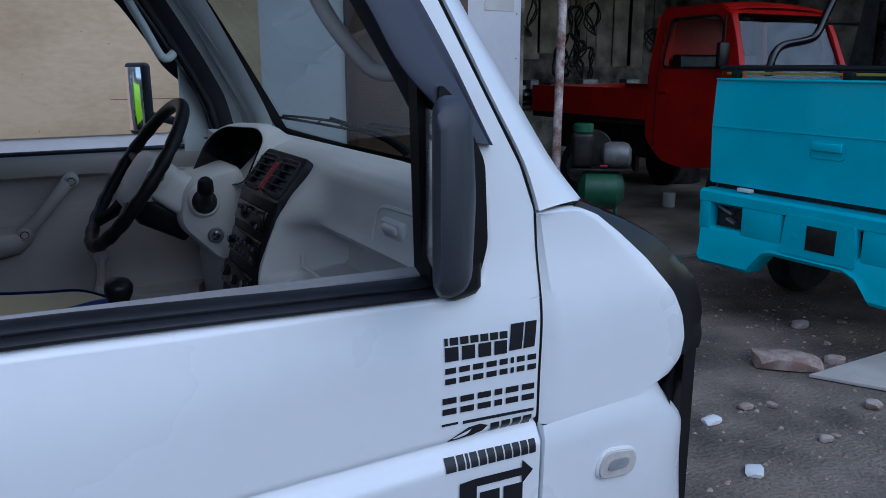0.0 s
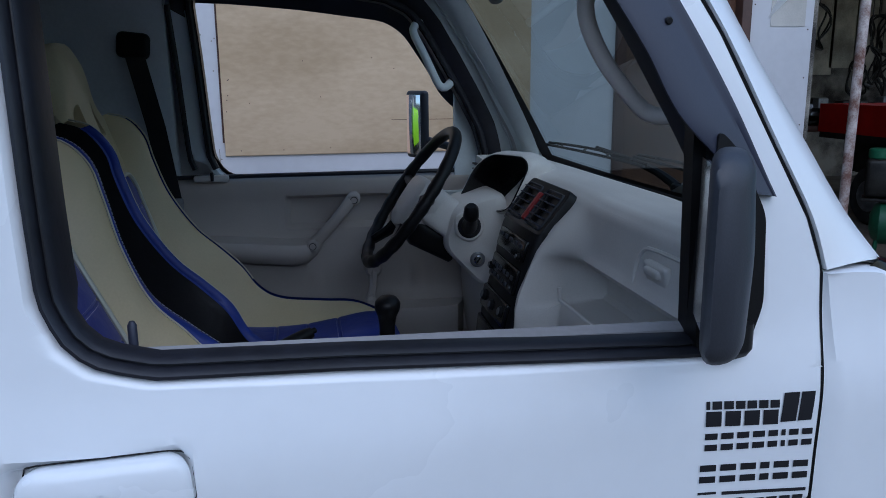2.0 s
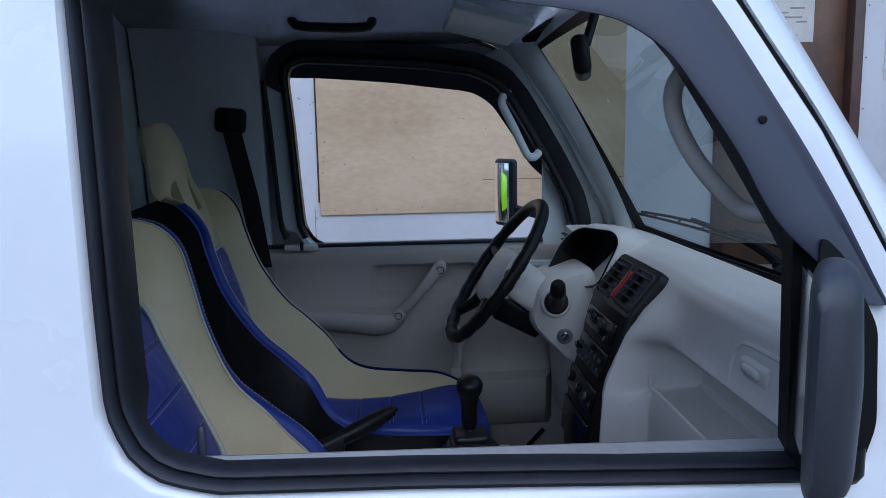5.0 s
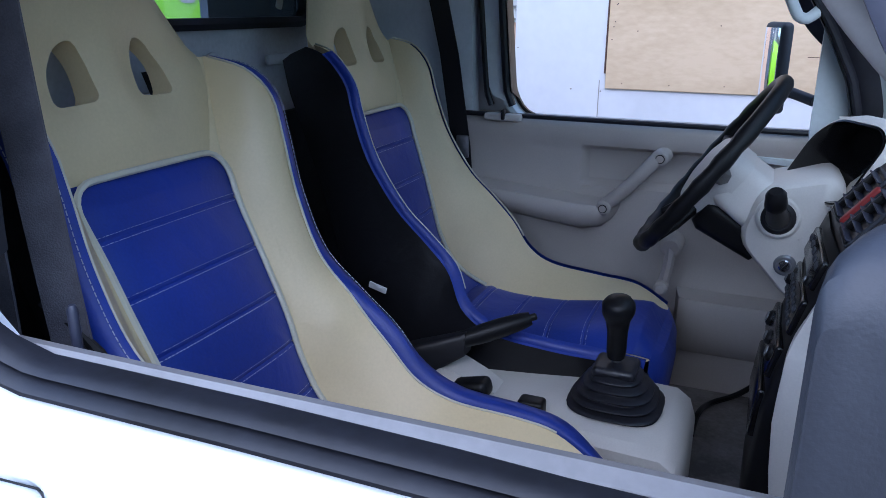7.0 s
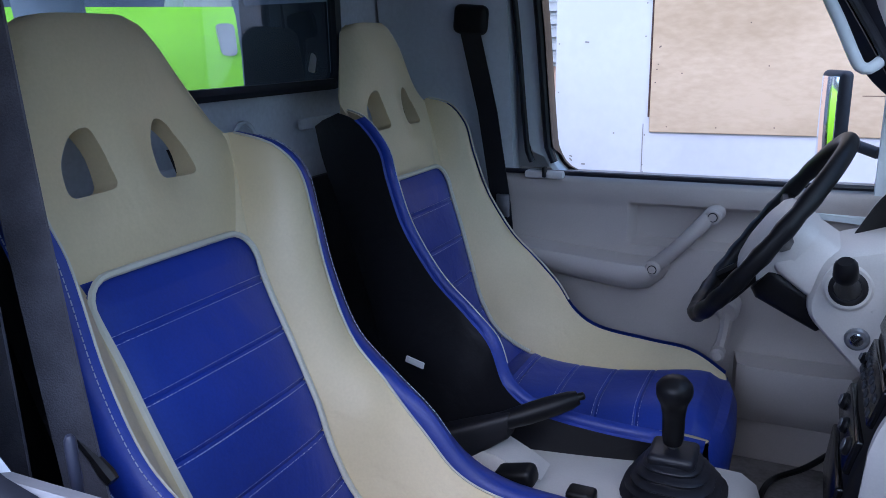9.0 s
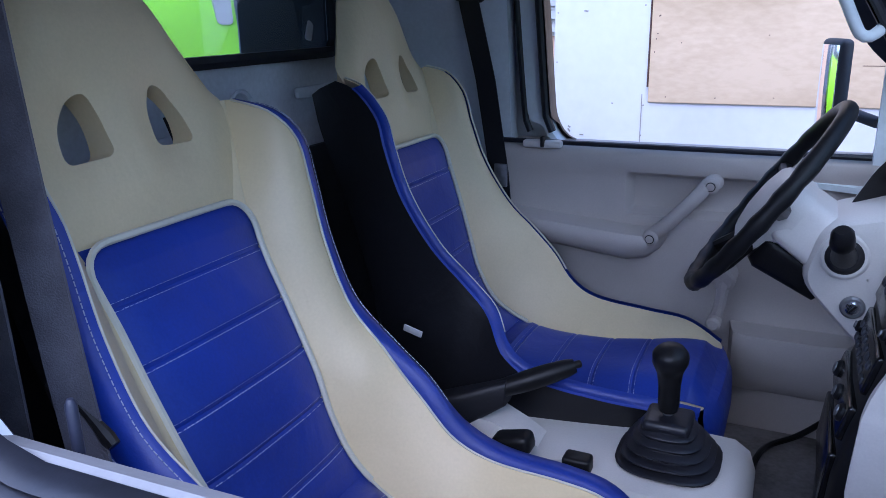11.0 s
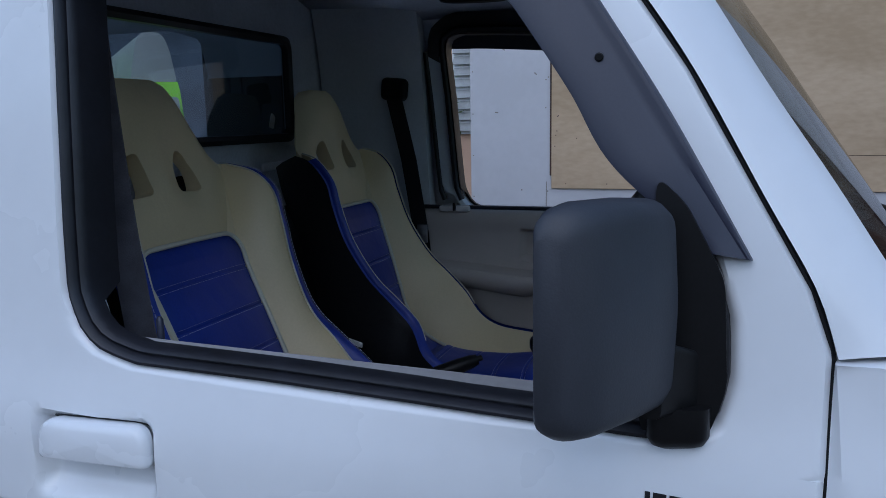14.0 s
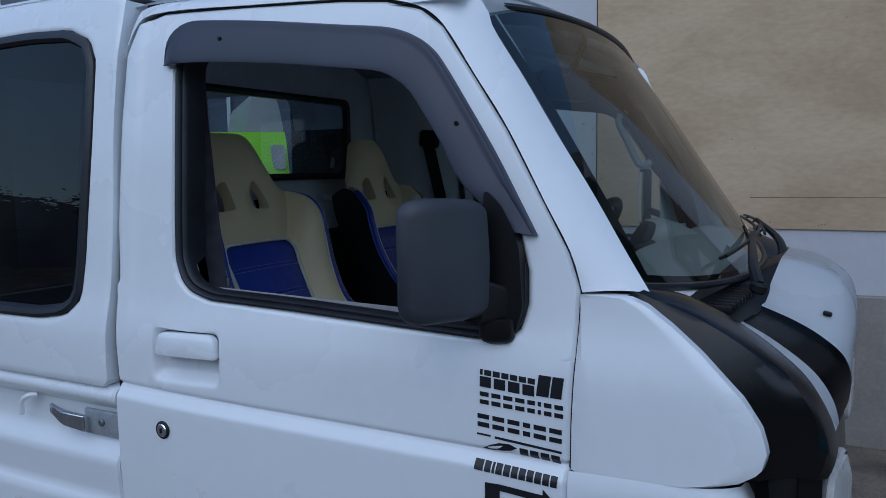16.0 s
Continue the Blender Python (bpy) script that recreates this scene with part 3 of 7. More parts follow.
# nose
bm = bmesh.new()
rows = []
for i in range(25):
    z = 0.93 - 0.58 * i / 24
    rows.append([(hood_front(CY + 0.62 * u) + 0.02 * math.sin(math.pi * i / 24) - 0.03 - 0.16 * max(0, abs(u) - 0.6), CY + 0.64 * u, z) for u in [-1 + 2 * k / 40 for k in range(41)]])
add_grid(bm, rows)
part("front_bumper", bm, M_BLACKV, van, "black front bumper and grille panel")
for s in (1, -1):
    lo = rounded([(0.0, 0.0), (0.0, 0.20), (0.19, 0.19), (0.20, 0.0)], 0.04)
    bm = bmesh.new()
    add_grid(bm, [[(0.922 + 0.10 * ((p.x - 0.1) * f) - d, sy(0.83 + 0.1 + (p.x - 0.1) * f, s), 0.735 + 0.1 + (p.y - 0.1) * f) for p in lo] for f, d in ((1.04, 0.05), (1.04, 0.0), (1.0, -0.004))], close_u=True)
    hl = part("headlight", bm, M_LAMP, van, "clouded clear headlight")
    bm = bmesh.new()
    add_grid(bm, [[(0.922 + 0.10 * ((p.x - 0.1) * f) - d, sy(0.83 + 0.1 + (p.x - 0.1) * f, s), 0.735 + 0.1 + (p.y - 0.1) * f) for p in lo] for f, d in ((0.98, 0.004), (0.94, -0.006), (0.7, -0.014), (0.02, -0.018))], close_u=True)
    part("lens", bm, M_LAMP, hl, "clouded headlight lens")

# canopy and bed behind the cab
RW_OUT = [(-1.55, 1.08), (-0.60, 1.083), (-0.515, 1.095), (-0.478, 1.127), (-0.470, 1.22), (-0.462, 1.453), (-0.465, 1.617), (-0.495, 1.665), (-0.566, 1.693), (-0.702, 1.700), (-1.55, 1.69), (-1.6, 1.6), (-1.6, 1.2)]


def canopy_y(x, z):
    return side_y(-0.4, z) - 0.012


bm = bmesh.new()
pairs = matched([(-0.392, 0.955), (-0.392, 1.30), (-0.402, 1.5), (-0.402, 1.65), (-0.41, 1.74), (-0.55, 1.785), (-1.9, 1.785), (-1.92, 1.5), (-1.92, 0.955)], RW_OUT, 160)
rows = [[(p.x, canopy_y(p.x, p.y) + 0.02, p.y) for p, q in pairs]]
for k in range(15):
    f = k / 14
    rows.append([(p.lerp(q, f).x, canopy_y(*p.lerp(q, f)) + (0.004 if k in (0, 14) else 0), p.lerp(q, f).y) for p, q in pairs])
rows.append([(q.x, canopy_y(q.x, q.y) + 0.06, q.y) for p, q in pairs])
add_grid(bm, rows, close_u=True)
canopy = part("canopy_side", bm, M_WHITE, van, "white canopy side over the bed")
RW_E = [p.xy for p in even([(q[0], q[1], 0) for q in RW_OUT], 120, True)]
bm = bmesh.new()
pr = matched(RW_E, inset(RW_E, 0.024), 120)
add_grid(bm, [[(p.lerp(q, f).x, canopy_y(*p.lerp(q, f)) + d, p.lerp(q, f).y) for p, q in pr] for f, d in ((0, 0.02), (0, 0.004), (0.3, -0.006), (0.7, -0.007), (1, -0.002), (1, 0.02))], close_u=True)
part("window_seal", bm, M_RUBBER, canopy)
gl = inset(RW_E, 0.02)
bm = bmesh.new()
bm.faces.new([bm.verts.new((p.x, canopy_y(0, 1.10) + 0.008 + (p.y - 1.10) * (canopy_y(0, 1.68) - canopy_y(0, 1.10)) / 0.58, p.y)) for p in gl])
part("pane", bm, M_DARKGL, canopy, "dark tinted canopy window")
# far canopy side, roof and tail
bm = bmesh.new()
RW_FAR = [(-1.55, 1.08), (-1.12, 1.083), (-1.04, 1.13), (-1.03, 1.45), (-1.05, 1.66), (-1.15, 1.69), (-1.55, 1.69), (-1.6, 1.6), (-1.6, 1.2)]
pairs2 = matched([(-0.392, 0.955), (-0.402, 1.65), (-0.41, 1.74), (-0.55, 1.785), (-1.9, 1.785), (-1.92, 0.955)], RW_FAR, 120)
add_grid(bm, [[(p.lerp(q, f).x, sy(canopy_y(*p.lerp(q, f)), -1), p.lerp(q, f).y) for p, q in pairs2] for f in (0, 0.2, 0.4, 0.6, 0.8, 1)], close_u=True)
part("canopy_side", bm, M_WHITE, van)
# dark sheet added to darken the view through the cab's rear window
part("canopy_dark_sheet", box((-0.83, 2.100, 1.42), (0.46, 0.012, 0.68), 0.004), M_DARKSHEET, van, "dark sheet inside the canopy")
bm = bmesh.new()
add_grid(bm, [[(-0.402 - 1.52 * k / 12, CY - 0.62 + 1.24 * t, 1.775 + 0.07 * (1 - abs(2 * t - 1) ** 2.4)) for t in [i / 24 for i in range(25)]] for k in range(13)])
bmesh.ops.solidify(bm, geom=bm.faces[:], thickness=0.012)
part("canopy_roof", bm, M_WHITE, van)
# a second dark sheet, added beneath the canopy roof
part("roof_dark_sheet", box((-1.15, CY, 1.752), (1.45, 1.20, 0.010), 0.003), M_DARKSHEET, van, "dark sheet under the canopy roof")


def bed_y(z):
    """Profile of the bed's side: a rolled rail, a recessed band, a slanting shoulder, the flat side."""
    return float(np.interp(z, [0.33, 0.60, 0.70, 0.72, 0.80, 0.835, 0.86, 0.905, 0.915, 0.93, 0.945, 0.953], [0.675, 0.655, 0.655, 0.668, 0.662, 0.690, 0.694, 0.692, 0.668, 0.660, 0.664, 0.676]))


for s in (1, -1):
    bm = bmesh.new()
    rows = []
    for i in range(60):
        z = 0.953 - 0.62 * i / 59
        rows.append([(-0.376, sy(bed_y(z) + 0.04, s), z), (-0.376, sy(bed_y(z) + 0.005, s), z)] + [(-0.38 - 1.53 * k / 30, sy(bed_y(z), s), z) for k in range(31)])
    rows.insert(0, [(x, sy(0.72, s), 0.955) for x, y, z in rows[0]])
    add_grid(bm, rows)
    bed = part("bed_side", bm, M_WHITE, van, "white drop side of the cargo bed")
    if s == 1:
        part("latch", box((-0.44, 0.684, 0.868), (0.105, 0.012, 0.055), 0.005), M_LATCH, bed, "pale metal drop-side latch")
        bm = loft([[(-0.47, 0.672, 0.885), (-0.47, 0.660, 0.885), (-0.47, 0.660, 0.850), (-0.47, 0.672, 0.850)], [(-0.535, 0.668, 0.888), (-0.535, 0.655, 0.888), (-0.535, 0.655, 0.858), (-0.535, 0.668, 0.858)], [(-0.60, 0.682, 0.893), (-0.60, 0.674, 0.893), (-0.60, 0.674, 0.872), (-0.60, 0.682, 0.872)]])
        bmesh.ops.bevel(bm, geom=bm.edges[:], offset=0.003, segments=2, affect="EDGES")
        part("latch_lever", bm, M_CHROME, bed, "pale metal latch lever")
        part("bolt", cyl((-0.435, 0.676, 0.872), (0, 1, 0), 0.008, 0.008, 12, 0.002), M_STEEL, bed)
        part("rope_hook", tube(curve([(-0.645, 0.68, 0.905), (-0.66, 0.668, 0.903), (-0.675, 0.662, 0.89), (-0.68, 0.664, 0.86)], 14), 0.006), M_WHITE, bed)
part("bed_floor", box((-1.15, CY, 0.70), (1.52, 1.38, 0.02), 0.004), M_GREYP, van)
part("tailgate", box((-1.90, CY, 0.66), (0.03, 1.40, 0.56), 0.01), M_WHITE, van)
part("chassis", box((-0.45, CY, 0.42), (2.7, 1.1, 0.14), 0.02), M_BLACKP, van)
part("cab_floor", box((0.1, CY, 0.56), (0.98, 1.34, 0.04), 0.01), M_FLOORMAT, van)
part("firewall", box((0.66, CY, 0.84), (0.04, 1.28, 0.62), 0.01), M_TRIM, van)


def wheel(x, s):
    y = sy(0.78, s)
    prof = [(0.10, 0.15), (0.125, 0.165), (0.14, 0.19), (0.14, 0.235), (0.12, 0.262), (0.04, 0.268), (-0.04, 0.262), (-0.05, 0.235), (-0.05, 0.16)]
    n = 40
    bm = bmesh.new()
    add_grid(bm, [[(x + r * math.cos(2 * math.pi * k / n), sy(0.89 - w, s), 0.268 + r * math.sin(2 * math.pi * k / n)) for k in range(n)] for w, r in prof], close_u=True)
    w = part("wheel", bm, M_TYRE, van, "black tyre on a steel rim")
    bm = bmesh.new()
    add_grid(bm, [[(x + r * math.cos(2 * math.pi * k / n), sy(0.89 - w_, s), 0.268 + r * math.sin(2 * math.pi * k / n)) for k in range(n)] for w_, r in [(0.10, 0.158), (0.06, 0.14), (0.05, 0.10), (0.09, 0.06), (0.09, 0.01)]], close_u=True)
    part("rim", bm, M_STEEL, w)


for x in (0.60, -1.40):
    for s in (1, -1):
        wheel(x, s)

# ---- near door fittings ----
gr = rounded([(-0.252, 1.036), (-0.250, 1.081), (-0.110, 1.082), (-0.106, 1.036)], [0.007, 0.030, 0.036, 0.007], 8)
rows = []
gc = (-0.18, 1.058)
for f, d in ((0.96, 0.006), (1.0, -0.002), (1.0, -0.006), (0.97, -0.0105), (0.9, -0.013), (0.6, -0.0145), (0.02, -0.015)):
    rows.append([(gc[0] + (p.x - gc[0]) * f, side_y(gc[0] + (p.x - gc[0]) * f, gc[1] + (p.y - gc[1]) * f) + d, gc[1] + (p.y - gc[1]) * f) for p in gr])
bm = bmesh.new()
add_grid(bm, rows, close_u=True)
part("handle", bm, M_WHITE, door, "white pull-up door handle")
# thin black line drawn round the handle for the shadow at its edge
part("handle_gap_shade", tube([(gc[0] + (p.x - gc[0]) * 1.022, door_y(p.x, p.y + 0.002) - 0.0002, gc[1] + (p.y - gc[1]) * 1.06) for p in gr[4:32]], 0.0009, 6), M_BLACKP, door)
part("lock_ring", cyl((-0.238, door_y(-0.238, 0.89) - 0.001, 0.89), (0, 1, 0), 0.0175, 0.006, 28, 0.002), M_BLACKP, door)
part("door_lock", cyl((-0.238, door_y(-0.238, 0.89) - 0.002, 0.89), (0, 1, 0), 0.014, 0.008, 24, 0.003), M_CHROME, door, "round key lock")
part("keyhole", box((-0.238, door_y(-0.238, 0.89) - 0.0065, 0.89), (0.003, 0.002, 0.010)), M_BLACKP, door)

# decals, as plain blocks
def decal(poly, fy=door_y, lift=0.0012, nx=6):
    """A thin vinyl shape laid on the door; poly: four corners or more."""
    bm = bmesh.new()
    P = [Vector((p[0], p[1])) for p in poly]
    if len(P) == 4:
        rows = []
        for i in range(4):
            a, b = P[0].lerp(P[3], i / 3), P[1].lerp(P[2], i / 3)
            rows.append([(a.lerp(b, k / nx).x, fy(*a.lerp(b, k / nx)) - lift, a.lerp(b, k / nx).y) for k in range(nx + 1)])
        add_grid(bm, rows)
    else:
        bm.faces.new([bm.verts.new((p.x, fy(p.x, p.y) - lift, p.y)) for p in P])
    return bm


def row_of_blocks(p0, p1, h0, h1, widths, gap, skew=0.0):
    """Blocks side by side between two lower corners; h0, h1: heights at the ends."""
    tot = sum(widths) + gap * (len(widths) - 1)
    bms, t = [], 0.0
    a, b = Vector(p0), Vector(p1)
    for w in widths:
        q0, q1 = a.lerp(b, t / tot), a.lerp(b, (t + w) / tot)
        ha, hb = h0 + (h1 - h0) * t / tot, h0 + (h1 - h0) * (t + w) / tot
        bms.append([(q0.x, q0.y), (q1.x, q1.y), (q1.x + skew * hb, q1.y + hb), (q0.x + skew * ha, q0.y + ha)])
        t += w + gap
    return bms


M_DECAL = mat("black_decal", (0.010, 0.010, 0.014), 0.4, var=0.1, bump=0.02)
DECALS = []
DECALS += row_of_blocks((0.412, 1.057), (0.503, 1.049), 0.009, 0.009, [0.4, 1, 1, 1, 1, 1, 1], 0.22)
DECALS += row_of_blocks((0.412, 1.038), (0.502, 1.030), 0.017, 0.017, [1, 1, 1, 1], 0.25)
DECALS += row_of_blocks((0.505, 1.032), (0.545, 1.030), 0.033, 0.033, [1, 0.9], 0.12, 0.12)
DECALS += row_of_blocks((0.412, 1.010), (0.548, 1.000), 0.020, 0.020, [1, 1, 1, 1, 0.8, 0.35, 0.8, 0.9], 0.3)
DECALS += row_of_blocks((0.408, 0.973), (0.546, 0.960), 0.021, 0.022, [1, 1, 1, 0.6, 1, 1], 0.28)
DECALS += [[(0.407, 0.962), (0.430, 0.960), (0.430, 0.957), (0.407, 0.959)], [(0.437, 0.959), (0.546, 0.948), (0.546, 0.944), (0.437, 0.955)]]
DECALS += row_of_blocks((0.478, 0.932), (0.543, 0.926), 0.013, 0.014, [1, 1, 1, 1], 0.25)
DECALS += row_of_blocks((0.406, 0.905), (0.542, 0.893), 0.016, 0.017, [1.4, 1, 0.4, 1, 1, 1, 1, 1, 1, 1, 1], 0.2, 0.05)
def bar(poly, v0, v1, u0=0.0, u1=1.0):
    """The part of a block between two heights."""
    a, b, c, d = (Vector(p) for p in poly)
    return [tuple(a.lerp(b, u).lerp(d.lerp(c, u), v)) for u, v in ((u0, v0), (u1, v0), (u1, v1), (u0, v1))]


for poly in DECALS:
    h = poly[3][1] - poly[0][1]
    if 0.0175 < h < 0.03:
        part("decal", decal(bar(poly, 0.0, 0.36), nx=2), M_DECAL, door)
        part("decal", decal(bar(poly, 0.64, 1.0), nx=2), M_DECAL, door)
    else:
        part("decal", decal(poly, nx=2), M_DECAL, door)
part("decal", decal([(0.415, 0.936), (0.428, 0.9435), (0.445, 0.949), (0.462, 0.949), (0.474, 0.944), (0.465, 0.939), (0.45, 0.936), (0.44, 0.9365), (0.432, 0.934), (0.424, 0.9345)], lift=0.0018), M_DECAL, door)
part("decal", decal([(0.425, 0.82), (0.425, 0.886), (0.448, 0.886), (0.520, 0.879), (0.520, 0.889), (0.538, 0.871), (0.520, 0.856), (0.520, 0.868), (0.45, 0.875), (0.45, 0.82)], lift=0.0018), M_DECAL, door)
for poly in row_of_blocks((0.455, 0.82), (0.522, 0.815), 0.045, 0.043, [1, 1], 0.2):
    part("decal", decal(poly), M_DECAL, door)

# door mirror
mirror = part("side_mirror", slab(rounded([(0.408, 1.112), (0.402, 1.135), (0.415, 1.352), (0.44, 1.328), (0.474, 1.262), (0.479, 1.165), (0.465, 1.120), (0.44, 1.108)], 0.012), 0.022, "y", 0.741), M_BLACKP, van, "black plastic door mirror")
# housing: a tall rounded case whose foot steps in to the door; rings run outward along -y
rings = []
for t, dz0, dz1, sx in ((0.20, 1.172, 1.318, 0.018), (0.23, 1.156, 1.332, 0.026), (0.30, 1.150, 1.339, 0.029), (0.5, 1.149, 1.342, 0.031), (0.8, 1.149, 1.343, 0.031), (0.90, 1.151, 1.340, 0.028), (0.96, 1.158, 1.333, 0.023), (1.0, 1.172, 1.318, 0.015)):
    y = 0.748 - 0.147 * t
    xc = 0.432 - 0.085 * t
    c = rounded([(xc - sx * 0.62, dz0), (xc - sx * 0.62, dz1), (xc + sx * 0.75, dz1 - 0.004), (xc + sx * 0.95, (dz0 + dz1) / 2), (xc + sx * 0.8, dz0 + 0.003)], 0.02, 5)
    rings.append([(p.x, y, p.y) for p in c])
part("housing", loft(rings), M_MIRROR, mirror, "dusty black mirror housing")
rings = []
for y, x, h, w in ((0.706, 0.408, 0.058, 0.036), (0.722, 0.418, 0.064, 0.040), (0.738, 0.430, 0.056, 0.044), (0.750, 0.438, 0.050, 0.046)):
    c = rounded([(x - w / 2, 1.146), (x - w / 2, 1.146 + h * 0.8), (x + w / 2, 1.146 + h), (x + w / 2, 1.142)], 0.010, 4)
    rings.append([(p.x, y, p.y) for p in c])
part("arm", loft(rings), M_BLACKP, mirror, "black hinge arm")
part("foot", loft([[(p.x, p.y, z) for p in rounded([(0.412 + i_, 0.716 + i_), (0.412 + i_, 0.752), (0.466 - i_, 0.752), (0.466 - i_, 0.728 + i_)], 0.012, 4)] for z, i_ in ((1.108, 0.010), (1.112, 0.004), (1.120, 0.0), (1.148, 0.0))]), M_BLACKP, mirror)
part("mirror_glass", box((0.372, 0.678, 1.246), (0.003, 0.105, 0.160), 0.0, rot=rotm(0, 0, -22)), M_MIRR, mirror)
# sail behind the mirror and inner window corner
part("sail_panel", slab(rounded([(0.405, 1.125), (0.398, 1.43), (0.42, 1.36), (0.462, 1.28), (0.478, 1.20), (0.475, 1.13)], 0.008), 0.02, "y", 0.765), M_BLACKP, door)
fm = part("side_mirror", slab(rounded([(0.408, 1.112), (0.402, 1.135), (0.415, 1.352), (0.44, 1.328), (0.474, 1.262), (0.479, 1.165), (0.465, 1.120), (0.44, 1.108)], 0.012), 0.03, "y", sy(0.755, -1)), M_MIRROR, van, "black plastic door mirror")
bm = bmesh.new()
part("housing", box((0.325, 2.170, 1.283), (0.026, 0.086, 0.184), 0.011, 4, rotm(0, 0, 25)), M_MIRROR, fm)
part("foot", tube([(0.405, 2.10, 1.225), (0.37, 2.125, 1.235), (0.33, 2.15, 1.245)], 0.011, 10), M_MIRROR, fm)
part("mirror_glass", box(Vector((0.325, 2.170, 1.283)) + rotm(0, 0, 25) @ Vector((-0.0127, 0, 0)), (0.003, 0.068, 0.162), 0.001, rot=rotm(0, 0, 25)), M_MIRR, fm)
part("sail_panel", slab(rounded([(0.402, 1.125), (0.402, 1.39), (0.42, 1.36), (0.462, 1.28), (0.478, 1.20), (0.475, 1.13)], 0.01), 0.02, "y", sy(0.785, -1)), M_INNER, door_far)

# ---- inside: near door inner skin ----
part("inner_sill", loft([[(x, side_y(x, 1.14) + d, z0 - 0.045 * (x + 0.2)) for d, z0 in ((0.026, 1.139), (0.028, 1.160), (0.040, 1.166), (0.054, 1.161), (0.062, 1.12), (0.075, 0.62), (0.03, 0.62))] for x in [-0.36 + 0.84 * i / 20 for i in range(21)]]), M_SILL, door)
part("lock_knob", tube([(-0.168, 0.782, 1.13), (-0.168, 0.782, 1.172), (-0.168, 0.782, 1.176)], [0.0045, 0.0045, 0.0025], 10), M_VISOR, door)

# cab back: bulkhead with window, pillars, inner roof
bm = bmesh.new()
BW = rounded([(1.03, 1.358), (1.03, 1.616), (1.80, 1.616), (1.80, 1.358)], 0.035, 6)
BO = rounded([(0.73, 0.6), (0.75, 1.15), (0.80, 1.62), (0.86, 1.73), (1.41, 1.80), (1.96, 1.73), (2.02, 1.62), (2.07, 1.15), (2.09, 0.6)], 0.03)
pairs = matched(BO, BW, 96)
add_grid(bm, [[(-0.60, p.x, p.y) for p, q in pairs]] + [[(-0.58 - 0.012 * math.sin(math.pi * min(1, f * 1.0)), p.lerp(q, f).x, p.lerp(q, f).y) for p, q in pairs] for f in (0, 0.1, 0.25, 0.5, 0.75, 1)], close_u=True)
bulk = part("bulkhead", bm, M_GREYP, van, "grey steel cab back wall with window")
bm = bmesh.new()
pr = matched(BW, [p.xy for p in [Vector(q) for q in inset(BW, 0.02)]], 96)
add_grid(bm, [[(x, p.lerp(q, f).x, p.lerp(q, f).y) for p, q in pr] for f, x in ((0, -0.585), (0, -0.568), (0.5, -0.563), (1, -0.568), (1, -0.59))], close_u=True)
part("window_seal", bm, M_RUBBER, bulk)
pane = part("pane", slab(inset(BW, 0.015), 0.004, "x", -0.584), M_BACKGL, bulk, "clear cab rear window")
pane.visible_shadow = False
part("sticker", slab(rounded([(1.69, 1.395), (1.705, 1.43), (1.72, 1.42), (1.71, 1.39)], 0.006), 0.002, "x", -0.578), M_WHITEP, bulk)
part("lower_panel", box((-0.566, 1.41, 0.90), (0.014, 1.22, 0.60), 0.006), M_SHELL, bulk, "black vinyl lower panel")
part("rib", box((-0.570, 1.40, 1.255), (0.010, 0.30, 0.026), 0.005), M_GREYP, bulk)
part("rib", box((-0.570, 1.72, 1.30), (0.012, 0.16, 0.022), 0.006), M_GREYP, bulk)
for yc in (1.36, 1.48):
    ring = [(-0.566, yc + 0.028 * math.cos(a), 1.285 + 0.034 * math.sin(a)) for a in [k * math.pi / 12 for k in range(25)]]
    part("pressing", tube(ring, 0.004, 6), M_GREYP, bulk)
part("pressing", box((-0.568, 1.42, 1.285), (0.008, 0.075, 0.016), 0.004), M_GREYP, bulk)
# B pillars inside; the near one is coloured much darker than the other
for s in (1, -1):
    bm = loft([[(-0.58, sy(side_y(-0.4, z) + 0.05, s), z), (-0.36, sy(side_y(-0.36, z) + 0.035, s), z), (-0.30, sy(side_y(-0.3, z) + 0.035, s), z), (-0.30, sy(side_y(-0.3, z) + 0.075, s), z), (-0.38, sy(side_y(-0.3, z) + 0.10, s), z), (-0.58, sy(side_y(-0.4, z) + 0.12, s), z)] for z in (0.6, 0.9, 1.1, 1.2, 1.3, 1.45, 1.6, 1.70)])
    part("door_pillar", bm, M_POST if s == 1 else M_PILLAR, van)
# headliner
bm = bmesh.new()
rows = []
for i in range(25):
    t = i / 24
    y = 0.80 + 1.22 * t
    zc = roof_half(t)
    rows.append([(-0.60 + 0.95 * k / 10, y, 1.665 + 0.10 * zc - 0.045 * smooth(0.72, 1.0, k / 10) * zc) for k in range(11)])
add_grid(bm, rows)
bmesh.ops.solidify(bm, geom=bm.faces[:], thickness=0.012)
part("headliner", bm, M_LINING, van, "grey padded headliner")
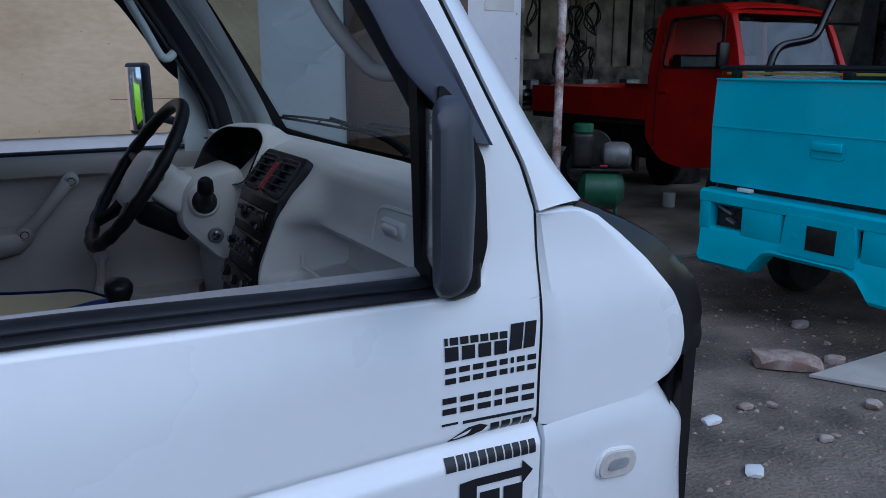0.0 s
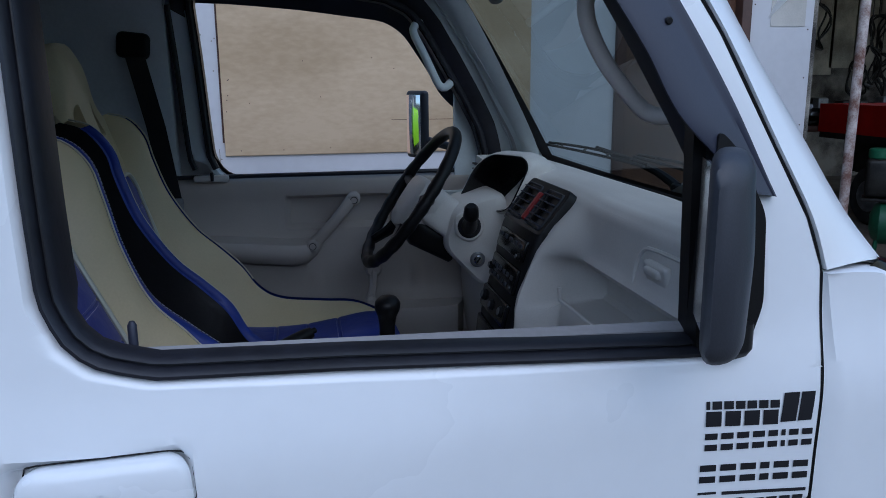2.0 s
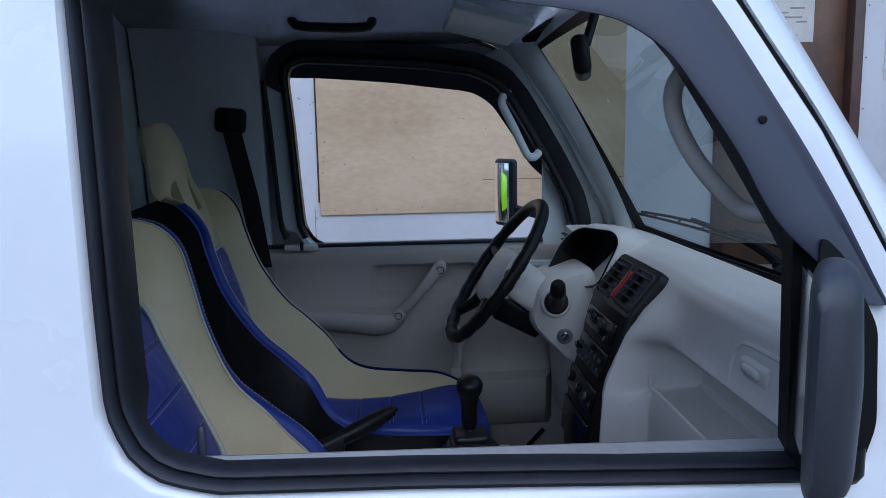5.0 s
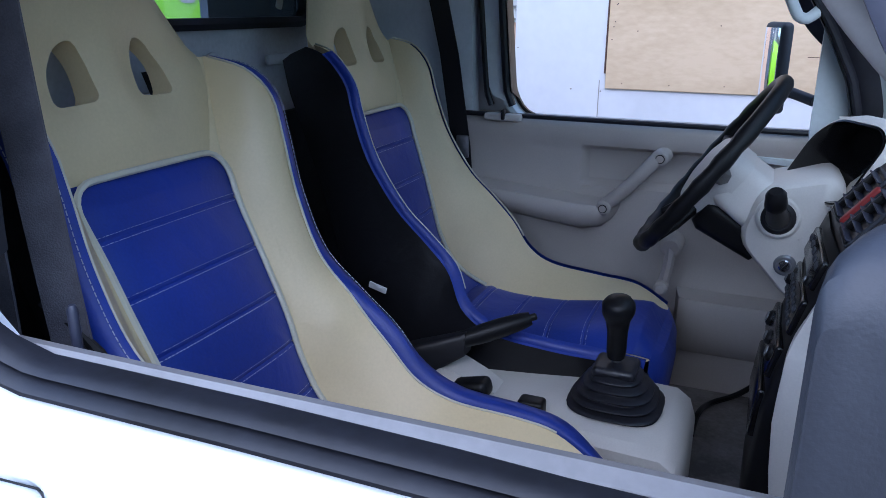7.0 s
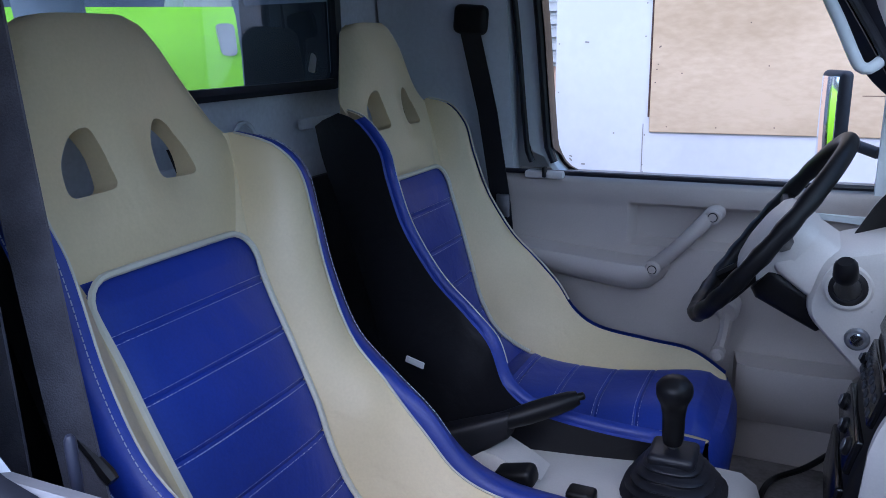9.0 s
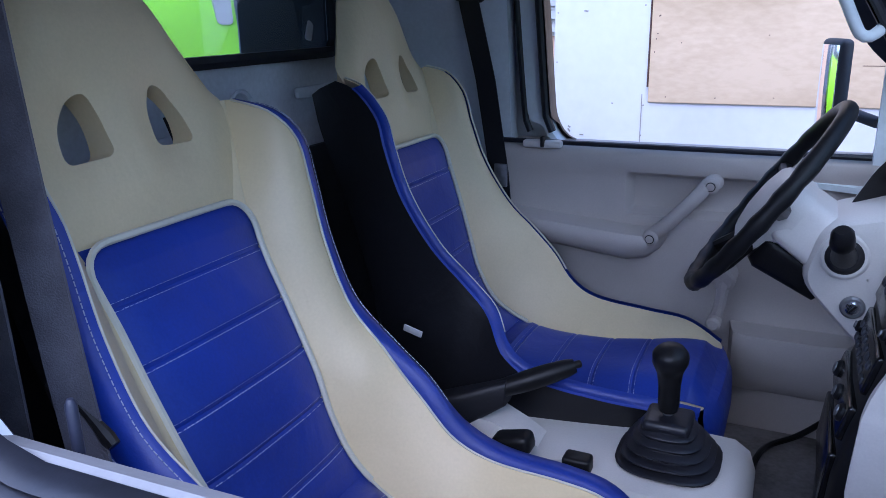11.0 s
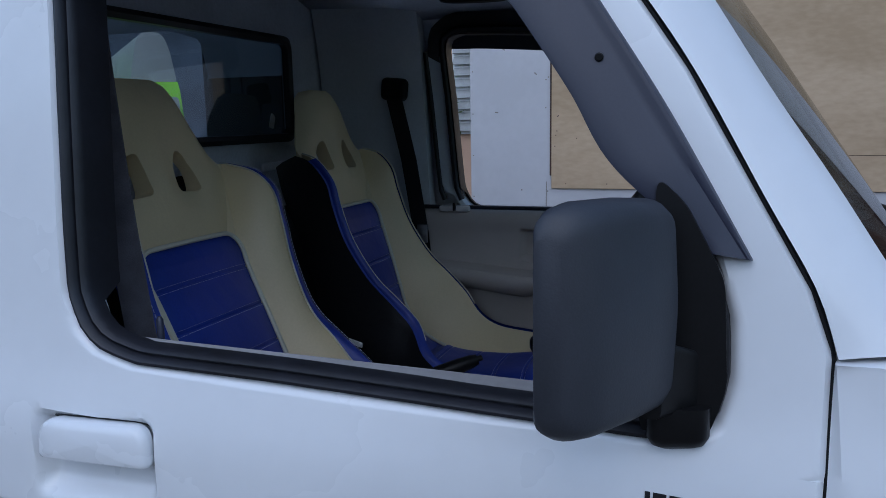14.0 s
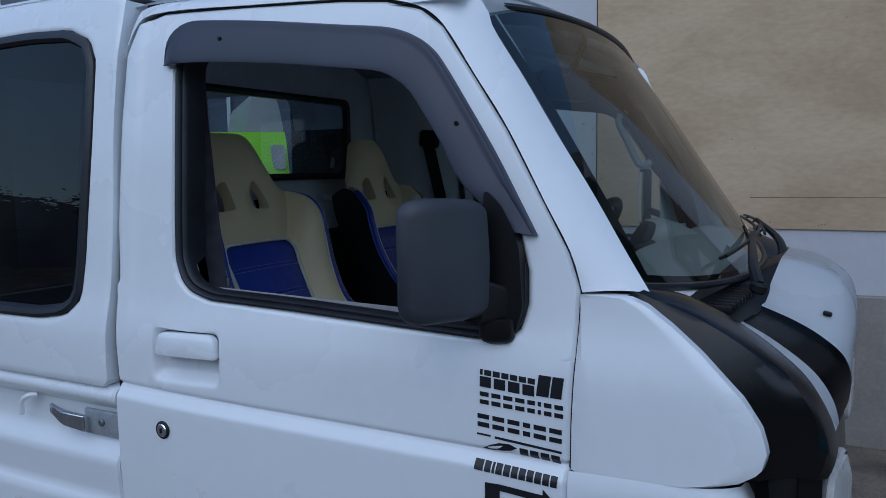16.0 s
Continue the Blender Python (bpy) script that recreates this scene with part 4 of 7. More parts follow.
# inner door frames along the openings
for s, dd in ((1, door), (-1, door_far)):
    wide = [p if p.y > 1.19 else q for p, q in zip(inset(OPEN_E, -0.040), inset(OPEN_E, -0.012))]
    pr = matched(wide, inset(OPEN_E, 0.004 if s == -1 else -0.004), 120)
    bm = bmesh.new()
    add_grid(bm, [[(p.lerp(q, f).x, sy(side_y(*p.lerp(q, f)) + d, s), p.lerp(q, f).y) for p, q in pr] for f, d in ((0, 0.02), (0, 0.045), (0.3, 0.055), (1, 0.058), (1, 0.02))], close_u=True)
    for f in bm.faces:
        c = f.calc_center_median()
        f.material_index = 1 if c.z > 1.565 or (c.x > 0.26 and c.z > 1.20) or s == 1 else 0
    part("inner_frame", bm, [M_INNER, M_RUBBER], dd)
    out = [p for p in inset(OPEN_E, -0.046) if p.y > 1.17 and (s == 1 or (p.x < 0.2 and p.y < 1.60))]
    k = max(range(len(out)), key=lambda i: (out[i] - out[i - 1]).length)
    out = out[k:] + out[:k]
    part("weatherstrip", tube([(p.x, sy(side_y(p.x, p.y) + 0.056, s), p.y) for p in out], 0.012 if s == 1 else 0.007, 8), M_RUBBER, dd)
    if s == -1:
        lip = [p for p in inset(OPEN_E, 0.003) if p.y > 1.175]
        k = max(range(len(lip)), key=lambda i: (lip[i] - lip[i - 1]).length)
        lip = lip[k:] + lip[:k]
        part("window_rubber", tube([(p.x, sy(side_y(p.x, p.y) + 0.060, s), p.y) for p in lip], 0.0085, 8), M_RUBBER, dd)
# inner windshield pillars
for s in (1, -1):
    a = curve([(0.30, 0.845, 1.655), (0.37, 0.845, 1.56), (0.44, 0.83, 1.46), (0.51, 0.815, 1.35), (0.575, 0.80, 1.24), (0.60, 0.79, 1.16)], 24)
    b = curve([(0.36, 0.92, 1.655), (0.41, 0.915, 1.58), (0.47, 0.905, 1.48), (0.53, 0.895, 1.37), (0.585, 0.89, 1.26), (0.615, 0.885, 1.18)], 24)
    bm = bmesh.new()
    add_grid(bm, [[((p.lerp(q, f)).x - (0.012 * math.sin(math.pi * f)), sy(p.lerp(q, f).y, s), p.lerp(q, f).z) for p, q in zip(a, b)] for f in (0, 0.15, 0.35, 0.5, 0.65, 0.85, 1)])
    add_grid(bm, [[(p.x - 0.055 * f, sy(p.y - 0.03 * f, s), p.z - 0.02 * f) for p in a] for f in (0, 0.5, 1)])
    part("pillar_lining", bm, M_INNER, van)

# ---- far door trim ----
TY = 2.042


bm = bmesh.new()
xs = sorted(set([-0.345 + 0.86 * k / 60 for k in range(61)] + [-0.045, -0.041, -0.037, -0.033, -0.029, 0.236, 0.24, 0.244, 0.248]))
zs = sorted(set([1.166 - 0.60 * i / 44 for i in range(45)] + [1.025, 1.029, 1.033, 1.037, 1.103, 1.107, 1.111, 1.115, 1.150, 1.156, 1.160, 1.163]), reverse=True)
rows = []
for z in zs:
    row = []
    for x in xs:
        rec = smooth(1.024, 1.038, z) * (1 - smooth(1.102, 1.116, z)) * smooth(-0.046, -0.030, x) * (1 - smooth(0.235, 0.249, x))
        roll = 0.016 * smooth(1.150, 1.166, z) ** 2
        bulge = 0.012 * math.exp(-((z - 1.14) / 0.03) ** 2)
        d = math.hypot(x - 0.165, z - 0.885)
        ring = 0.005 * math.exp(-((d - 0.135) / 0.006) ** 2) * smooth(0.96, 0.93, z)
        row.append((x, TY + 0.032 * rec + roll - bulge - ring + 0.008 * smooth(0.95, 0.85, z), z))
    rows.append(row)
rows.insert(0, [(p[0], TY + 0.06, 1.168) for p in rows[0]])
add_grid(bm, rows)
part("door_trim", bm, M_TRIM, door_far, "taupe plastic door trim")
# armrest: a rounded ledge that turns up into the pull handle
rings = []
for x, zt, zb, dp in ((-0.345, 1.022, 0.972, 0.030), (-0.30, 1.020, 0.966, 0.040), (-0.20, 1.012, 0.952, 0.044), (-0.10, 1.004, 0.940, 0.045), (-0.03, 0.998, 0.932, 0.045), (0.01, 0.997, 0.940, 0.042), (0.035, 1.002, 0.962, 0.030), (0.048, 1.008, 0.985, 0.012)):
    m_ = (zt + zb) / 2
    dp *= 1.35
    rings.append([(x, TY + 0.01, zt + 0.006), (x, TY - dp * 0.55, zt), (x, TY - dp * 0.9, zt - 0.004), (x, TY - dp, zt - 0.014), (x, TY - dp * 0.97, m_), (x, TY - dp * 0.8, zb + 0.012), (x, TY - dp * 0.35, zb), (x, TY + 0.01, zb - 0.006)])
part("armrest", loft(rings), M_TRIM, door_far, "taupe moulded armrest")
# map pocket low on the door
rings = []
for x, dp in ((0.185, 0.0), (0.195, 0.045), (0.22, 0.058), (0.36, 0.060), (0.40, 0.050), (0.425, 0.0)):
    rings.append([(x, TY + 0.02, 0.815), (x, TY - dp * 0.3, 0.816), (x, TY - dp, 0.812), (x, TY - dp * 1.05, 0.80), (x, TY - dp * 0.95, 0.735), (x, TY - dp * 0.6, 0.69), (x, TY + 0.02, 0.66)])
part("map_pocket", loft(rings), M_TRIM, door_far, "taupe door pocket")
part("pull_handle", tube(curve([(0.135, 2.038, 1.105), (0.128, 2.012, 1.108), (0.10, 1.995, 1.075), (0.06, 1.995, 1.03), (0.025, 2.008, 0.995), (0.0, 2.02, 0.975)], 20), [0.016 - 0.002 * math.sin(math.pi * i / 19) for i in range(20)], 10), M_TRIM, door_far, "taupe pull handle")
for x, y, z in ((0.131, 1.998, 1.105), (0.022, 1.992, 0.99)):
    part("handle_cap", cyl((x, y, z), (0.1, 1, 0.1), 0.016, 0.012, 20, 0.004), M_TRIM, door_far)
    part("cap_ring", cyl((x - 0.0006, y - 0.0060, z - 0.0006), (0.1, 1, 0.1), 0.0095, 0.002, 16), M_SHELL, door_far)
    part("cap_plug", cyl((x - 0.0008, y - 0.0068, z - 0.0008), (0.1, 1, 0.1), 0.0078, 0.003, 16, 0.001), M_TRIM, door_far)
part("window_winder", tube(curve([(0.172, 1.962, 0.930), (0.170, 1.955, 0.89), (0.163, 1.955, 0.85)], 10), [0.012, 0.013, 0.012, 0.011, 0.011, 0.011, 0.011, 0.011, 0.012, 0.012], 8), M_TRIM, door_far, "taupe window winder")
part("winder_boss", cyl((0.172, 1.985, 0.930), (0, 1, 0), 0.022, 0.07, 20, 0.006), M_TRIM, door_far)
part("winder_knob", cyl((0.162, 1.942, 0.848), (0, 1, 0), 0.014, 0.04, 16, 0.005), M_TRIM, door_far)
part("window_felt", tube([(-0.33, 2.036, 1.169), (0.0, 2.036, 1.169), (0.40, 2.036, 1.169)], 0.0055, 8), M_RUBBER, door_far, "black felt strip under the window")
part("lock_plate", box((-0.22, 2.026, 1.166), (0.085, 0.022, 0.016), 0.005), M_BEIGE, door_far)
part("lock_slider", box((-0.217, 2.016, 1.172), (0.008, 0.014, 0.022), 0.002), M_BLACKP, door_far)
# grip on the far pillar and over the door
for pts, r, ends in ((((0.322, 2.01, 1.546), (0.304, 1.985, 1.541), (0.290, 1.977, 1.531), (0.290, 1.975, 1.512), (0.316, 1.973, 1.460), (0.345, 1.975, 1.400), (0.356, 1.976, 1.386), (0.371, 1.98, 1.386), (0.398, 2.005, 1.410)), 0.0102, ((0.320, 2.005, 1.545), (0.397, 2.005, 1.411))),
                     (((0.352, 0.836, 1.524), (0.333, 0.852, 1.515), (0.317, 0.861, 1.496), (0.317, 0.862, 1.465), (0.337, 0.862, 1.424), (0.368, 0.862, 1.386), (0.395, 0.86, 1.362), (0.420, 0.835, 1.360)), 0.0098, ())):
    grip = part("grab_handle", tube(curve(pts, 30), r, 12), M_INNER if ends else M_TRIM, van, "grey pillar grab handle")
    for p in ends:
        part("grip_cap", cyl(p, (0.3, 1, 0.2), 0.015, 0.016, 16, 0.004), M_INNER, grip)
        part("screw", cyl(Vector(p) + Vector((-0.003, -0.010 if p[1] > CY else 0.010, -0.002)), (0.3, 1, 0.2), 0.006, 0.004, 12), M_BLACKP, grip)
part("grab_handle", tube(curve([(-0.20, 1.90, 1.715), (-0.19, 1.88, 1.695), (-0.11, 1.875, 1.688), (-0.03, 1.88, 1.690), (-0.02, 1.90, 1.71)], 16), 0.011, 8), M_BLACKP, van, "black grab handle over the door")

# ---- dashboard ----
def dash_section(y):
    """Profile of the fascia from the windshield round the top and down the face."""
    if y < 1.36:  # passenger half: a firm shoulder, a sloping face, then the open tray with its lip
        pts = [(0.70, 1.172), (0.66, 1.188), (0.60, 1.200), (0.545, 1.202), (0.515, 1.196), (0.500, 1.180), (0.494, 1.150), (0.484, 1.110), (0.476, 1.094), (0.480, 1.086), (0.510, 1.082), (0.540, 1.070),
               (0.546, 1.050), (0.545, 1.016), (0.536, 1.006), (0.480, 0.998), (0.470, 1.000), (0.464, 1.004), (0.458, 1.002), (0.454, 0.990), (0.450, 0.960), (0.452, 0.88), (0.47, 0.74)]
    else:
        pts = [(0.70, 1.172), (0.66, 1.190), (0.60, 1.206), (0.545, 1.208), (0.515, 1.202), (0.495, 1.190), (0.480, 1.170), (0.455, 1.140), (0.440, 1.110), (0.435, 1.095), (0.433, 1.080), (0.430, 1.060),
               (0.428, 1.040), (0.424, 1.015), (0.422, 1.000), (0.420, 0.985), (0.419, 0.970), (0.418, 0.955), (0.417, 0.940), (0.416, 0.920), (0.415, 0.89), (0.42, 0.82), (0.43, 0.74)]
    out = []
    for a, b in zip(pts, pts[1:]):
        out += [Vector((a[0] + (b[0] - a[0]) * k / 3, y, a[1] + (b[1] - a[1]) * k / 3)) for k in range(3)]
    return out + [Vector((pts[-1][0], y, pts[-1][1]))]


bm = bmesh.new()
ys = [0.79, 0.80, 0.81, 0.83, 0.88, 0.95, 1.02, 1.08, 1.14, 1.20, 1.24, 1.27, 1.29, 1.30] + [1.305 + 0.004 * k for k in range(12)] + [1.36, 1.40, 1.45, 1.5, 1.55, 1.58, 1.61, 1.65, 1.7, 1.75, 1.8, 1.85, 1.9, 1.95, 2.0, 2.02]
secs = []
for y in ys:
    row = []
    for p, q in zip(dash_section(1.2), dash_section(1.7)):
        soft_ = smooth(1.06, 1.13, (p.z + q.z) / 2)  # the wall beside the stack is square below and rounds off above
        f = smooth(1.322 - 0.07 * soft_, 1.350, y)
        w = p.lerp(q, f)
        out_ = 0.042 * smooth(1.318 - 0.05 * soft_, 1.350, y) * (1 - smooth(1.56, 1.62, y)) * smooth(1.19, 0.98, w.z)
        row.append((w.x - out_, y, w.z))
    secs.append(row)
add_grid(bm, secs)
dash = part("dashboard", bm, M_BEIGE, van, "beige plastic dashboard with an open glove tray")
# glove box latch in its raised frame
part("glove_latch", box((0.491, 1.010, 1.128), (0.014, 0.070, 0.040), 0.006, 3, rotm(0, -14, 0)), M_BEIGE, dash)
part("glove_pull", box((0.482, 1.010, 1.134), (0.012, 0.046, 0.014), 0.005, 3, rotm(0, -14, 0)), M_BEIGE, dash)
part("glove_frame", tube(curve([(0.482, 1.075, 1.100), (0.487, 1.078, 1.128), (0.494, 1.070, 1.153), (0.496, 1.040, 1.160), (0.496, 0.94, 1.162)], 20), 0.0035, 6), M_BEIGE, dash)
part("tray_lip", tube([(0.462, 0.80, 1.002), (0.462, 1.06, 1.002), (0.462, 1.312, 1.002), (0.456, 1.326, 1.008), (0.455, 1.330, 1.03)], 0.0045, 8), M_BEIGE, dash)
# instrument hood, turned towards the middle
IC = Vector((0.424, 1.690, 1.178))
IU, IN_ = Vector((0.5, -0.866, 0)), Vector((-0.866, -0.5, 0))
hp = rounded([(-0.092, -0.062), (-0.084, 0.030), (-0.050, 0.064), (0.052, 0.064), (0.080, 0.042), (0.074, -0.062)], 0.03, 6)


def ip(p, f, w):
    return IC + IU * p.x * f + Vector((0.42, 0.06, 0.92)) * p.y * f + IN_ * w


bm = bmesh.new()
add_grid(bm, [[ip(p, f, w) - Vector((0, 0, max(0.0, -w - 0.035) * 0.30)) for p in hp] for f, w in ((0.80, -0.15), (1.0, -0.10), (1.11, -0.06), (1.125, -0.035), (1.10, -0.012), (1.065, -0.002), (1.03, 0.0), (1.0, -0.004))], close_u=True)
part("instrument_hood", bm, M_BEIGE, dash, "beige instrument hood")
bm = bmesh.new()
add_grid(bm, [[ip(p, f, w) for p in hp] for f, w in ((1.012, 0.001), (0.985, 0.0015), (0.96, -0.006), (0.93, -0.035), (0.90, -0.060), (0.02, -0.062))], close_u=True)
part("instrument_panel", bm, M_GLOSSB, dash, "dark instrument glass")
# vent panel and centre stack
def on_panel(y, v, d=0.0):
    """A point on the tilted vent panel: v from 0 at its foot to 1 at its top, d proud of it."""
    return Vector((0.424 + 0.062 * v - 0.75 * d, y, 1.116 + 0.078 * v + 0.62 * d))


def panel_ring(y0, y1, v0, v1, r, levels, k=5):
    """A rounded plate on the vent panel through levels of (margin, height)."""
    rows_ = []
    for m_, d_ in levels:
        c = rounded([(y0 + m_, v0 * 0.1 + m_), (y1 - m_, v0 * 0.1 + m_), (y1 - m_, v1 * 0.1 - m_), (y0 + m_, v1 * 0.1 - m_)], max(0.002, r - m_), k)
        rows_.append([on_panel(p.x, p.y * 10, d_) for p in c])
    bm_ = bmesh.new()
    add_grid(bm_, rows_, close_u=True)
    return bm_


part("vent_panel", panel_ring(1.352, 1.600, -0.04, 1.05, 0.020, ((0.0, -0.03), (0.0, 0.003), (0.002, 0.006), (0.006, 0.007), (0.05, 0.006))), M_BLACKP, dash, "black plastic vent panel")
for y0, y1 in ((1.366, 1.462), (1.492, 1.586)):
    part("vent_frame", panel_ring(y0, y1, 0.10, 0.93, 0.012, ((0.0, 0.004), (0.0, 0.0095), (0.002, 0.011), (0.004, 0.0095), (0.005, 0.004))), M_MIRROR, dash)
    for k in range(5):
        a, b = on_panel(y0 + 0.006, 0.20 + 0.155 * k, 0.0085), on_panel(y1 - 0.006, 0.20 + 0.155 * k, 0.0085)
        part("vent_slat", box((a + b) / 2, (0.014, y1 - y0 - 0.012, 0.0022), 0.0006, 1, rotm(0, 18, 0)), M_VISOR, dash)
    m_ = on_panel((y0 + y1) / 2 + 0.012, 0.5, 0.0105)
    part("vent_tab", box(m_, (0.010, 0.006, 0.055), 0.002, 2, rotm(0, 38, 0)), M_BLACKP, dash)
part("hazard_switch", box(on_panel(1.477, 0.47, 0.009), (0.010, 0.016, 0.064), 0.004, 3, rotm(0, 38, 0)), M_RED, dash, "dark red hazard switch")


def stack_x(z):
    """Front of the radio stack: it leans forward at the top and swells at the foot."""
    return float(np.interp(z, [0.70, 0.80, 0.90, 0.96, 1.02, 1.08, 1.13], [0.352, 0.350, 0.357, 0.367, 0.386, 0.402, 0.420]))


bm = bmesh.new()
rows = []
for k in range(25):
    z = 0.71 + 0.415 * k / 24
    y0, y1 = 1.350 + 0.010 * smooth(1.0, 0.75, z), 1.568 + 0.018 * smooth(1.02, 1.10, z) - 0.02 * smooth(0.95, 0.75, z)
    x = stack_x(z)
    rows.append([(x + 0.10, y0, z), (x + 0.016, y0, z), (x + 0.006, y0 + 0.003, z), (x, y0 + 0.011, z), (x - 0.003, (y0 + y1) / 2, z), (x, y1 - 0.011, z), (x + 0.006, y1 - 0.003, z), (x + 0.016, y1, z), (x + 0.10, y1, z)])
add_grid(bm, rows)
part("radio_console", bm, M_BLACKP, dash, "black radio console")


def on_stack(y, z, d=0.0):
    return Vector((stack_x(z) - 0.004 - d, y, z))


for z, h, name in ((1.088, 0.040, "heater_panel"), (1.030, 0.050, "radio_face"), (0.966, 0.046, "switch_panel"), (0.890, 0.070, "storage_slot")):
    tilt = math.degrees(math.atan2(stack_x(z + h / 2) - stack_x(z - h / 2), h))
    part(name, box(on_stack(1.460, z, -0.003), (0.014, 0.178, h), 0.004, 3, rotm(0, tilt, 0)), M_GLOSSB, dash)
for z, n_, w_ in ((1.096, 5, 0.018), (1.036, 6, 0.014), (1.018, 6, 0.014)):
    for k in range(n_):
        part("button", box(on_stack(1.392 + (0.136 / (n_ - 1)) * k, z, 0.004), (0.006, w_, 0.009), 0.002, 2, rotm(0, 16, 0)), M_MIRROR, dash)
for y, z, r in ((1.395, 0.970, 0.013), (1.460, 0.966, 0.012), (1.525, 0.970, 0.013), (1.540, 1.028, 0.009), (1.385, 1.078, 0.008)):
    part("radio_knob", cyl(on_stack(y, z, 0.005), (-1, 0, 0.3), r * 0.9, 0.010, 20, 0.003), M_BLACKP, dash)
    part("knob_cap", cyl(on_stack(y, z, 0.0102) + Vector((0, 0, 0.002)), (-1, 0, 0.3), r * 0.55, 0.002, 16), M_STEEL, dash)
# kick panel and black mat at the foot of the stack
part("footwell_mat", loft([[(x, y, z) for y, z in ((1.37, 0.60), (1.37, 0.607), (1.62, 0.607), (1.62, 0.60))] for x in (0.27, 0.29, 0.50, 0.52)]), M_SHELL, dash, "black footwell mat")
# left vent
part("vent_frame", loft([[(0.455 + d, y, z) for y, z in ((1.90, 1.12), (1.885, 1.21), (1.96, 1.215), (2.0, 1.13))] for d in (0.04, -0.012)]), M_BEIGE, dash)
for k in range(5):
    part("vent_slat", box((0.44, 1.937, 1.138 + 0.014 * k), (0.012, 0.06, 0.004), 0.001), M_BLACKP, dash)

# ---- steering ----
WC, WN = Vector((0.241, 1.748, 1.145)), Vector((-0.817, 0, 0.576))
WU = Vector((0.576, 0, 0.817))
WY = Vector((0, 1, 0))


def wp(u, v, w=0.0):
    """Point on the steering wheel: u across, v up in its plane, w towards the driver."""
    return WC + WY * u + WU * v + WN * w


bm = bmesh.new()
n = 72
rows = []
for k in range(n):
    a = 2 * math.pi * k / n
    R, rr = 0.174, 0.0135 + 0.0012 * math.cos(a * 22) * (1 if math.sin(a) < 0.6 else 0)
    rows.append([wp((R + rr * math.cos(b)) * math.cos(a), (R + rr * math.cos(b)) * math.sin(a), rr * math.sin(b)) for b in [2 * math.pi * j / 12 for j in range(12)]])
add_grid(bm, rows, close_u=True, close_v=True)
swheel = part("steering_wheel", bm, M_BLACKP, van, "black steering wheel with grey horn pad")
pad = rounded([(-0.075, 0.055), (0.075, 0.055), (0.085, 0.0), (0.05, -0.075), (-0.05, -0.075), (-0.085, 0.0)], 0.03, 5)
bm = bmesh.new()
add_grid(bm, [[wp(p.x * f, p.y * f, w) for p in pad] for f, w in ((1.0, -0.05), (1.0, -0.012), (0.95, 0.0), (0.8, 0.008), (0.4, 0.014), (0.02, 0.015))], close_u=True)
part("horn_pad", bm, M_BEIGE, swheel, "grey-beige horn pad")
for a in (10, 170, 235, 305):
    c, s_ = math.cos(radians(a)), math.sin(radians(a))
    part("spoke", tube([wp(0.06 * c, 0.06 * s_, -0.02), wp(0.12 * c, 0.12 * s_, -0.015), wp(0.172 * c, 0.172 * s_, -0.002)], [0.018, 0.013, 0.011], 8), M_BLACKP, swheel)
cc = rounded([(-0.072, 0.052), (0.072, 0.052), (0.086, -0.030), (-0.086, -0.030)], 0.022)
part("column_cover", loft([[wp(p.x * f, p.y * f, w) for p in cc] for f, w in ((0.70, -0.026), (0.92, -0.032), (1.0, -0.045), (1.05, -0.16), (1.02, -0.20))]), M_BEIGE, van, "beige steering column cover")
lc = rounded([(-0.080, -0.026), (0.080, -0.026), (0.060, -0.088), (-0.060, -0.088)], 0.022)
part("column_cover", loft([[wp(p.x * f, -0.026 + (p.y + 0.026) * f, w) for p in lc] for f, w in ((0.6, -0.030), (0.9, -0.036), (1.0, -0.05), (0.8, -0.15))]), M_BLACKP, van, "black lower half of the column cover")
igo = even([(x, z, 0) for x, z in rounded([(0.325, 1.135), (0.445, 1.165), (0.462, 0.99), (0.395, 0.940), (0.296, 1.045)], 0.032)], 48, True)
igc = sum(igo, Vector()) / 48
bm = bmesh.new()
add_grid(bm, [[(igc.x + (p.x - igc.x) * f, y, igc.y + (p.y - igc.y) * f) for p in igo] for f, y in ((1.0, 1.80), (1.0, 1.690), (0.985, 1.672), (0.955, 1.661), (0.90, 1.655), (0.6, 1.650), (0.02, 1.648))], close_u=True)
part("ignition_panel", bm, M_BEIGE, dash, "beige shroud with key switch and wiper stalk")
part("ignition_ring", cyl((0.375, 1.649, 1.015), (0, 1, 0), 0.017, 0.012, 24, 0.003), M_STEEL, dash, "ignition key barrel")
part("key_slot", box((0.375, 1.6395, 1.015), (0.003, 0.003, 0.013), 0.0, rot=rotm(0, 40, 0)), M_BLACKP, dash)
part("ignition_barrel", cyl((0.375, 1.645, 1.015), (0, 1, 0), 0.010, 0.01, 16, 0.002), M_CHROME, dash)
part("stalk_rim", cyl((0.356, 1.650, 1.090), (0, 1, -0.1), 0.034, 0.010, 28, 0.004), M_BEIGE, dash)
part("stalk_boot", cyl((0.356, 1.648, 1.090), (0, 1, -0.1), 0.026, 0.018, 28, 0.006), M_SHELL, dash)
part("wiper_stalk", tube([(0.356, 1.655, 1.088), (0.353, 1.625, 1.098), (0.350, 1.600, 1.118), (0.349, 1.597, 1.122), (0.347, 1.585, 1.140), (0.346, 1.582, 1.146)], [0.020, 0.016, 0.013, 0.017, 0.015, 0.010], 14), M_BLACKP, dash, "black wiper stalk")

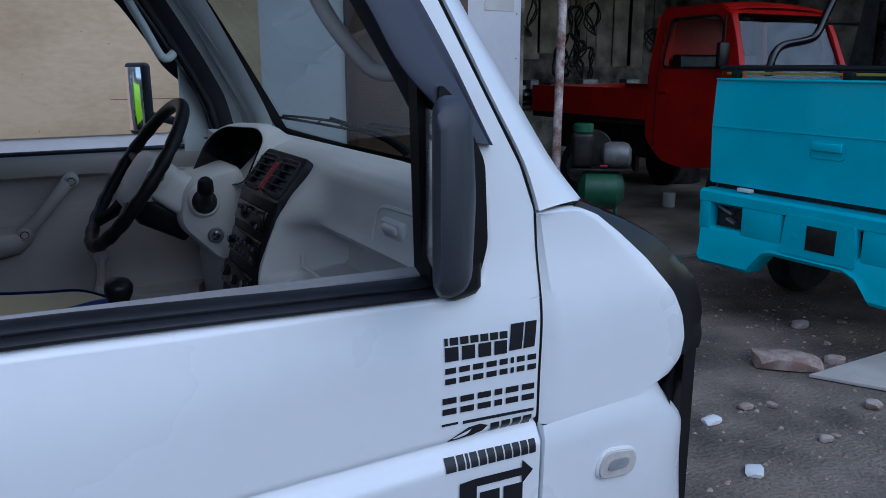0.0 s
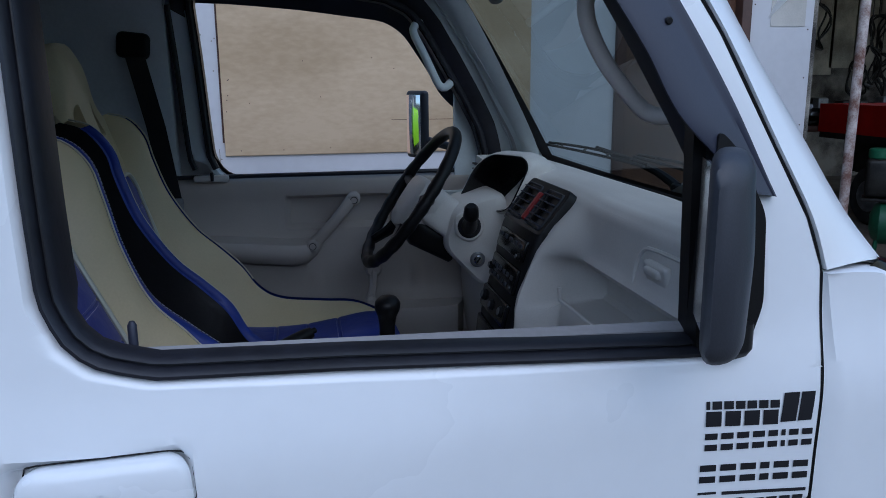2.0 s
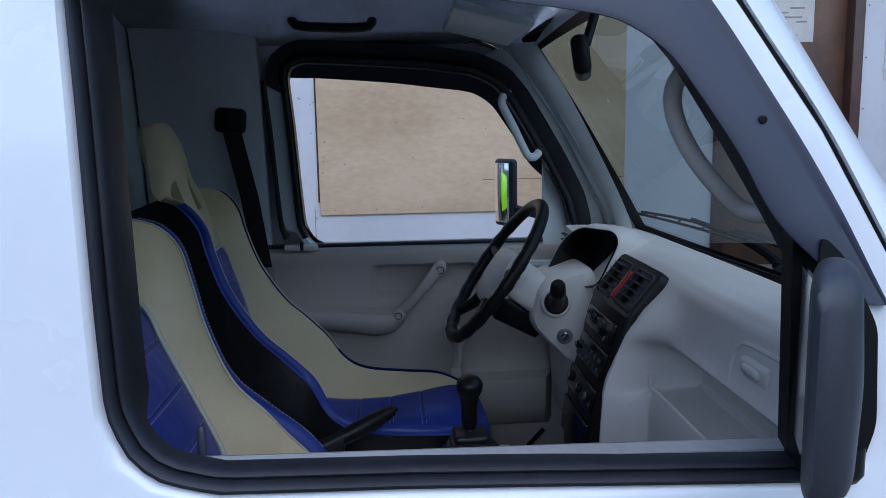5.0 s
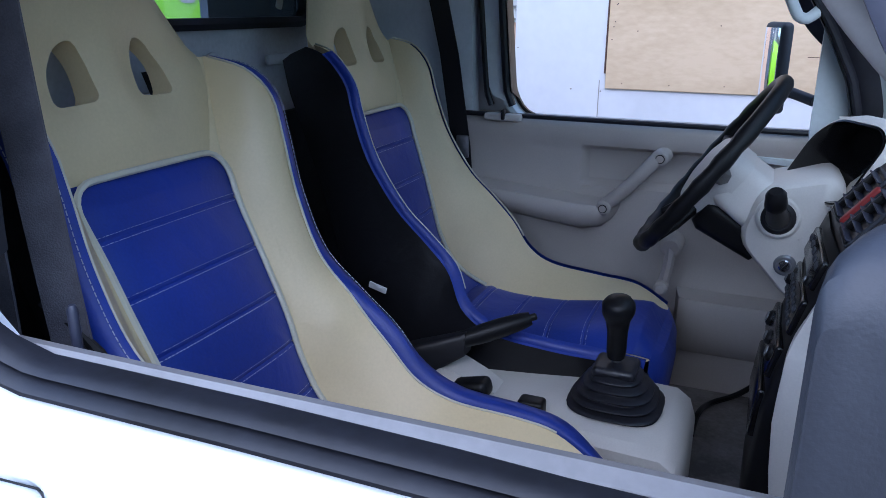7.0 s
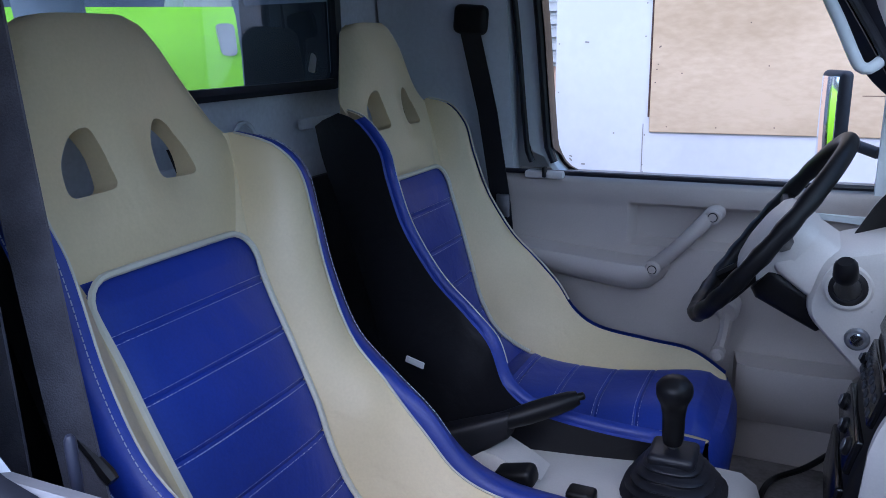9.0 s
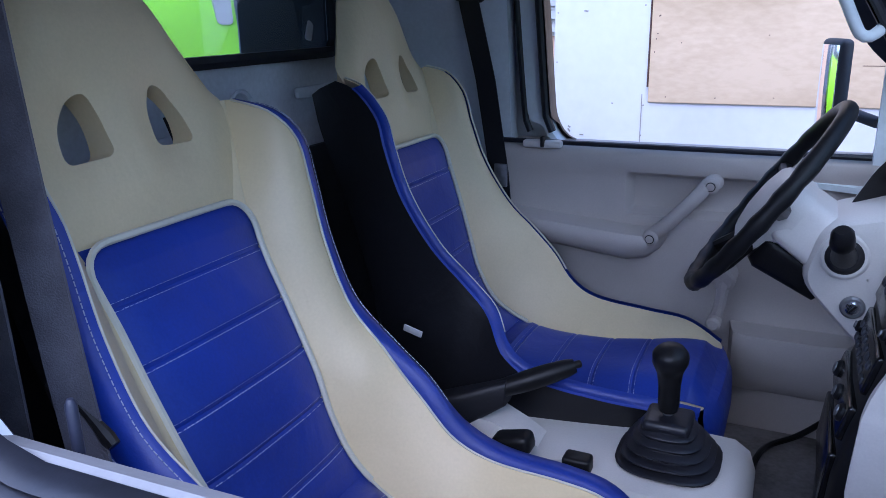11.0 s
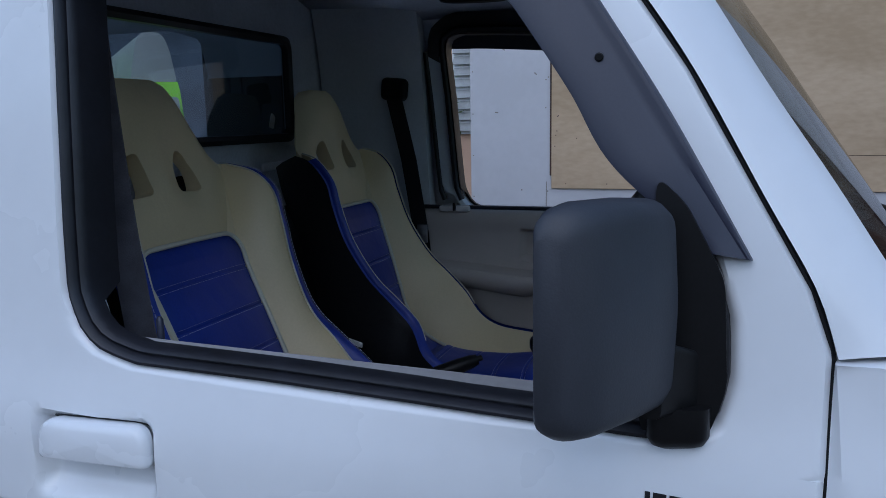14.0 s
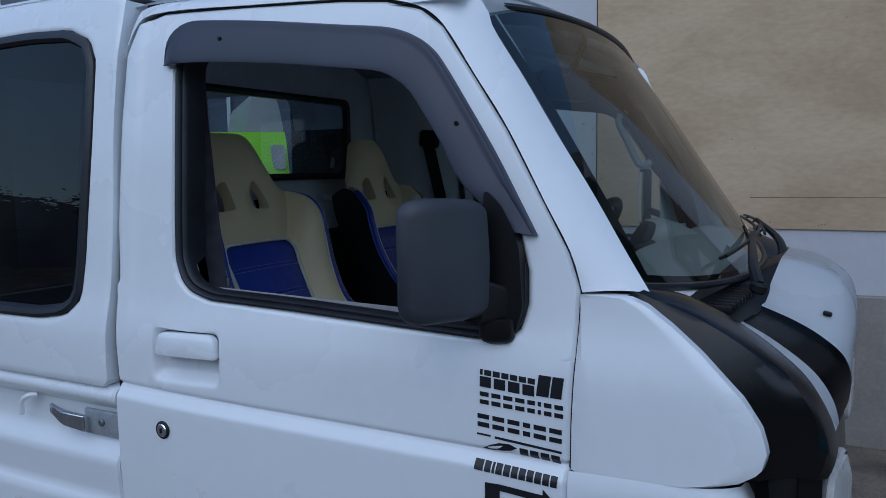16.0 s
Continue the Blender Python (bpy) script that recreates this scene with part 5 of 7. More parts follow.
# ---- seats ----
EDGE = [(-0.408, 1.332), (-0.390, 1.270), (-0.364, 1.206), (-0.336, 1.143), (-0.300, 1.066), (-0.264, 0.989), (-0.238, 0.93), (-0.200, 0.868), (-0.13, 0.824), (-0.03, 0.820), (0.06, 0.830), (0.14, 0.842), (0.19, 0.838)]
EDGE_W = [0.166, 0.156, 0.136, 0.126, 0.124, 0.120, 0.112, 0.11, 0.11, 0.112, 0.115, 0.12, 0.12]
CREST = [(-0.404, 1.332), (-0.350, 1.318), (-0.320, 1.282), (-0.304, 1.225), (-0.285, 1.146), (-0.25, 1.066), (-0.195, 1.015), (-0.135, 0.965), (-0.085, 0.912), (-0.03, 0.884), (0.06, 0.878), (0.12, 0.870), (0.185, 0.842)]
CREST_W = [0.170, 0.182, 0.197, 0.197, 0.196, 0.194, 0.192, 0.190, 0.185, 0.188, 0.185, 0.175, 0.14]
# the driver's seat: a deeper, more upright panel and narrower shoulders
EDGE_D = [(-0.424, 1.332), (-0.402, 1.270), (-0.378, 1.206), (-0.357, 1.143), (-0.333, 1.066), (-0.311, 0.989), (-0.290, 0.93), (-0.245, 0.868), (-0.15, 0.826), (-0.03, 0.820), (0.06, 0.830), (0.14, 0.842), (0.19, 0.838)]
EDGE_DW = [0.150, 0.142, 0.128, 0.122, 0.122, 0.120, 0.114, 0.11, 0.11, 0.112, 0.115, 0.12, 0.12]
CREST_D = [(-0.420, 1.335), (-0.378, 1.322), (-0.348, 1.282), (-0.333, 1.225), (-0.304, 1.146), (-0.252, 1.066), (-0.199, 1.015), (-0.150, 0.965), (-0.112, 0.912), (-0.060, 0.882), (0.04, 0.870), (0.12, 0.864), (0.185, 0.842)]
CREST_DW = [0.152, 0.166, 0.178, 0.182, 0.184, 0.184, 0.184, 0.183, 0.183, 0.184, 0.183, 0.175, 0.14]
SN = 64


def dashes(pts, r, dash=0.008, gap=0.003):
    """Sewing stitches along a line."""
    bm = bmesh.new()
    n = max(2, int(sum((b - a).length for a, b in zip(pts, pts[1:])) / (dash + gap)))
    P_ = even(pts, n * 4 + 1)
    for k in range(n):
        add_tube(bm, P_[4 * k:4 * k + 4], r, 4)
    return bm


def seat(y0, label, ho=0.0, line=(EDGE, EDGE_W, CREST, CREST_W), slim=0.0, head_back=0.0, head_wide=1.0, band=1.0):
    """A bucket seat. slim: how much narrower its window-side bolster is; head_back, head_wide: the headrest's place and width; band: the blue edge's width."""
    A = curve([(x, w, z) for (x, z), w in zip(line[0], line[1])], SN)
    B = curve([(x, w, z) for (x, z), w in zip(line[2], line[3])], SN)
    nrm = []
    for i in range(SN):
        t = A[min(i + 1, SN - 1)] - A[max(i - 1, 0)]
        nrm.append(Vector((-t.z, 0, t.x)).normalized() * (1 if -t.z > 0 or True else -1))
    nrm = [v if v.x + v.z > 0 else -v for v in nrm]

    def P(v, sd):
        return Vector((v.x, y0 + sd * (v.y - (slim * smooth(0.13, 0.17, v.y) * smooth(0.9, 0.98, v.z) * smooth(1.345, 1.25, v.z) if sd < 0 else 0.0)), v.z))

    # black shell: outside and back
    bm = bmesh.new()
    rows = []
    for i in range(SN):
        a, b, n_ = A[i], B[i], nrm[i]
        dn = n_ * 0.085
        base = a - dn
        low = Vector((base.x, 0, base.z)) if a.z > 0.90 else Vector((a.x, 0, 0.70))
        out = Vector((b.x, b.y + 0.004 + 0.022 * band * (1 + 0.7 * smooth(0.98, 0.88, b.z)), b.z)) - n_ * (0.002 + 0.028 * band)
        ring = [P(Vector((low.x, 0.0, low.z)), 1), P(Vector((low.x, b.y * 0.8, low.z)), 1), P(Vector((low.x * 0.5 + out.x * 0.5, b.y + 0.020 * band, low.z * 0.5 + out.z * 0.5)), 1), P(out, 1)]
        rows.append([P(out, -1), P(Vector((low.x * 0.5 + out.x * 0.5, b.y + 0.020 * band, low.z * 0.5 + out.z * 0.5)), -1), P(Vector((low.x, b.y * 0.8, low.z)), -1)] + ring)
    add_grid(bm, rows)
    bmesh.ops.delete(bm, geom=[f for f in bm.faces if f.calc_center_median().z > 1.19 and abs(f.calc_center_median().y - y0) < 0.098], context="FACES")
    shell = part("seat", bm, M_SHELL, van, label)
    # bolsters, blue outer bands, piping
    for sd in (1, -1):
        bm = bmesh.new()
        rows = []
        rise = 0.005 if sd < 0 else 0.0

        def over(i, f, up=0.0):
            """On the bolster, f from the panel's edge to the crest."""
            a, b, n_ = A[i], B[i], nrm[i]
            swell = 0.020 * smooth(0.85, 0.95, a.z) + 0.004 if sd > 0 else -0.005 * smooth(0.88, 0.98, a.z)
            return P(a.lerp(b, f) + n_ * (swell * math.sin(math.pi * f ** (1 if sd > 0 else 0.8)) * min(1, (b - a).length / 0.11) + rise * smooth(0.90, 0.96, a.z) * (1 - f) + up), sd)

        def seam(i):
            """Where the cream ends and the blue band begins."""
            return 1.0 if sd < 0 or band < 1 else 0.95 - 0.10 * smooth(1.24, 1.05, B[i].z)
        rows.append([P(a + Vector((0, -0.030, 0)) - n_ * 0.016, sd) for a, n_ in zip(A, nrm)])
        rows.append([P(a + Vector((0, -0.006, 0)) + n_ * (rise * smooth(0.90, 0.96, a.z) - 0.001), sd) for a, n_ in zip(A, nrm)])
        for f in (0, 0.06, 0.2, 0.4, 0.6, 0.8, 0.93, 1.0):
            rows.append([over(i, f * seam(i)) for i in range(SN)])
        add_grid(bm, rows)
        part("bolster", bm, M_CREAM, shell, "cream vinyl side bolster")
        bm = bmesh.new()
        rows = [[over(i, seam(i) + (1 - seam(i)) * g, up) for i in range(SN)] for g, up in ((0.0, -0.001), (0.12, 0.004), (0.5, 0.006), (0.85, 0.006))] if sd > 0 and band == 1.0 else []
        for f in range(10):
            t = min(1, f / 6)
            e = max(0, f - 6) / 3
            rows.append([P(b + Vector((0, 0.024 * band * (1 + 0.7 * smooth(0.98, 0.88, b.z)) * math.sin(t * math.pi / 2) + 0.002 + 0.003 * e, 0)) + n_ * (0.006 * math.cos(t * math.pi / 2) - 0.028 * band * t ** 1.5 - 0.003 * e), sd) for b, n_ in zip(B[3:] if band < 1 else B, nrm[3:] if band < 1 else nrm)])
        add_grid(bm, rows)
        part("edge_band", bm, M_BLUE, shell, "blue vinyl edge band")
        part("piping", tube([over(i, seam(i), 0.005 if seam(i) == 1.0 else 0.002) for i in range(SN) if B[i].z > (0.93 if band < 1 or sd < 0 else 0.87)], 0.0017, 6), M_PIPE, shell)
        for u_, d_ in ((0.0105, 0.0045), (0.0285, -0.027))[:2 if band == 1.0 else 0]:
            part("stitching", dashes([P(b + Vector((0, u_, 0)) + n_ * d_, sd) for b, n_ in zip(B[2:], nrm[2:]) if b.z > 0.93], 0.0007, 0.005, 0.002), M_THREAD, shell)
    # centre panel and cushion in one blue sheet each
    i0 = min(range(SN), key=lambda i: abs(A[i].z - 1.206))
    cut = min(range(SN), key=lambda i: abs(A[i].x + 0.190) + abs(A[i].z - 0.858))

    seg = (A[i0 + 1] - A[i0]).length
    gs = [0.17, 0.35, 0.53, 0.71, 0.88]
    CR = 0.042  # corner radius of the panel

    def sheet(i1, i2, puff, grooves):
        bm = bmesh.new()
        rows = []
        m = 6
        for i, k in [(i, k) for i in range(i1, i2) for k in range(m)] + [(i2 - 1, m)]:
            f = k / m
            a = A[i].lerp(A[i + 1], f)
            n_ = nrm[i].lerp(nrm[i + 1], f)
            t = (i + f - i1) / (i2 - i1)
            g = sum(math.exp(-((t - q) / 0.006) ** 2) for q in grooves)
            sd_ = (i + f - i1) * seg if grooves is gs else 1.0
            wk = 1.0 if sd_ > CR else (a.y - CR + math.sqrt(max(0, CR ** 2 - (CR - sd_) ** 2))) / a.y
            rows.append([P(Vector((a.x, a.y * u * wk, a.z)) + n_ * (puff * (1 - u ** 4) * min(1, 12 * t, 12 * (1 - t) + 0.15) - 0.003 * g + 0.001), 1) for u in [-1 + j / 8 for j in range(17)]])
        add_grid(bm, rows)
        return bm
    bm = bmesh.new()
    add_grid(bm, [[P(Vector((A[i].x, A[i].y * u, A[i].z)) - nrm[i] * 0.004, 1) for u in (-1, -0.5, 0, 0.5, 1)] for i in range(i0, cut + 1)])
    part("panel_backing", bm, M_BLUE, shell)
    part("back_panel", sheet(i0, cut, 0.012, gs), M_BLUE, shell, "blue vinyl back panel with stitched bands")
    cs = [0.12, 0.33, 0.52, 0.70]
    part("seat_cushion", sheet(cut, SN - 1, 0.030, cs), M_BLUE, shell, "blue vinyl seat cushion with stitched bands")
    # stitches: two fine lines beside each groove
    for i1, i2, lines, puff in ((i0, cut, gs, 0.012), (cut, SN - 1, cs, 0.030)):
        for q in lines:
            for dq in (-0.012, 0.012):
                t = i1 + (q + dq) * (i2 - i1)
                i, f = int(t), t - int(t)
                a, n_ = A[i].lerp(A[i + 1], f), nrm[i].lerp(nrm[i + 1], f)
                part("stitching", dashes([P(Vector((a.x, a.y * u * 0.97, a.z)) + n_ * (puff * (1 - (u * 0.97) ** 4) * min(1, 12 * (q + dq)) + 0.0003), 1) for u in [-1 + j / 8 for j in range(17)]], 0.0008, 0.004, 0.0015), M_THREAD, shell)
    # piping round the panel, with rounded top corners, and along the cushion
    def edge_pt(i, sd):
        return P(A[i] + nrm[i] * 0.006 - Vector((0, 0.002, 0)), sd)
    k0 = i0 + int(CR / seg) + 1
    top = A[i0]
    loop = [edge_pt(i, -1) for i in range(cut + 1, k0, -1)]
    for q in range(7):
        an = math.pi / 2 * q / 6
        c = CR * (1 - math.sin(an)) / seg
        ii, ff = i0 + int(c), c - int(c)
        a = A[ii].lerp(A[ii + 1], ff)
        loop.append(P(Vector((a.x, a.y - 0.002 - CR * (1 - math.cos(an)), a.z)) + nrm[ii] * 0.007, -1))
    loop += [P(Vector((top.x, (top.y - CR - 0.002) * u, top.z)) + nrm[i0] * (0.007 + 0.004 * (1 - u ** 2)), 1) for u in [-1 + j / 6 for j in range(1, 12)]]
    loop += [Vector((p.x, 2 * y0 - p.y, p.z)) for p in loop[cut + 1 - k0 + 6::-1]]
    part("piping", tube(loop, 0.0042, 6), M_PIPE, shell, "cream piping round the blue panel")
    part("piping", tube([P(A[i] + nrm[i] * 0.003, 1) for i in range(cut, SN - 2)], 0.0022, 6), M_PIPE, shell)
    # front of the cushion
    bm = bmesh.new()
    a = A[-1]
    rows = []
    for d, z, w in ((-0.012, -0.004, 0.0), (0.0, -0.001, 0.002), (0.016, -0.008, 0.006), (0.026, -0.03, 0.012), (0.028, -0.07, 0.014), (0.02, -0.15, 0.01)):
        rows.append([P(Vector((a.x + d - min(0.02, d) * abs(u) ** 3, (0.138 + w) * u, a.z + 0.001 + z + 0.030 * (1 - u ** 4) * 0.15)), 1) for u in [-1 + j / 8 for j in range(17)]])
    add_grid(bm, rows)
    part("cushion_front", bm, M_BLUE, shell)
    # headrest with two slots
    D, N_ = Vector((-0.24, 0, 0.97)), Vector((0.97, 0, 0.24))
    O = Vector((-0.384 - head_back, 0, 1.203))
    head = [(0.0, 0.136), (0.05, 0.156), (0.09, 0.172), (0.125, 0.176), (0.15, 0.166), (0.18, 0.148), (0.21, 0.131), (0.25, 0.109), (0.272, 0.093), (0.283, 0.070)]

    def hw(v):
        return head_wide * float(np.interp(v, [h[0] for h in head], [h[1] for h in head]))

    HV = 0.283
    slot = [(p.x, p.y) for p in even([(*q, 0) for q in rounded([(0.030, 0.090), (0.095, 0.088), (0.089, 0.124), (0.068, 0.156), (0.046, 0.163), (0.034, 0.135)], 0.013, 5)], 90, True)]

    def inside(u, v):
        u, c = abs(u), False
        for k in range(len(slot)):
            (x0, y0_), (x1, y1_) = slot[k - 1], slot[k]
            if (y0_ > v) != (y1_ > v) and u < (x1 - x0) * (v - y0_) / (y1_ - y0_) + x0:
                c = not c
        return c
    bm = bmesh.new()
    nu, nv = 60, 56
    uv = {(i, j): (hw(HV * j / nv) * (-1 + 2 * i / nu), HV * j / nv) for i in range(nu + 1) for j in range(nv + 1)}
    hole = {}
    for j in range(nv):
        for i in range(nu):
            c = [uv[i, j], uv[i + 1, j], uv[i, j + 1], uv[i + 1, j + 1]]
            hole[i, j] = inside(sum(q[0] for q in c) / 4, sum(q[1] for q in c) / 4)
    for (i, j), (u, v) in list(uv.items()):
        near = [hole[a_, b_] for a_ in (i - 1, i) for b_ in (j - 1, j) if (a_, b_) in hole]
        if any(near) and not all(near):
            q = min(slot, key=lambda p: (p[0] - abs(u)) ** 2 + (p[1] - v) ** 2)
            uv[i, j] = (math.copysign(q[0], u), q[1])
    fr, bk = {}, {}
    for (i, j), (w, v) in uv.items():
        u = max(-1, min(1, w / hw(v)))
        puff = 0.018 * (1 - abs(u) ** 3) * min(1, (HV - v) / 0.05 + 0.05) ** 0.5 * min(1, v / 0.07 + 0.15) + 0.013 - 0.06 * min(v, 0.14)
        near_slot = math.exp(-(((abs(w) - 0.064) / 0.046) ** 2 + ((v - 0.118) / 0.058) ** 2))
        dip = 0.020 * near_slot
        fr[i, j] = bm.verts.new(P(O + D * v + N_ * (puff - dip + 0.001 - (0.003 + 0.015 * smooth(0.12, 0.16, v)) * abs(u) ** 6) + Vector((0, w + ho, 0)), 1))
        bk[i, j] = bm.verts.new(P(O + D * v - N_ * (0.026 * (1 - u ** 4) * (1 - 0.9 * near_slot) + 0.010) + Vector((0, w + ho, 0)), 1))
    for j in range(nv):
        for i in range(nu):
            if not hole[i, j]:
                bm.faces.new((fr[i, j], fr[i + 1, j], fr[i + 1, j + 1], fr[i, j + 1]))
                bm.faces.new((bk[i, j], bk[i, j + 1], bk[i + 1, j + 1], bk[i + 1, j]))
            else:
                for di, dj, e in ((-1, 0, ((0, 0), (0, 1))), (1, 0, ((1, 0), (1, 1))), (0, -1, ((0, 0), (1, 0))), (0, 1, ((0, 1), (1, 1)))):
                    if not hole.get((i + di, j + dj), False):
                        (a0, b0), (a1, b1) = e
                        bm.faces.new((fr[i + a0, j + b0], fr[i + a1, j + b1], bk[i + a1, j + b1], bk[i + a0, j + b0]))
    for j in range(nv):
        bm.faces.new((fr[0, j], fr[0, j + 1], bk[0, j + 1], bk[0, j]))
        bm.faces.new((fr[nu, j], fr[nu, j + 1], bk[nu, j + 1], bk[nu, j]))
    for i in range(nu):
        bm.faces.new((fr[i, nv], fr[i + 1, nv], bk[i + 1, nv], bk[i, nv]))
    part("headrest", bm, M_CREAM, shell, "cream vinyl headrest with two slots")
    part("seat_base", box((0.0, y0, 0.65), (0.34, 0.30, 0.14), 0.02), M_BLACKP, shell)
    return shell


YA, YB = 1.090, 1.717
seat(YA, "blue and cream racing bucket seat, passenger side", -0.006, slim=0.018)
seatB = seat(YB, "blue and cream racing bucket seat behind the wheel", 0.014, (EDGE_D, EDGE_DW, CREST_D, CREST_DW), 0.034, 0.016, 0.86, 0.28)
part("side_tag", box((-0.272, 1.505, 0.93), (0.035, 0.004, 0.012), 0.002, rot=rotm(0, 15, 0)), M_WHITEP, seatB)

# ---- console between the seats ----
cons = part("console", loft([[(x, y, z) for y, z in ((1.335, 0.60), (1.345, zt - 0.012), (1.36, zt), (1.56, zt), (1.575, zt - 0.012), (1.585, 0.60))] for x, zt in ((-0.25, 0.79), (-0.10, 0.80), (0.02, 0.812), (0.10, 0.82), (0.24, 0.815), (0.262, 0.80), (0.272, 0.77))]), M_BEIGE, van, "beige centre console")
bm = bmesh.new()
rows = []
for k in range(57):
    t = k / 56
    w = 0.076 * (1 - 0.60 * t ** 1.15) + 0.0058 * math.cos(t * math.pi * 12) * (1 - t * 0.55)
    c = rounded([(-w * 0.95, -w), (w * 0.95, -w), (w * 0.95, w), (-w * 0.95, w)], w * 0.8, 6)
    rows.append([(0.158 + p.x - 0.004 * t, 1.468 + p.y, 0.812 + 0.066 * t) for p in c])
add_grid(bm, rows, close_u=True)
part("gear_boot", bm, M_RUBBER, cons, "ribbed black rubber gear boot")
part("boot_collar", box((0.154, 1.468, 0.876), (0.066, 0.066, 0.018), 0.008, 3), M_RUBBER, cons)
part("gear_lever", tube([(0.153, 1.47, 0.87), (0.152, 1.468, 0.90)], 0.007, 10), M_STEEL, cons)
part("gear_knob", tube(curve([(0.152, 1.468, 0.893), (0.152, 1.466, 0.91), (0.152, 1.463, 0.935), (0.152, 1.459, 0.955), (0.152, 1.455, 0.972), (0.153, 1.451, 0.988), (0.153, 1.45, 0.996), (0.153, 1.449, 0.998)], 22), [float(np.interp(i / 21, [0, 0.1, 0.4, 0.6, 0.75, 0.88, 0.97, 1], [0.013, 0.015, 0.0155, 0.018, 0.0245, 0.025, 0.017, 0.004])) for i in range(22)], 16), M_BLACKP, cons, "black gear knob")
part("rocker_switch", box((0.046, 1.384, 0.828), (0.04, 0.03, 0.026), 0.006, 3), M_BLACKP, cons)
part("belt_buckle", box((-0.05, 1.385, 0.838), (0.06, 0.038, 0.03), 0.010, 3, rotm(0, -14, 0)), M_BLACKP, cons)
part("handbrake", tube(curve([(-0.16, 1.44, 0.845), (-0.12, 1.447, 0.872), (-0.06, 1.47, 0.895), (-0.02, 1.488, 0.91), (0.006, 1.502, 0.919)], 16), [0.014, 0.013, 0.012, 0.012, 0.012, 0.013, 0.0145, 0.015, 0.016, 0.0165, 0.0165, 0.0165, 0.016, 0.015, 0.014, 0.011], 12), M_BLACKP, cons, "black handbrake lever")
part("brake_boot", loft([[(x, 1.435 + 0.3 * (x + 0.16) + yy * f, z + zz * f) for yy, zz in rounded([(-0.026, -0.03), (-0.018, 0.024), (0.018, 0.024), (0.026, -0.03)], 0.012)] for x, z, f in ((-0.20, 0.835, 1.25), (-0.16, 0.850, 1.15), (-0.12, 0.866, 0.95), (-0.085, 0.882, 0.75))]), M_SHELL, cons, "wrinkled black handbrake boot")
part("brake_button", cyl((0.010, 1.504, 0.921), (1, 0.5, 0.3), 0.006, 0.012, 12, 0.002), M_BLACKP, cons)
part("brake_shroud", loft([[(x, 1.42 + w, 0.79), (x, 1.43 + w * 0.6, h), (x, 1.49 - w * 0.6, h), (x, 1.50 - w, 0.79)] for x, w, h in ((-0.22, 0.0, 0.81), (-0.18, -0.006, 0.832), (-0.14, -0.01, 0.842), (-0.10, -0.005, 0.838), (-0.06, 0.0, 0.822), (-0.03, 0.01, 0.808))]), M_BEIGE, cons)

# ---- belts ----
part("belt_guide", box((-0.37, 1.985, 1.487), (0.075, 0.03, 0.06), 0.014, 3, rotm(0, 6, 0)), M_BLACKP, van, "black seat belt guide on the pillar")
part("seat_belt", loft([[(x - 0.022, y, z), (x + 0.022, y, z), (x + 0.022, y + 0.003, z), (x - 0.022, y + 0.003, z)] for x, y, z in ((-0.365, 1.968, 1.46), (-0.335, 1.985, 1.30), (-0.31, 2.0, 1.10), (-0.29, 2.01, 0.85))]), M_SHELL, van, "black seat belt")
part("belt_tongue", box((-0.30, 1.985, 1.10), (0.03, 0.008, 0.05), 0.003), M_STEEL, van)
def strap(pts, w, tilt):
    """Webbing along pts, w wide, its face turned by tilt degrees about the upright."""
    u = Vector((math.cos(radians(tilt)), math.sin(radians(tilt)), 0)) * w / 2
    n_ = Vector((-u.y, u.x, 0)).normalized() * 0.0015
    P_ = curve(pts, 24)
    return loft([[p - u - n_, p + u - n_, p + u + n_, p - u + n_] for p in P_])


part("belt_guide", box((-0.335, 0.872, 1.500), (0.055, 0.030, 0.085), 0.014, 3, rotm(0, 6, -30)), M_BLACKP, van, "black seat belt guide on the pillar")
part("seat_belt", strap([(-0.318, 0.868, 1.60), (-0.308, 0.866, 1.47), (-0.290, 0.862, 1.30), (-0.268, 0.858, 1.14), (-0.240, 0.852, 0.98)], 0.042, 14), M_BELT, van, "dark grey-mauve seat belt")
part("seat_belt", strap([(-0.350, 0.850, 1.47), (-0.345, 0.846, 1.30), (-0.335, 0.842, 1.12), (-0.33, 0.84, 0.95)], 0.042, 10), M_BELT, van, "dark grey-mauve seat belt")

# ---- mirrors and sun visors inside ----
part("rear_view_mirror", box((0.335, 1.35, 1.565), (0.028, 0.19, 0.062), 0.012, 3, rotm(0, -8, -14)), M_BLACKP, van, "black rear-view mirror")
part("mirror_stem", tube([(0.345, 1.36, 1.59), (0.37, 1.38, 1.66), (0.375, 1.39, 1.71)], 0.008, 8), M_BLACKP, van)
part("sun_visor", box((0.22, 1.74, 1.672), (0.16, 0.34, 0.018), 0.008, 3, rotm(0, 14, 0)), M_INNER, van, "pale grey sun visor folded up")
# wipers and cowl grille
cw = part("cowl_panel", loft([[(x, CY + 0.46 * u, z) for x, z in ((0.742 - 0.06 * u * u, 1.160 - 0.012 * u * u), (hood_pt(CY + 0.46 * u, 0).x + 0.003, hood_pt(CY + 0.46 * u, 0).z - 0.003), (hood_pt(CY + 0.46 * u, 0).x, 1.08), (0.70 - 0.06 * u * u, 1.08))] for u in [-1.25 + k / 8 for k in range(21)]]), M_BLACKP, van, "black cowl grille panel")
for k in range(34):
    y = 1.0 + 0.022 * k
    u = (y - CY) / 0.6
    part("cowl_slat", box((0.762 - 0.06 * u * u, y, 1.154 - 0.03 * u * u), (0.04, 0.006, 0.012), 0.001), M_BLACKP, cw)
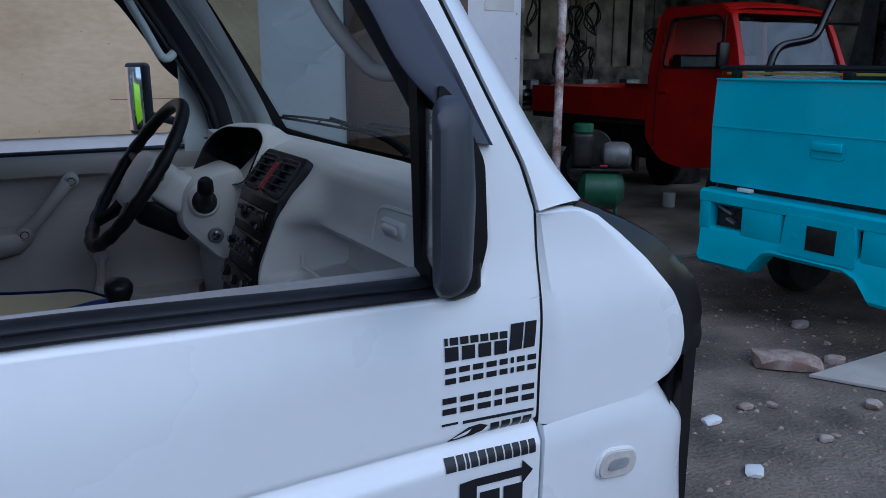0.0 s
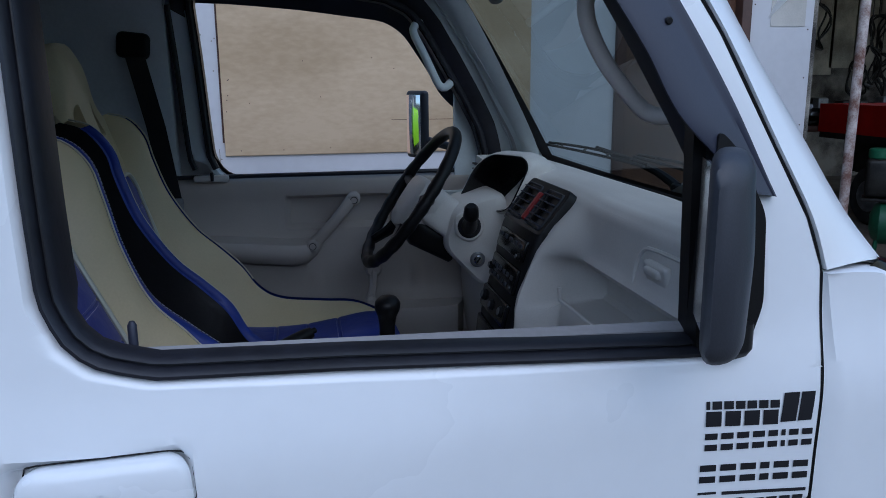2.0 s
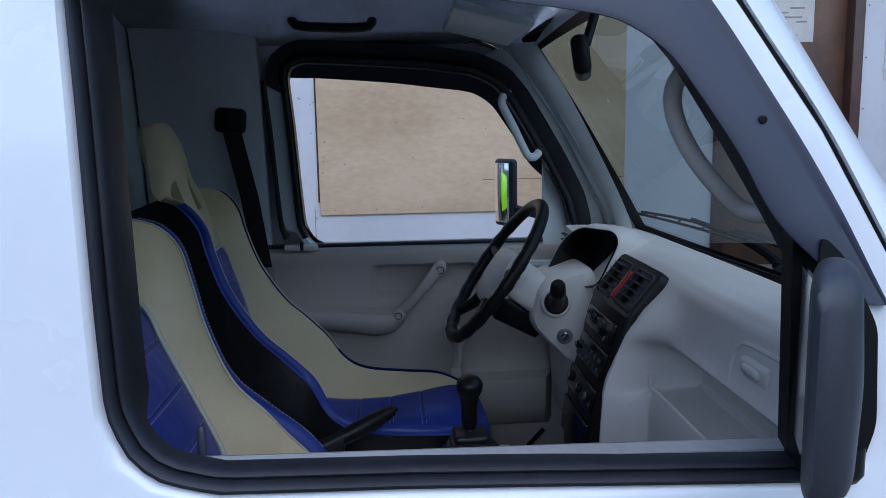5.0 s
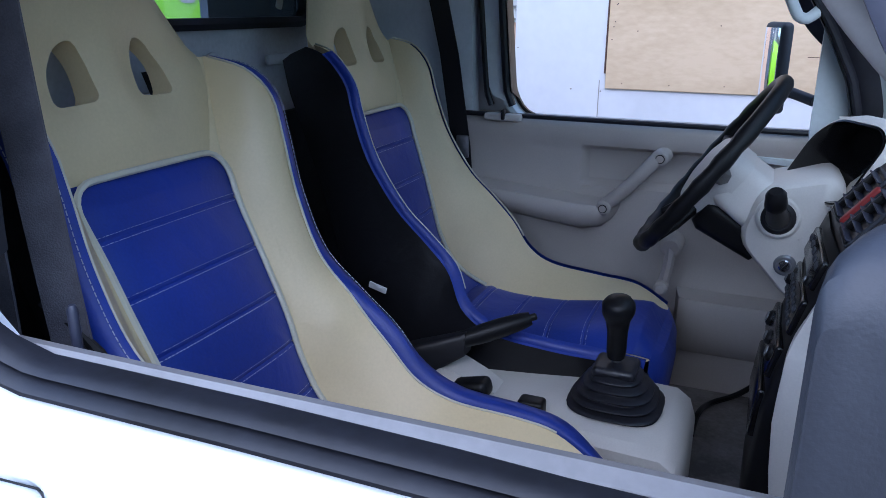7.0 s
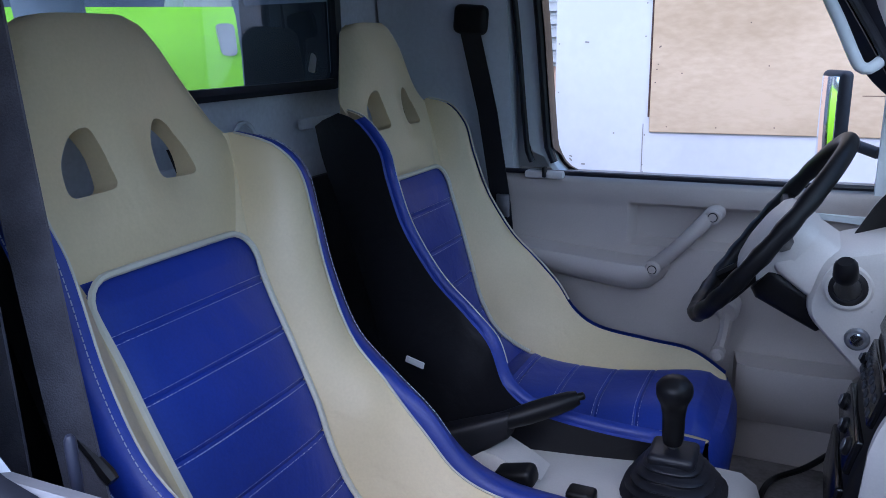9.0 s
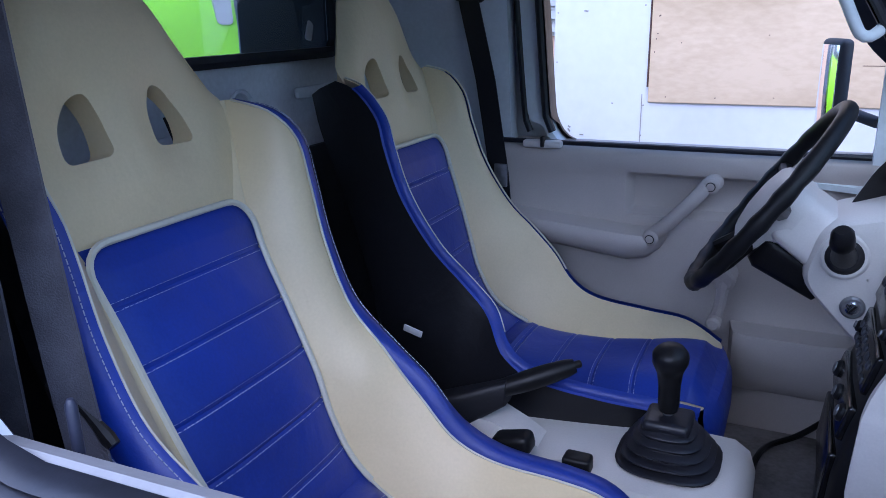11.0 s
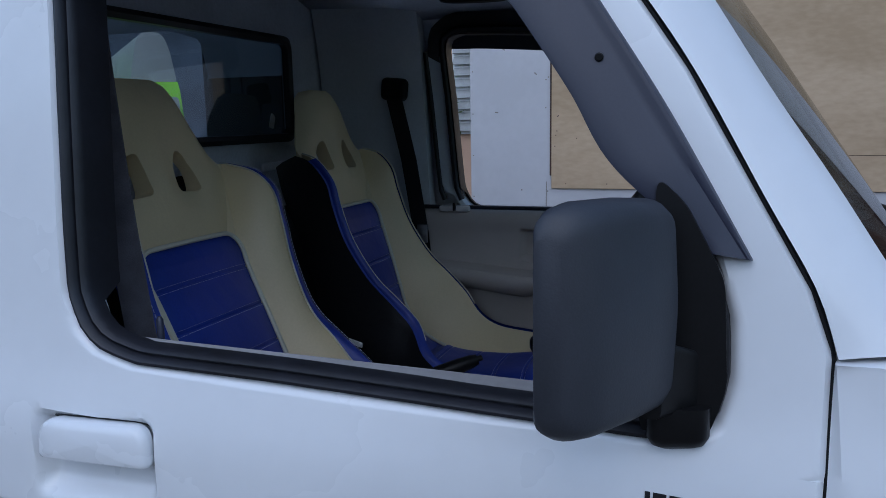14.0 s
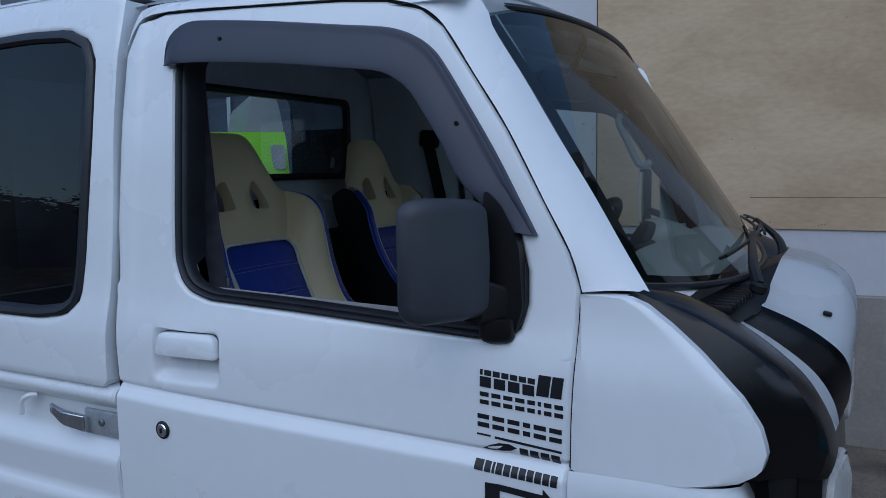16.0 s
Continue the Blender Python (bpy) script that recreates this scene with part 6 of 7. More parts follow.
for y0, y1 in ((1.10, 1.62), (1.60, 2.0)):
    pts = []
    for k in range(14):
        f = k / 13
        y = y0 + (y1 - y0) * f
        z = 1.215 + 0.02 * f
        pts.append((front_x(y, z) + 0.022, y, z))
    wb = part("wiper", tube(pts, 0.0035, 6), M_BLACKP, van, "black wiper blade")
    part("blade_frame", tube([(x + 0.010, y, z + 0.004 + 0.006 * math.sin(math.pi * k / 13)) for k, (x, y, z) in enumerate(pts)], 0.0035, 6), M_BLACKP, wb)
    for k in (2, 5, 8, 11):
        x, y, z = pts[k]
        part("blade_claw", tube([(x, y, z), (x + 0.010, y, z + 0.008)], 0.003, 6), M_BLACKP, wb)
    part("wiper_arm", tube(curve([(0.79, y0 - 0.05, 1.175), (0.77, y0 + 0.04, 1.205), (front_x((y0 + y1) / 2, 1.235) + 0.035, (y0 + y1) / 2, 1.24)], 12), [0.011 - 0.0055 * i / 11 for i in range(12)], 8), M_BLACKP, wb)
    part("pivot_cap", cyl((0.79, y0 - 0.05, 1.172), (0.3, 0, 1), 0.015, 0.02, 16, 0.005), M_BLACKP, wb)

# cables in the driver's footwell
part("cable", tube(curve([(0.26, 1.80, 0.60), (0.265, 1.86, 0.615), (0.285, 1.95, 0.60), (0.34, 2.0, 0.61), (0.40, 2.02, 0.66)], 30), 0.006, 8), M_BLACKP, van, "black cable on the cab floor")
part("seat_lever", tube(curve([(-0.292, 0.86, 1.131), (-0.261, 0.86, 1.112), (-0.227, 0.86, 1.081)], 10), [0.009, 0.008, 0.006, 0.005, 0.005, 0.005, 0.005, 0.006, 0.007, 0.006], 8), M_BLACKP, van, "black belt stalk beside the seat")

# ---- surroundings: ground and walls ----
M_GROUND = mat("dirty_asphalt", (0.225, 0.185, 0.145), 0.66, var=0.25, scale=2.6, fine=60, bump=0.9, dist=0.014, col2=(0.060, 0.050, 0.040))
M_SLAB = mat("shed_slab", (0.30, 0.26, 0.22), 0.55, var=0.2, scale=1.5, fine=50, bump=0.3, dist=0.004, col2=(0.07, 0.06, 0.05))
M_PLY = mat("plywood", (0.53, 0.39, 0.252), 0.65, var=0.1, scale=2.0, fine=40, bump=0.2, col2=(0.39, 0.275, 0.162), stretch=(0.6, 1.0, 1.5))
M_WALLW = mat("white_board", (0.54, 0.53, 0.55), 0.6, var=0.05, scale=2.0, fine=26, bump=0.1)
M_CONC = mat("grey_concrete", (0.30, 0.27, 0.24), 0.85, var=0.15, scale=3, fine=50, bump=0.4, dist=0.005)
M_PEACH = mat("peach_wall", (0.72, 0.47, 0.33), 0.8, var=0.05, scale=2, bump=0.2)
M_BROWN = mat("brown_door_paint", (0.13, 0.062, 0.036), 0.5, var=0.25, scale=5, bump=0.2)
M_DKBROWN = mat("dark_brown_frame", (0.075, 0.032, 0.022), 0.45, var=0.2, scale=8, bump=0.2)
M_TURQ = mat("turquoise_paint", (0.006, 0.52, 0.64), 0.30, var=0.06, scale=3, bump=0.03, coat=0.35)
M_REDP = mat("red_paint", (0.46, 0.008, 0.006), 0.36, var=0.15, scale=4, bump=0.03, spec=0.2)
M_LIME = mat("lime_paint", (0.36, 0.78, 0.01), 0.35, var=0.05, scale=3, bump=0.03)
M_DARKW = mat("dark_shed_wall", (0.36, 0.33, 0.28), 0.9, var=0.35, scale=3.5, bump=0.3, col2=(0.035, 0.03, 0.027))
M_SHEDP = mat("pale_shed_panel", (0.55, 0.50, 0.40), 0.85, var=0.25, scale=4, bump=0.2)
M_GREENP = mat("green_tank", (0.02, 0.13, 0.065), 0.4, var=0.2, scale=8)
M_RUST = mat("rusty_pole", (0.16, 0.075, 0.055), 0.7, var=0.3, scale=16, bump=0.3, col2=(0.55, 0.48, 0.45))
M_STONE = mat("rubble", (0.42, 0.36, 0.32), 0.9, var=0.2, scale=20, bump=0.5, col2=(0.25, 0.16, 0.13), rand=0.3)
M_SHEET = mat("pale_sheet", (0.52, 0.49, 0.45), 0.7, var=0.1, scale=5)
M_GREASE = mat("greasy_metal", (0.035, 0.033, 0.03), 0.4, metal=0.4, var=0.3, scale=12, bump=0.3)
M_GREYM = mat("grey_motor", (0.24, 0.24, 0.24), 0.45, metal=0.3, var=0.2, scale=14, bump=0.2)
M_YELLOW = mat("yellow_trim", (0.65, 0.40, 0.06), 0.5, var=0.1)
M_LOUVRE = mat("louvre_glass", (0.42, 0.43, 0.42), 0.25, var=0.1, scale=3)
M_LEAF = mat("leaf_green", (0.07, 0.10, 0.03), 0.55, var=0.3, scale=30, rand=0.5)
M_TILE = mat("roof_red", (0.22, 0.05, 0.04), 0.7, var=0.25, scale=3)
M_FAR = mat("far_house", (0.26, 0.25, 0.235), 0.9, var=0.3, scale=0.8, bump=0.2)

bm = bmesh.new()
bmesh.ops.create_grid(bm, x_segments=80, y_segments=80, size=80)
tagged(part("ground", bm, M_GROUND), "worn dark asphalt yard strewn with grit", "ground", kind="structure")

WY_ = 3.87


def wall(name, x0, x1, z0, z1, y=WY_, th=0.12, material=M_WALLW, label="white painted board wall"):
    return tagged(part(name, box(((x0 + x1) / 2, y + th / 2, (z0 + z1) / 2), (x1 - x0, th, z1 - z0), 0.003), material, smooth=False), label, "wall", kind="structure")


ply = wall("wall_plywood", -0.348, 1.155, 1.056, 3.4, WY_ - 0.012, 0.06, M_PLY, "bare plywood sheet with stains and nail heads")
ww = wall("wall_white", -0.77, 1.61, 0.74, 3.4, WY_, 0.10)
wall("wall_plinth", -0.77, 2.71, 0.0, 0.74, WY_ - 0.05, 0.2, M_CONC, "bare concrete plinth")
ws = wall("wall_side", 2.338, 2.71, 0.74, 3.4, WY_, 0.10)
wall("wall_lintel", 1.61, 2.338, 2.385, 3.4, WY_, 0.10)
wall("wall_peach", -1.75, -0.775, 0.0, 3.8, 4.35, 0.15, M_PEACH, "peach painted house wall")
# board joints, nail heads and scuffs
part("board_seam", tube([(-0.352, WY_ - 0.004, 1.12), (-0.350, WY_ - 0.004, 2.2), (-0.353, WY_ - 0.004, 3.3)], 0.005, 5), M_DKBROWN, ply)
part("board_seam", box((0.80, WY_ - 0.0115, 1.215), (0.7, 0.002, 0.003)), M_BROWN, ply)
part("board_seam", box((-0.375, WY_ - 0.001, 0.92), (0.003, 0.004, 0.34)), M_CONC, ww)
random.seed(4)
for i in range(21):
    x, z = [(-0.335 + 0.022 * random.random(), 1.1 + 1.6 * random.random()), (-0.3 + 1.4 * random.random(), 1.075 + 0.02 * random.random()), (-0.3 + 1.4 * random.random(), 1.1 + 1.2 * random.random())][i % 3]
    part("nail_head", cyl((x, WY_ - 0.013, z), (0, 1, 0), 0.0028, 0.003, 6), M_DKBROWN, ply)
for i in range(30):
    x, z = [(-0.755, 0.8 + 0.07 * i), (-0.385 + 0.02 * random.random(), 0.8 + 1.2 * random.random()), (-0.7 + 0.3 * random.random(), 0.9 + 1.1 * random.random())][i % 3]
    part("nail_head", box((x, WY_ - 0.001, z), (0.006 + 0.012 * random.random() * (i % 3 == 2), 0.003, 0.006), 0.0, rot=rotm(0, 60 * random.random(), 0)), M_CONC, ww)
for i in range(12):
    part("nail_head", cyl((2.365 if i % 2 else 2.68, WY_ - 0.001, 0.9 + 0.125 * i), (0, 1, 0), 0.004, 0.003, 6), M_DKBROWN, ws)
part("paper_sheet", box((2.56, WY_ - 0.002, 1.80), (0.20, 0.002, 0.27), 0), M_SHEET, ws)
bm = bmesh.new()
bm.faces.new([bm.verts.new(p) for p in ((2.44, WY_ - 0.004, 1.70), (2.60, WY_ - 0.03, 1.86), (2.54, WY_ - 0.006, 1.91))])
bmesh.ops.solidify(bm, geom=bm.faces[:], thickness=0.002)
part("paper_curl", bm, M_WHITEP, ws)
d1 = tagged(part("door_1", box((1.975, WY_ + 0.06, 1.55), (0.62, 0.03, 1.62), 0.004), M_BROWN), "brown painted wooden door with a taped paper notice", "door", kind="structure")
for c, s_ in (((1.63, WY_ + 0.035, 1.55), (0.055, 0.12, 1.62)), ((2.31, WY_ + 0.035, 1.55), (0.055, 0.12, 1.62)), ((1.975, WY_ + 0.035, 2.365), (0.735, 0.12, 0.05))):
    part("door_frame", box(c, s_, 0.006), M_DKBROWN, d1)
part("paper_notice", box((2.005, WY_ + 0.043, 1.965), (0.215, 0.002, 0.215)), M_SHEET, d1, "crumpled paper notice under tape")
random.seed(9)
for i in range(7):
    part("print_bar", box((1.94 + 0.12 * random.random(), WY_ + 0.0415, 1.89 + 0.022 * i), (0.05 + 0.06 * random.random(), 0.002, 0.007)), M_CONC, d1)
part("paper_scrap", box((2.145, WY_ + 0.043, 2.21), (0.05, 0.003, 0.05), 0.0, rot=rotm(0, 20, 0)), M_SHEET, d1)
# window with louvres in the peach wall
win = tagged(part("window_1", box((-0.90, 4.335, 1.68), (0.24, 0.03, 0.72), 0.004), M_WHITEP), "narrow louvre window with yellow frame top", "window", kind="structure")
for k in range(11):
    part("slat", box((-0.90, 4.312, 1.36 + 0.062 * k), (0.22, 0.008, 0.05), 0.002, rot=rotm(-25, 0, 0)), M_LOUVRE if k < 8 else M_YELLOW, win)
# a twig by the peach wall
twig = thing("twig", (-1.02, 4.25, 1.2), "thin leafy twig against the peach wall", "plant")
part("stem", tube(curve([(-1.10, 4.3, 1.1), (-1.06, 4.27, 1.3), (-1.02, 4.25, 1.45), (-1.0, 4.24, 1.55)], 10), 0.004, 5), M_DKBROWN, twig)
random.seed(2)
bm = bmesh.new()
for i in range(40):
    p = Vector((-1.05 + 0.09 * random.uniform(-1, 1), 4.25 + 0.05 * random.uniform(-1, 1), 1.22 + 0.3 * random.random()))
    a = Vector((random.uniform(-1, 1), random.uniform(-1, 1), random.uniform(-0.6, 0.6))).normalized()
    b = a.orthogonal().normalized()
    bm.faces.new([bm.verts.new(p + q) for q in (a * 0.0, a * 0.02 + b * 0.009, a * 0.045, a * 0.02 - b * 0.009)])
part("foliage", bm, M_LEAF, twig)

# house fronts behind the camera close the yard
tagged(part("wall_opposite", box((-2.0, -9.0, 1.6), (30.0, 0.3, 3.2), 0), M_FAR, smooth=False), "plain dark house row across the yard", "wall", kind="structure")
tagged(part("roof_opposite", box((-2.0, -8.7, 3.3), (30.0, 1.2, 0.22), 0, rot=rotm(14, 0, 0)), M_TILE, smooth=False), "dull red roof edge of the house row", "roof", kind="structure")
tagged(part("wall_yard_end", box((-11.0, 1.0, 1.5), (0.3, 20.0, 3.0), 0), M_FAR, smooth=False), "plain wall at the yard's end", "wall", kind="structure")

# ---- workshop shed ----
tagged(part("floor_shed", box((6.2, 7.2, 0.01), (7.0, 6.6, 0.02), 0), M_SLAB, smooth=False), "oil-stained concrete workshop floor", "floor", kind="structure")
tagged(part("wall_shed_back", box((6.5, 10.0, 2.0), (8.0, 0.2, 4.0)), M_DARKW, smooth=False), "dark soot-stained workshop back wall", "wall", kind="structure")
tagged(part("wall_shed_side", box((2.75, 7.0, 2.0), (0.08, 6.1, 4.0)), M_DARKW, smooth=False), "dark workshop side wall", "wall", kind="structure")
tagged(part("wall_shed_far", box((10.3, 7.05, 2.0), (0.2, 6.1, 4.0)), M_DARKW, smooth=False), "dark workshop end wall", "wall", kind="structure")
tagged(part("roof_shed", box((6.5, 6.6, 3.3), (8.2, 6.8, 0.08)), M_DARKW, smooth=False), "sheet metal workshop roof", "roof", kind="structure")
# steel post
tagged(part("post", tube(curve([(3.05, 3.94, 0), (3.052, 3.935, 1.0), (3.06, 3.93, 1.9), (3.07, 3.93, 3.26)], 24), 0.027, 12), M_RUST), "thin rusty post with flaking pale paint", "post", kind="structure")


def frame_at(ox, oy, yaw):
    m = Matrix.Translation((ox, oy, 0)) @ Matrix.Rotation(radians(yaw), 4, "Z")
    return lambda x, y, z: m @ Vector((x, y, z))


def xbox(f, c, s, bevel, yaw, seg=2):
    return box(f(*c), s, bevel, seg, rotm(0, 0, yaw))


# ---- turquoise pickup, seen from behind ----
TX, TYC = 3.47, 2.36
tq = thing("pickup", (4.8, TYC, 0), "matt turquoise pickup with stripped bumper, seen from behind", "pickup")


def tpoly(pts, d0, d1, x):
    return loft([[(x + d0, y, z) for y, z in pts], [(x + d1, y, z) for y, z in pts]])


gp = rounded([(TYC + 0.70, 0.72), (TYC + 0.715, 1.03), (TYC + 0.705, 1.285), (TYC - 0.705, 1.285), (TYC - 0.715, 1.03), (TYC - 0.70, 0.72)], 0.015, 3)
gate = part("tailgate", tpoly(gp, 0.06, 0.0, TX), M_TURQ, tq, "turquoise tailgate with recessed handle")
part("crease", box((TX - 0.002, TYC, 1.03), (0.008, 1.42, 0.006), 0.002), M_TURQ, gate)
part("gate_top", box((TX + 0.02, TYC, 1.287), (0.07, 1.40, 0.012), 0.005), M_TURQ, gate)
hb = rounded([(2.268, 0.915), (2.268, 1.002), (2.448, 1.002), (2.448, 0.915)], 0.018, 4)
part("handle_cup", loft([[(TX - 0.004, y, z) for y, z in hb], [(TX - 0.006, 2.358 + (y - 2.358) * 0.97, 0.958 + (z - 0.958) * 0.94) for y, z in hb], [(TX + 0.02, 2.358 + (y - 2.358) * 0.88, 0.958 + (z - 0.958) * 0.8) for y, z in hb]]), M_TURQ, gate)
part("handle", box((TX - 0.012, 2.358, 0.975), (0.022, 0.165, 0.045), 0.008, 3), M_TURQ, gate)
# bumper with cut-outs: upper bar, pillars, lower bar
bx = TX - 0.07
bump = part("rear_bumper", loft([[(bx + d, TYC + y, z) for y in (yy,) for d, z in ((0.10, 0.60), (0.10, 0.692), (0.012, 0.688), (-0.004, 0.674), (-0.004, 0.625), (0.02, 0.61))] for yy in (-0.70, -0.66, 0.66, 0.68, 0.70)]), M_TURQ, tq, "turquoise rear bumper without lamps")
part("bumper_skirt", loft([[(bx + 0.10, TYC + y, zl), (bx + 0.10, TYC + y, 0.49), (bx + 0.012, TYC + y, 0.485), (bx - 0.004, TYC + y, 0.46), (bx - 0.006, TYC + y, (zl + 0.46) / 2), (bx - 0.02, TYC + y, zl + 0.02), (bx + 0.0, TYC + y, zl)] for y, zl in ((-0.68, 0.28), (-0.34, 0.28), (-0.27, 0.37), (-0.2, 0.40), (0.2, 0.40), (0.25, 0.385), (0.34, 0.275), (0.66, 0.27), (0.68, 0.29))]), M_TURQ, bump)
for y0, y1 in ((-0.70, -0.62), (0.62, 0.70), (-0.41, -0.27), (0.16, 0.41)):
    part("bumper_post", box((bx + 0.045, TYC + (y0 + y1) / 2, 0.55), (0.09, y1 - y0, 0.17), 0.008), M_TURQ, bump)
part("plate_panel", loft([[(bx + d, y, z) for y, z in rounded([(2.51, 0.435), (2.49, 0.635), (2.12, 0.635), (2.10, 0.435)], 0.02)] for d in (0.03, -0.012, -0.014)]), M_TURQ, bump)
part("plate_hole", box((bx - 0.012, 2.287, 0.536), (0.012, 0.158, 0.122), 0.002), M_GREASE, bump)
part("plate_tab", box((bx - 0.013, 2.43, 0.53), (0.006, 0.035, 0.035), 0.003), M_TURQ, bump)
part("lamp_bay", box((bx + 0.06, 2.87, 0.55), (0.02, 0.2, 0.13), 0.0), M_GREASE, bump)
for y, z, w in ((2.90, 0.585, 0.10), (2.86, 0.53, 0.06)):
    part("bracket", box((bx + 0.035, y, z), (0.03, w, 0.014), 0.003, rot=rotm(20, 0, 0)), M_STEEL, bump)
part("bed_wall", box((TX + 0.57, TYC + 0.70, 1.0), (1.04, 0.03, 0.56), 0.01), M_TURQ, tq)
part("bed_wall", box((TX + 0.57, TYC - 0.70, 1.0), (1.04, 0.03, 0.56), 0.01), M_TURQ, tq)
part("bed_deck", box((TX + 0.57, TYC, 0.78), (1.04, 1.37, 0.04), 0.005), M_GREASE, tq)
part("under_frame", box((TX + 1.2, TYC, 0.52), (2.2, 0.9, 0.16), 0.02), M_GREASE, tq)
part("gap_beam", box((TX + 0.045, TYC, 0.70), (0.03, 1.34, 0.05), 0.004), M_GREASE, tq)
part("gap_lamp", box((TX - 0.02, 2.80, 0.705), (0.03, 0.09, 0.02), 0.004), M_WHITEP, tq)
for y in (TYC + 0.69, TYC - 0.69):
    part("bed_rail", tube([(TX + 0.02, y, 1.345), (TX + 1.08, y, 1.345)], 0.016, 8), M_BLACKP, tq)
part("bed_rail", tube([(TX + 0.02, TYC + 0.70, 1.345), (TX + 0.02, TYC - 0.70, 1.345)], 0.014, 8), M_BLACKP, tq)
part("rail_stripe", box((TX + 0.05, TYC, 1.318), (0.02, 1.36, 0.012), 0.003), M_YELLOW, tq)
for y in (TYC + 0.6, TYC - 0.05, TYC - 0.6):
    part("rail_foot", box((TX + 0.03, y, 1.315), (0.04, 0.05, 0.05), 0.008), M_BLACKP, tq)
for s in (1, -1):
    yy = TYC + s * 0.62
    part("roll_bar", tube(curve([(TX + 0.31, yy, 1.30), (TX + 0.33, yy, 1.40), (TX + 0.40, yy, 1.465), (TX + 0.62, yy, 1.50), (TX + 0.70, yy, 1.54), (TX + 0.78, yy, 1.68), (TX + 0.86, yy - s * 0.03, 1.84), (TX + 0.90, yy - s * 0.10, 1.90)], 30), 0.022, 10), M_GLOSSB, tq, "glossy black tube roll bar")
    part("bar_brace", tube([(TX + 0.74, yy, 1.60), (TX + 1.06, yy, 1.60)], 0.014, 8), M_BLACKP, tq)
part("roll_bar", tube([(TX + 0.90, TYC + 0.52, 1.90), (TX + 0.90, TYC - 0.52, 1.90)], 0.022, 10), M_GLOSSB, tq, "glossy black tube roll bar")
cabq = part("cab", loft([[(x, TYC + y, z) for y, z in rounded([(-0.68, 0.6), (-0.70, 1.2), (-0.60, 1.82), (0.60, 1.82), (0.70, 1.2), (0.68, 0.6)], 0.06)] for x in (TX + 1.10, TX + 2.4, TX + 2.6)]), M_GREASE, tq, "dark unpainted cab")
part("cab_window", box((TX + 1.085, TYC, 1.52), (0.012, 1.02, 0.40), 0.0), M_DARKGL, cabq)
for x in (TX + 0.75, TX + 2.6):
    for s in (1, -1):
        tw = part("wheel", cyl((x, TYC + s * 0.60, 0.27), (0, 1, 0), 0.27, 0.16, 32, 0.03), M_TYRE, tq)
        part("rim", cyl((x, TYC + s * 0.675, 0.27), (0, 1, 0), 0.15, 0.02, 24, 0.005), M_STEEL, tw)

# ---- red kei truck in the shed ----
RYAW = -90
rf = frame_at(5.26, 5.06, RYAW)
red = thing("kei_truck", rf(0, 0.7, 0), "glossy red kei truck with open load bed", "truck")


def rloft(outline, y0, y1):
    return loft([[rf(x, y0, z) for x, z in outline], [rf(x, y1, z) for x, z in outline]])


FRONT = [(1.86, 0.30), (1.78, 0.45), (1.60, 0.53), (1.30, 0.64), (1.18, 0.69), (0.90, 0.72), (0.55, 0.70)]
CABO = [(-0.40, 0.72), (-0.40, 1.20), (-0.37, 1.78), (-0.30, 1.86)] + [(x, z) for z, x in FRONT] + [(0.42, 0.50), (0.1, 0.46), (-0.18, 0.50), (-0.36, 0.66)]
WINO = rounded([(-0.215, 1.345), (-0.205, 1.745), (0.30, 1.755), (0.365, 1.70), (0.42, 1.345)], 0.03, 4)


def lean(z):
    return 0.09 * smooth(1.2, 1.9, z)


def front_at(z):
    return float(np.interp(-z, [-q[0] for q in FRONT], [q[1] for q in FRONT]))


bm = bmesh.new()
pr = matched([(p.x, p.y) for p in rounded(CABO, 0.05, 4)], WINO, 120)
for side_ in (0, 1):
    add_grid(bm, [[rf(p.lerp(q, f).x, (lean(p.lerp(q, f).y) + (0.05 if k in (0, 7) else 0)) * (1 - 2 * side_) + 1.40 * side_, p.lerp(q, f).y) for p, q in pr] for k, f in enumerate((0, 0, 0.2, 0.4, 0.6, 0.8, 1, 1))], close_u=True)
shield_o = rounded([(0.0, 0.55), (0.0, 1.2), (0.07, 1.84), (1.33, 1.84), (1.40, 1.2), (1.40, 0.55)], 0.05, 5)
shield_i = rounded([(0.07, 1.24), (0.125, 1.775), (1.275, 1.775), (1.33, 1.24)], 0.05, 5)
prf = matched(shield_o, shield_i, 96)
add_grid(bm, [[rf(front_at(p.lerp(q, f).y) + dx, p.lerp(q, f).x, p.lerp(q, f).y) for p, q in prf] for f, dx in ((0, -0.04), (0, -0.012), (0.04, 0.0), (0.3, 0.004), (0.6, 0.004), (0.95, 0.0), (1, -0.02))], close_u=True)
add_grid(bm, [[rf(x, 0.085 + 1.23 * k / 12, z + 0.03 * (1 - abs(k / 6 - 1) ** 2.5)) for k in range(13)] for x, z in ((-0.36, 1.80), (-0.30, 1.855), (0.0, 1.862), (0.28, 1.858), (0.37, 1.835), (0.42, 1.80))])
add_grid(bm, [[rf(-0.39 + 0.03 * (z > 1.7), y, z) for z in (0.7, 1.2, 1.78)] for y in (0.05, 0.7, 1.35)])
cabr = part("cab", bm, M_REDP, red, "red cab with empty door window")
pr2 = matched([(p.x, p.y) for p in inset(WINO, -0.02)], WINO, 60)
bm = bmesh.new()
add_grid(bm, [[rf(p.lerp(q, f).x, d + 0.09 * smooth(1.2, 1.9, p.y), p.lerp(q, f).y) for p, q in pr2] for f, d in ((0, 0.03), (0, -0.004), (1, -0.004), (1, 0.02))], close_u=True)
part("window_seal", bm, M_GREASE, cabr)
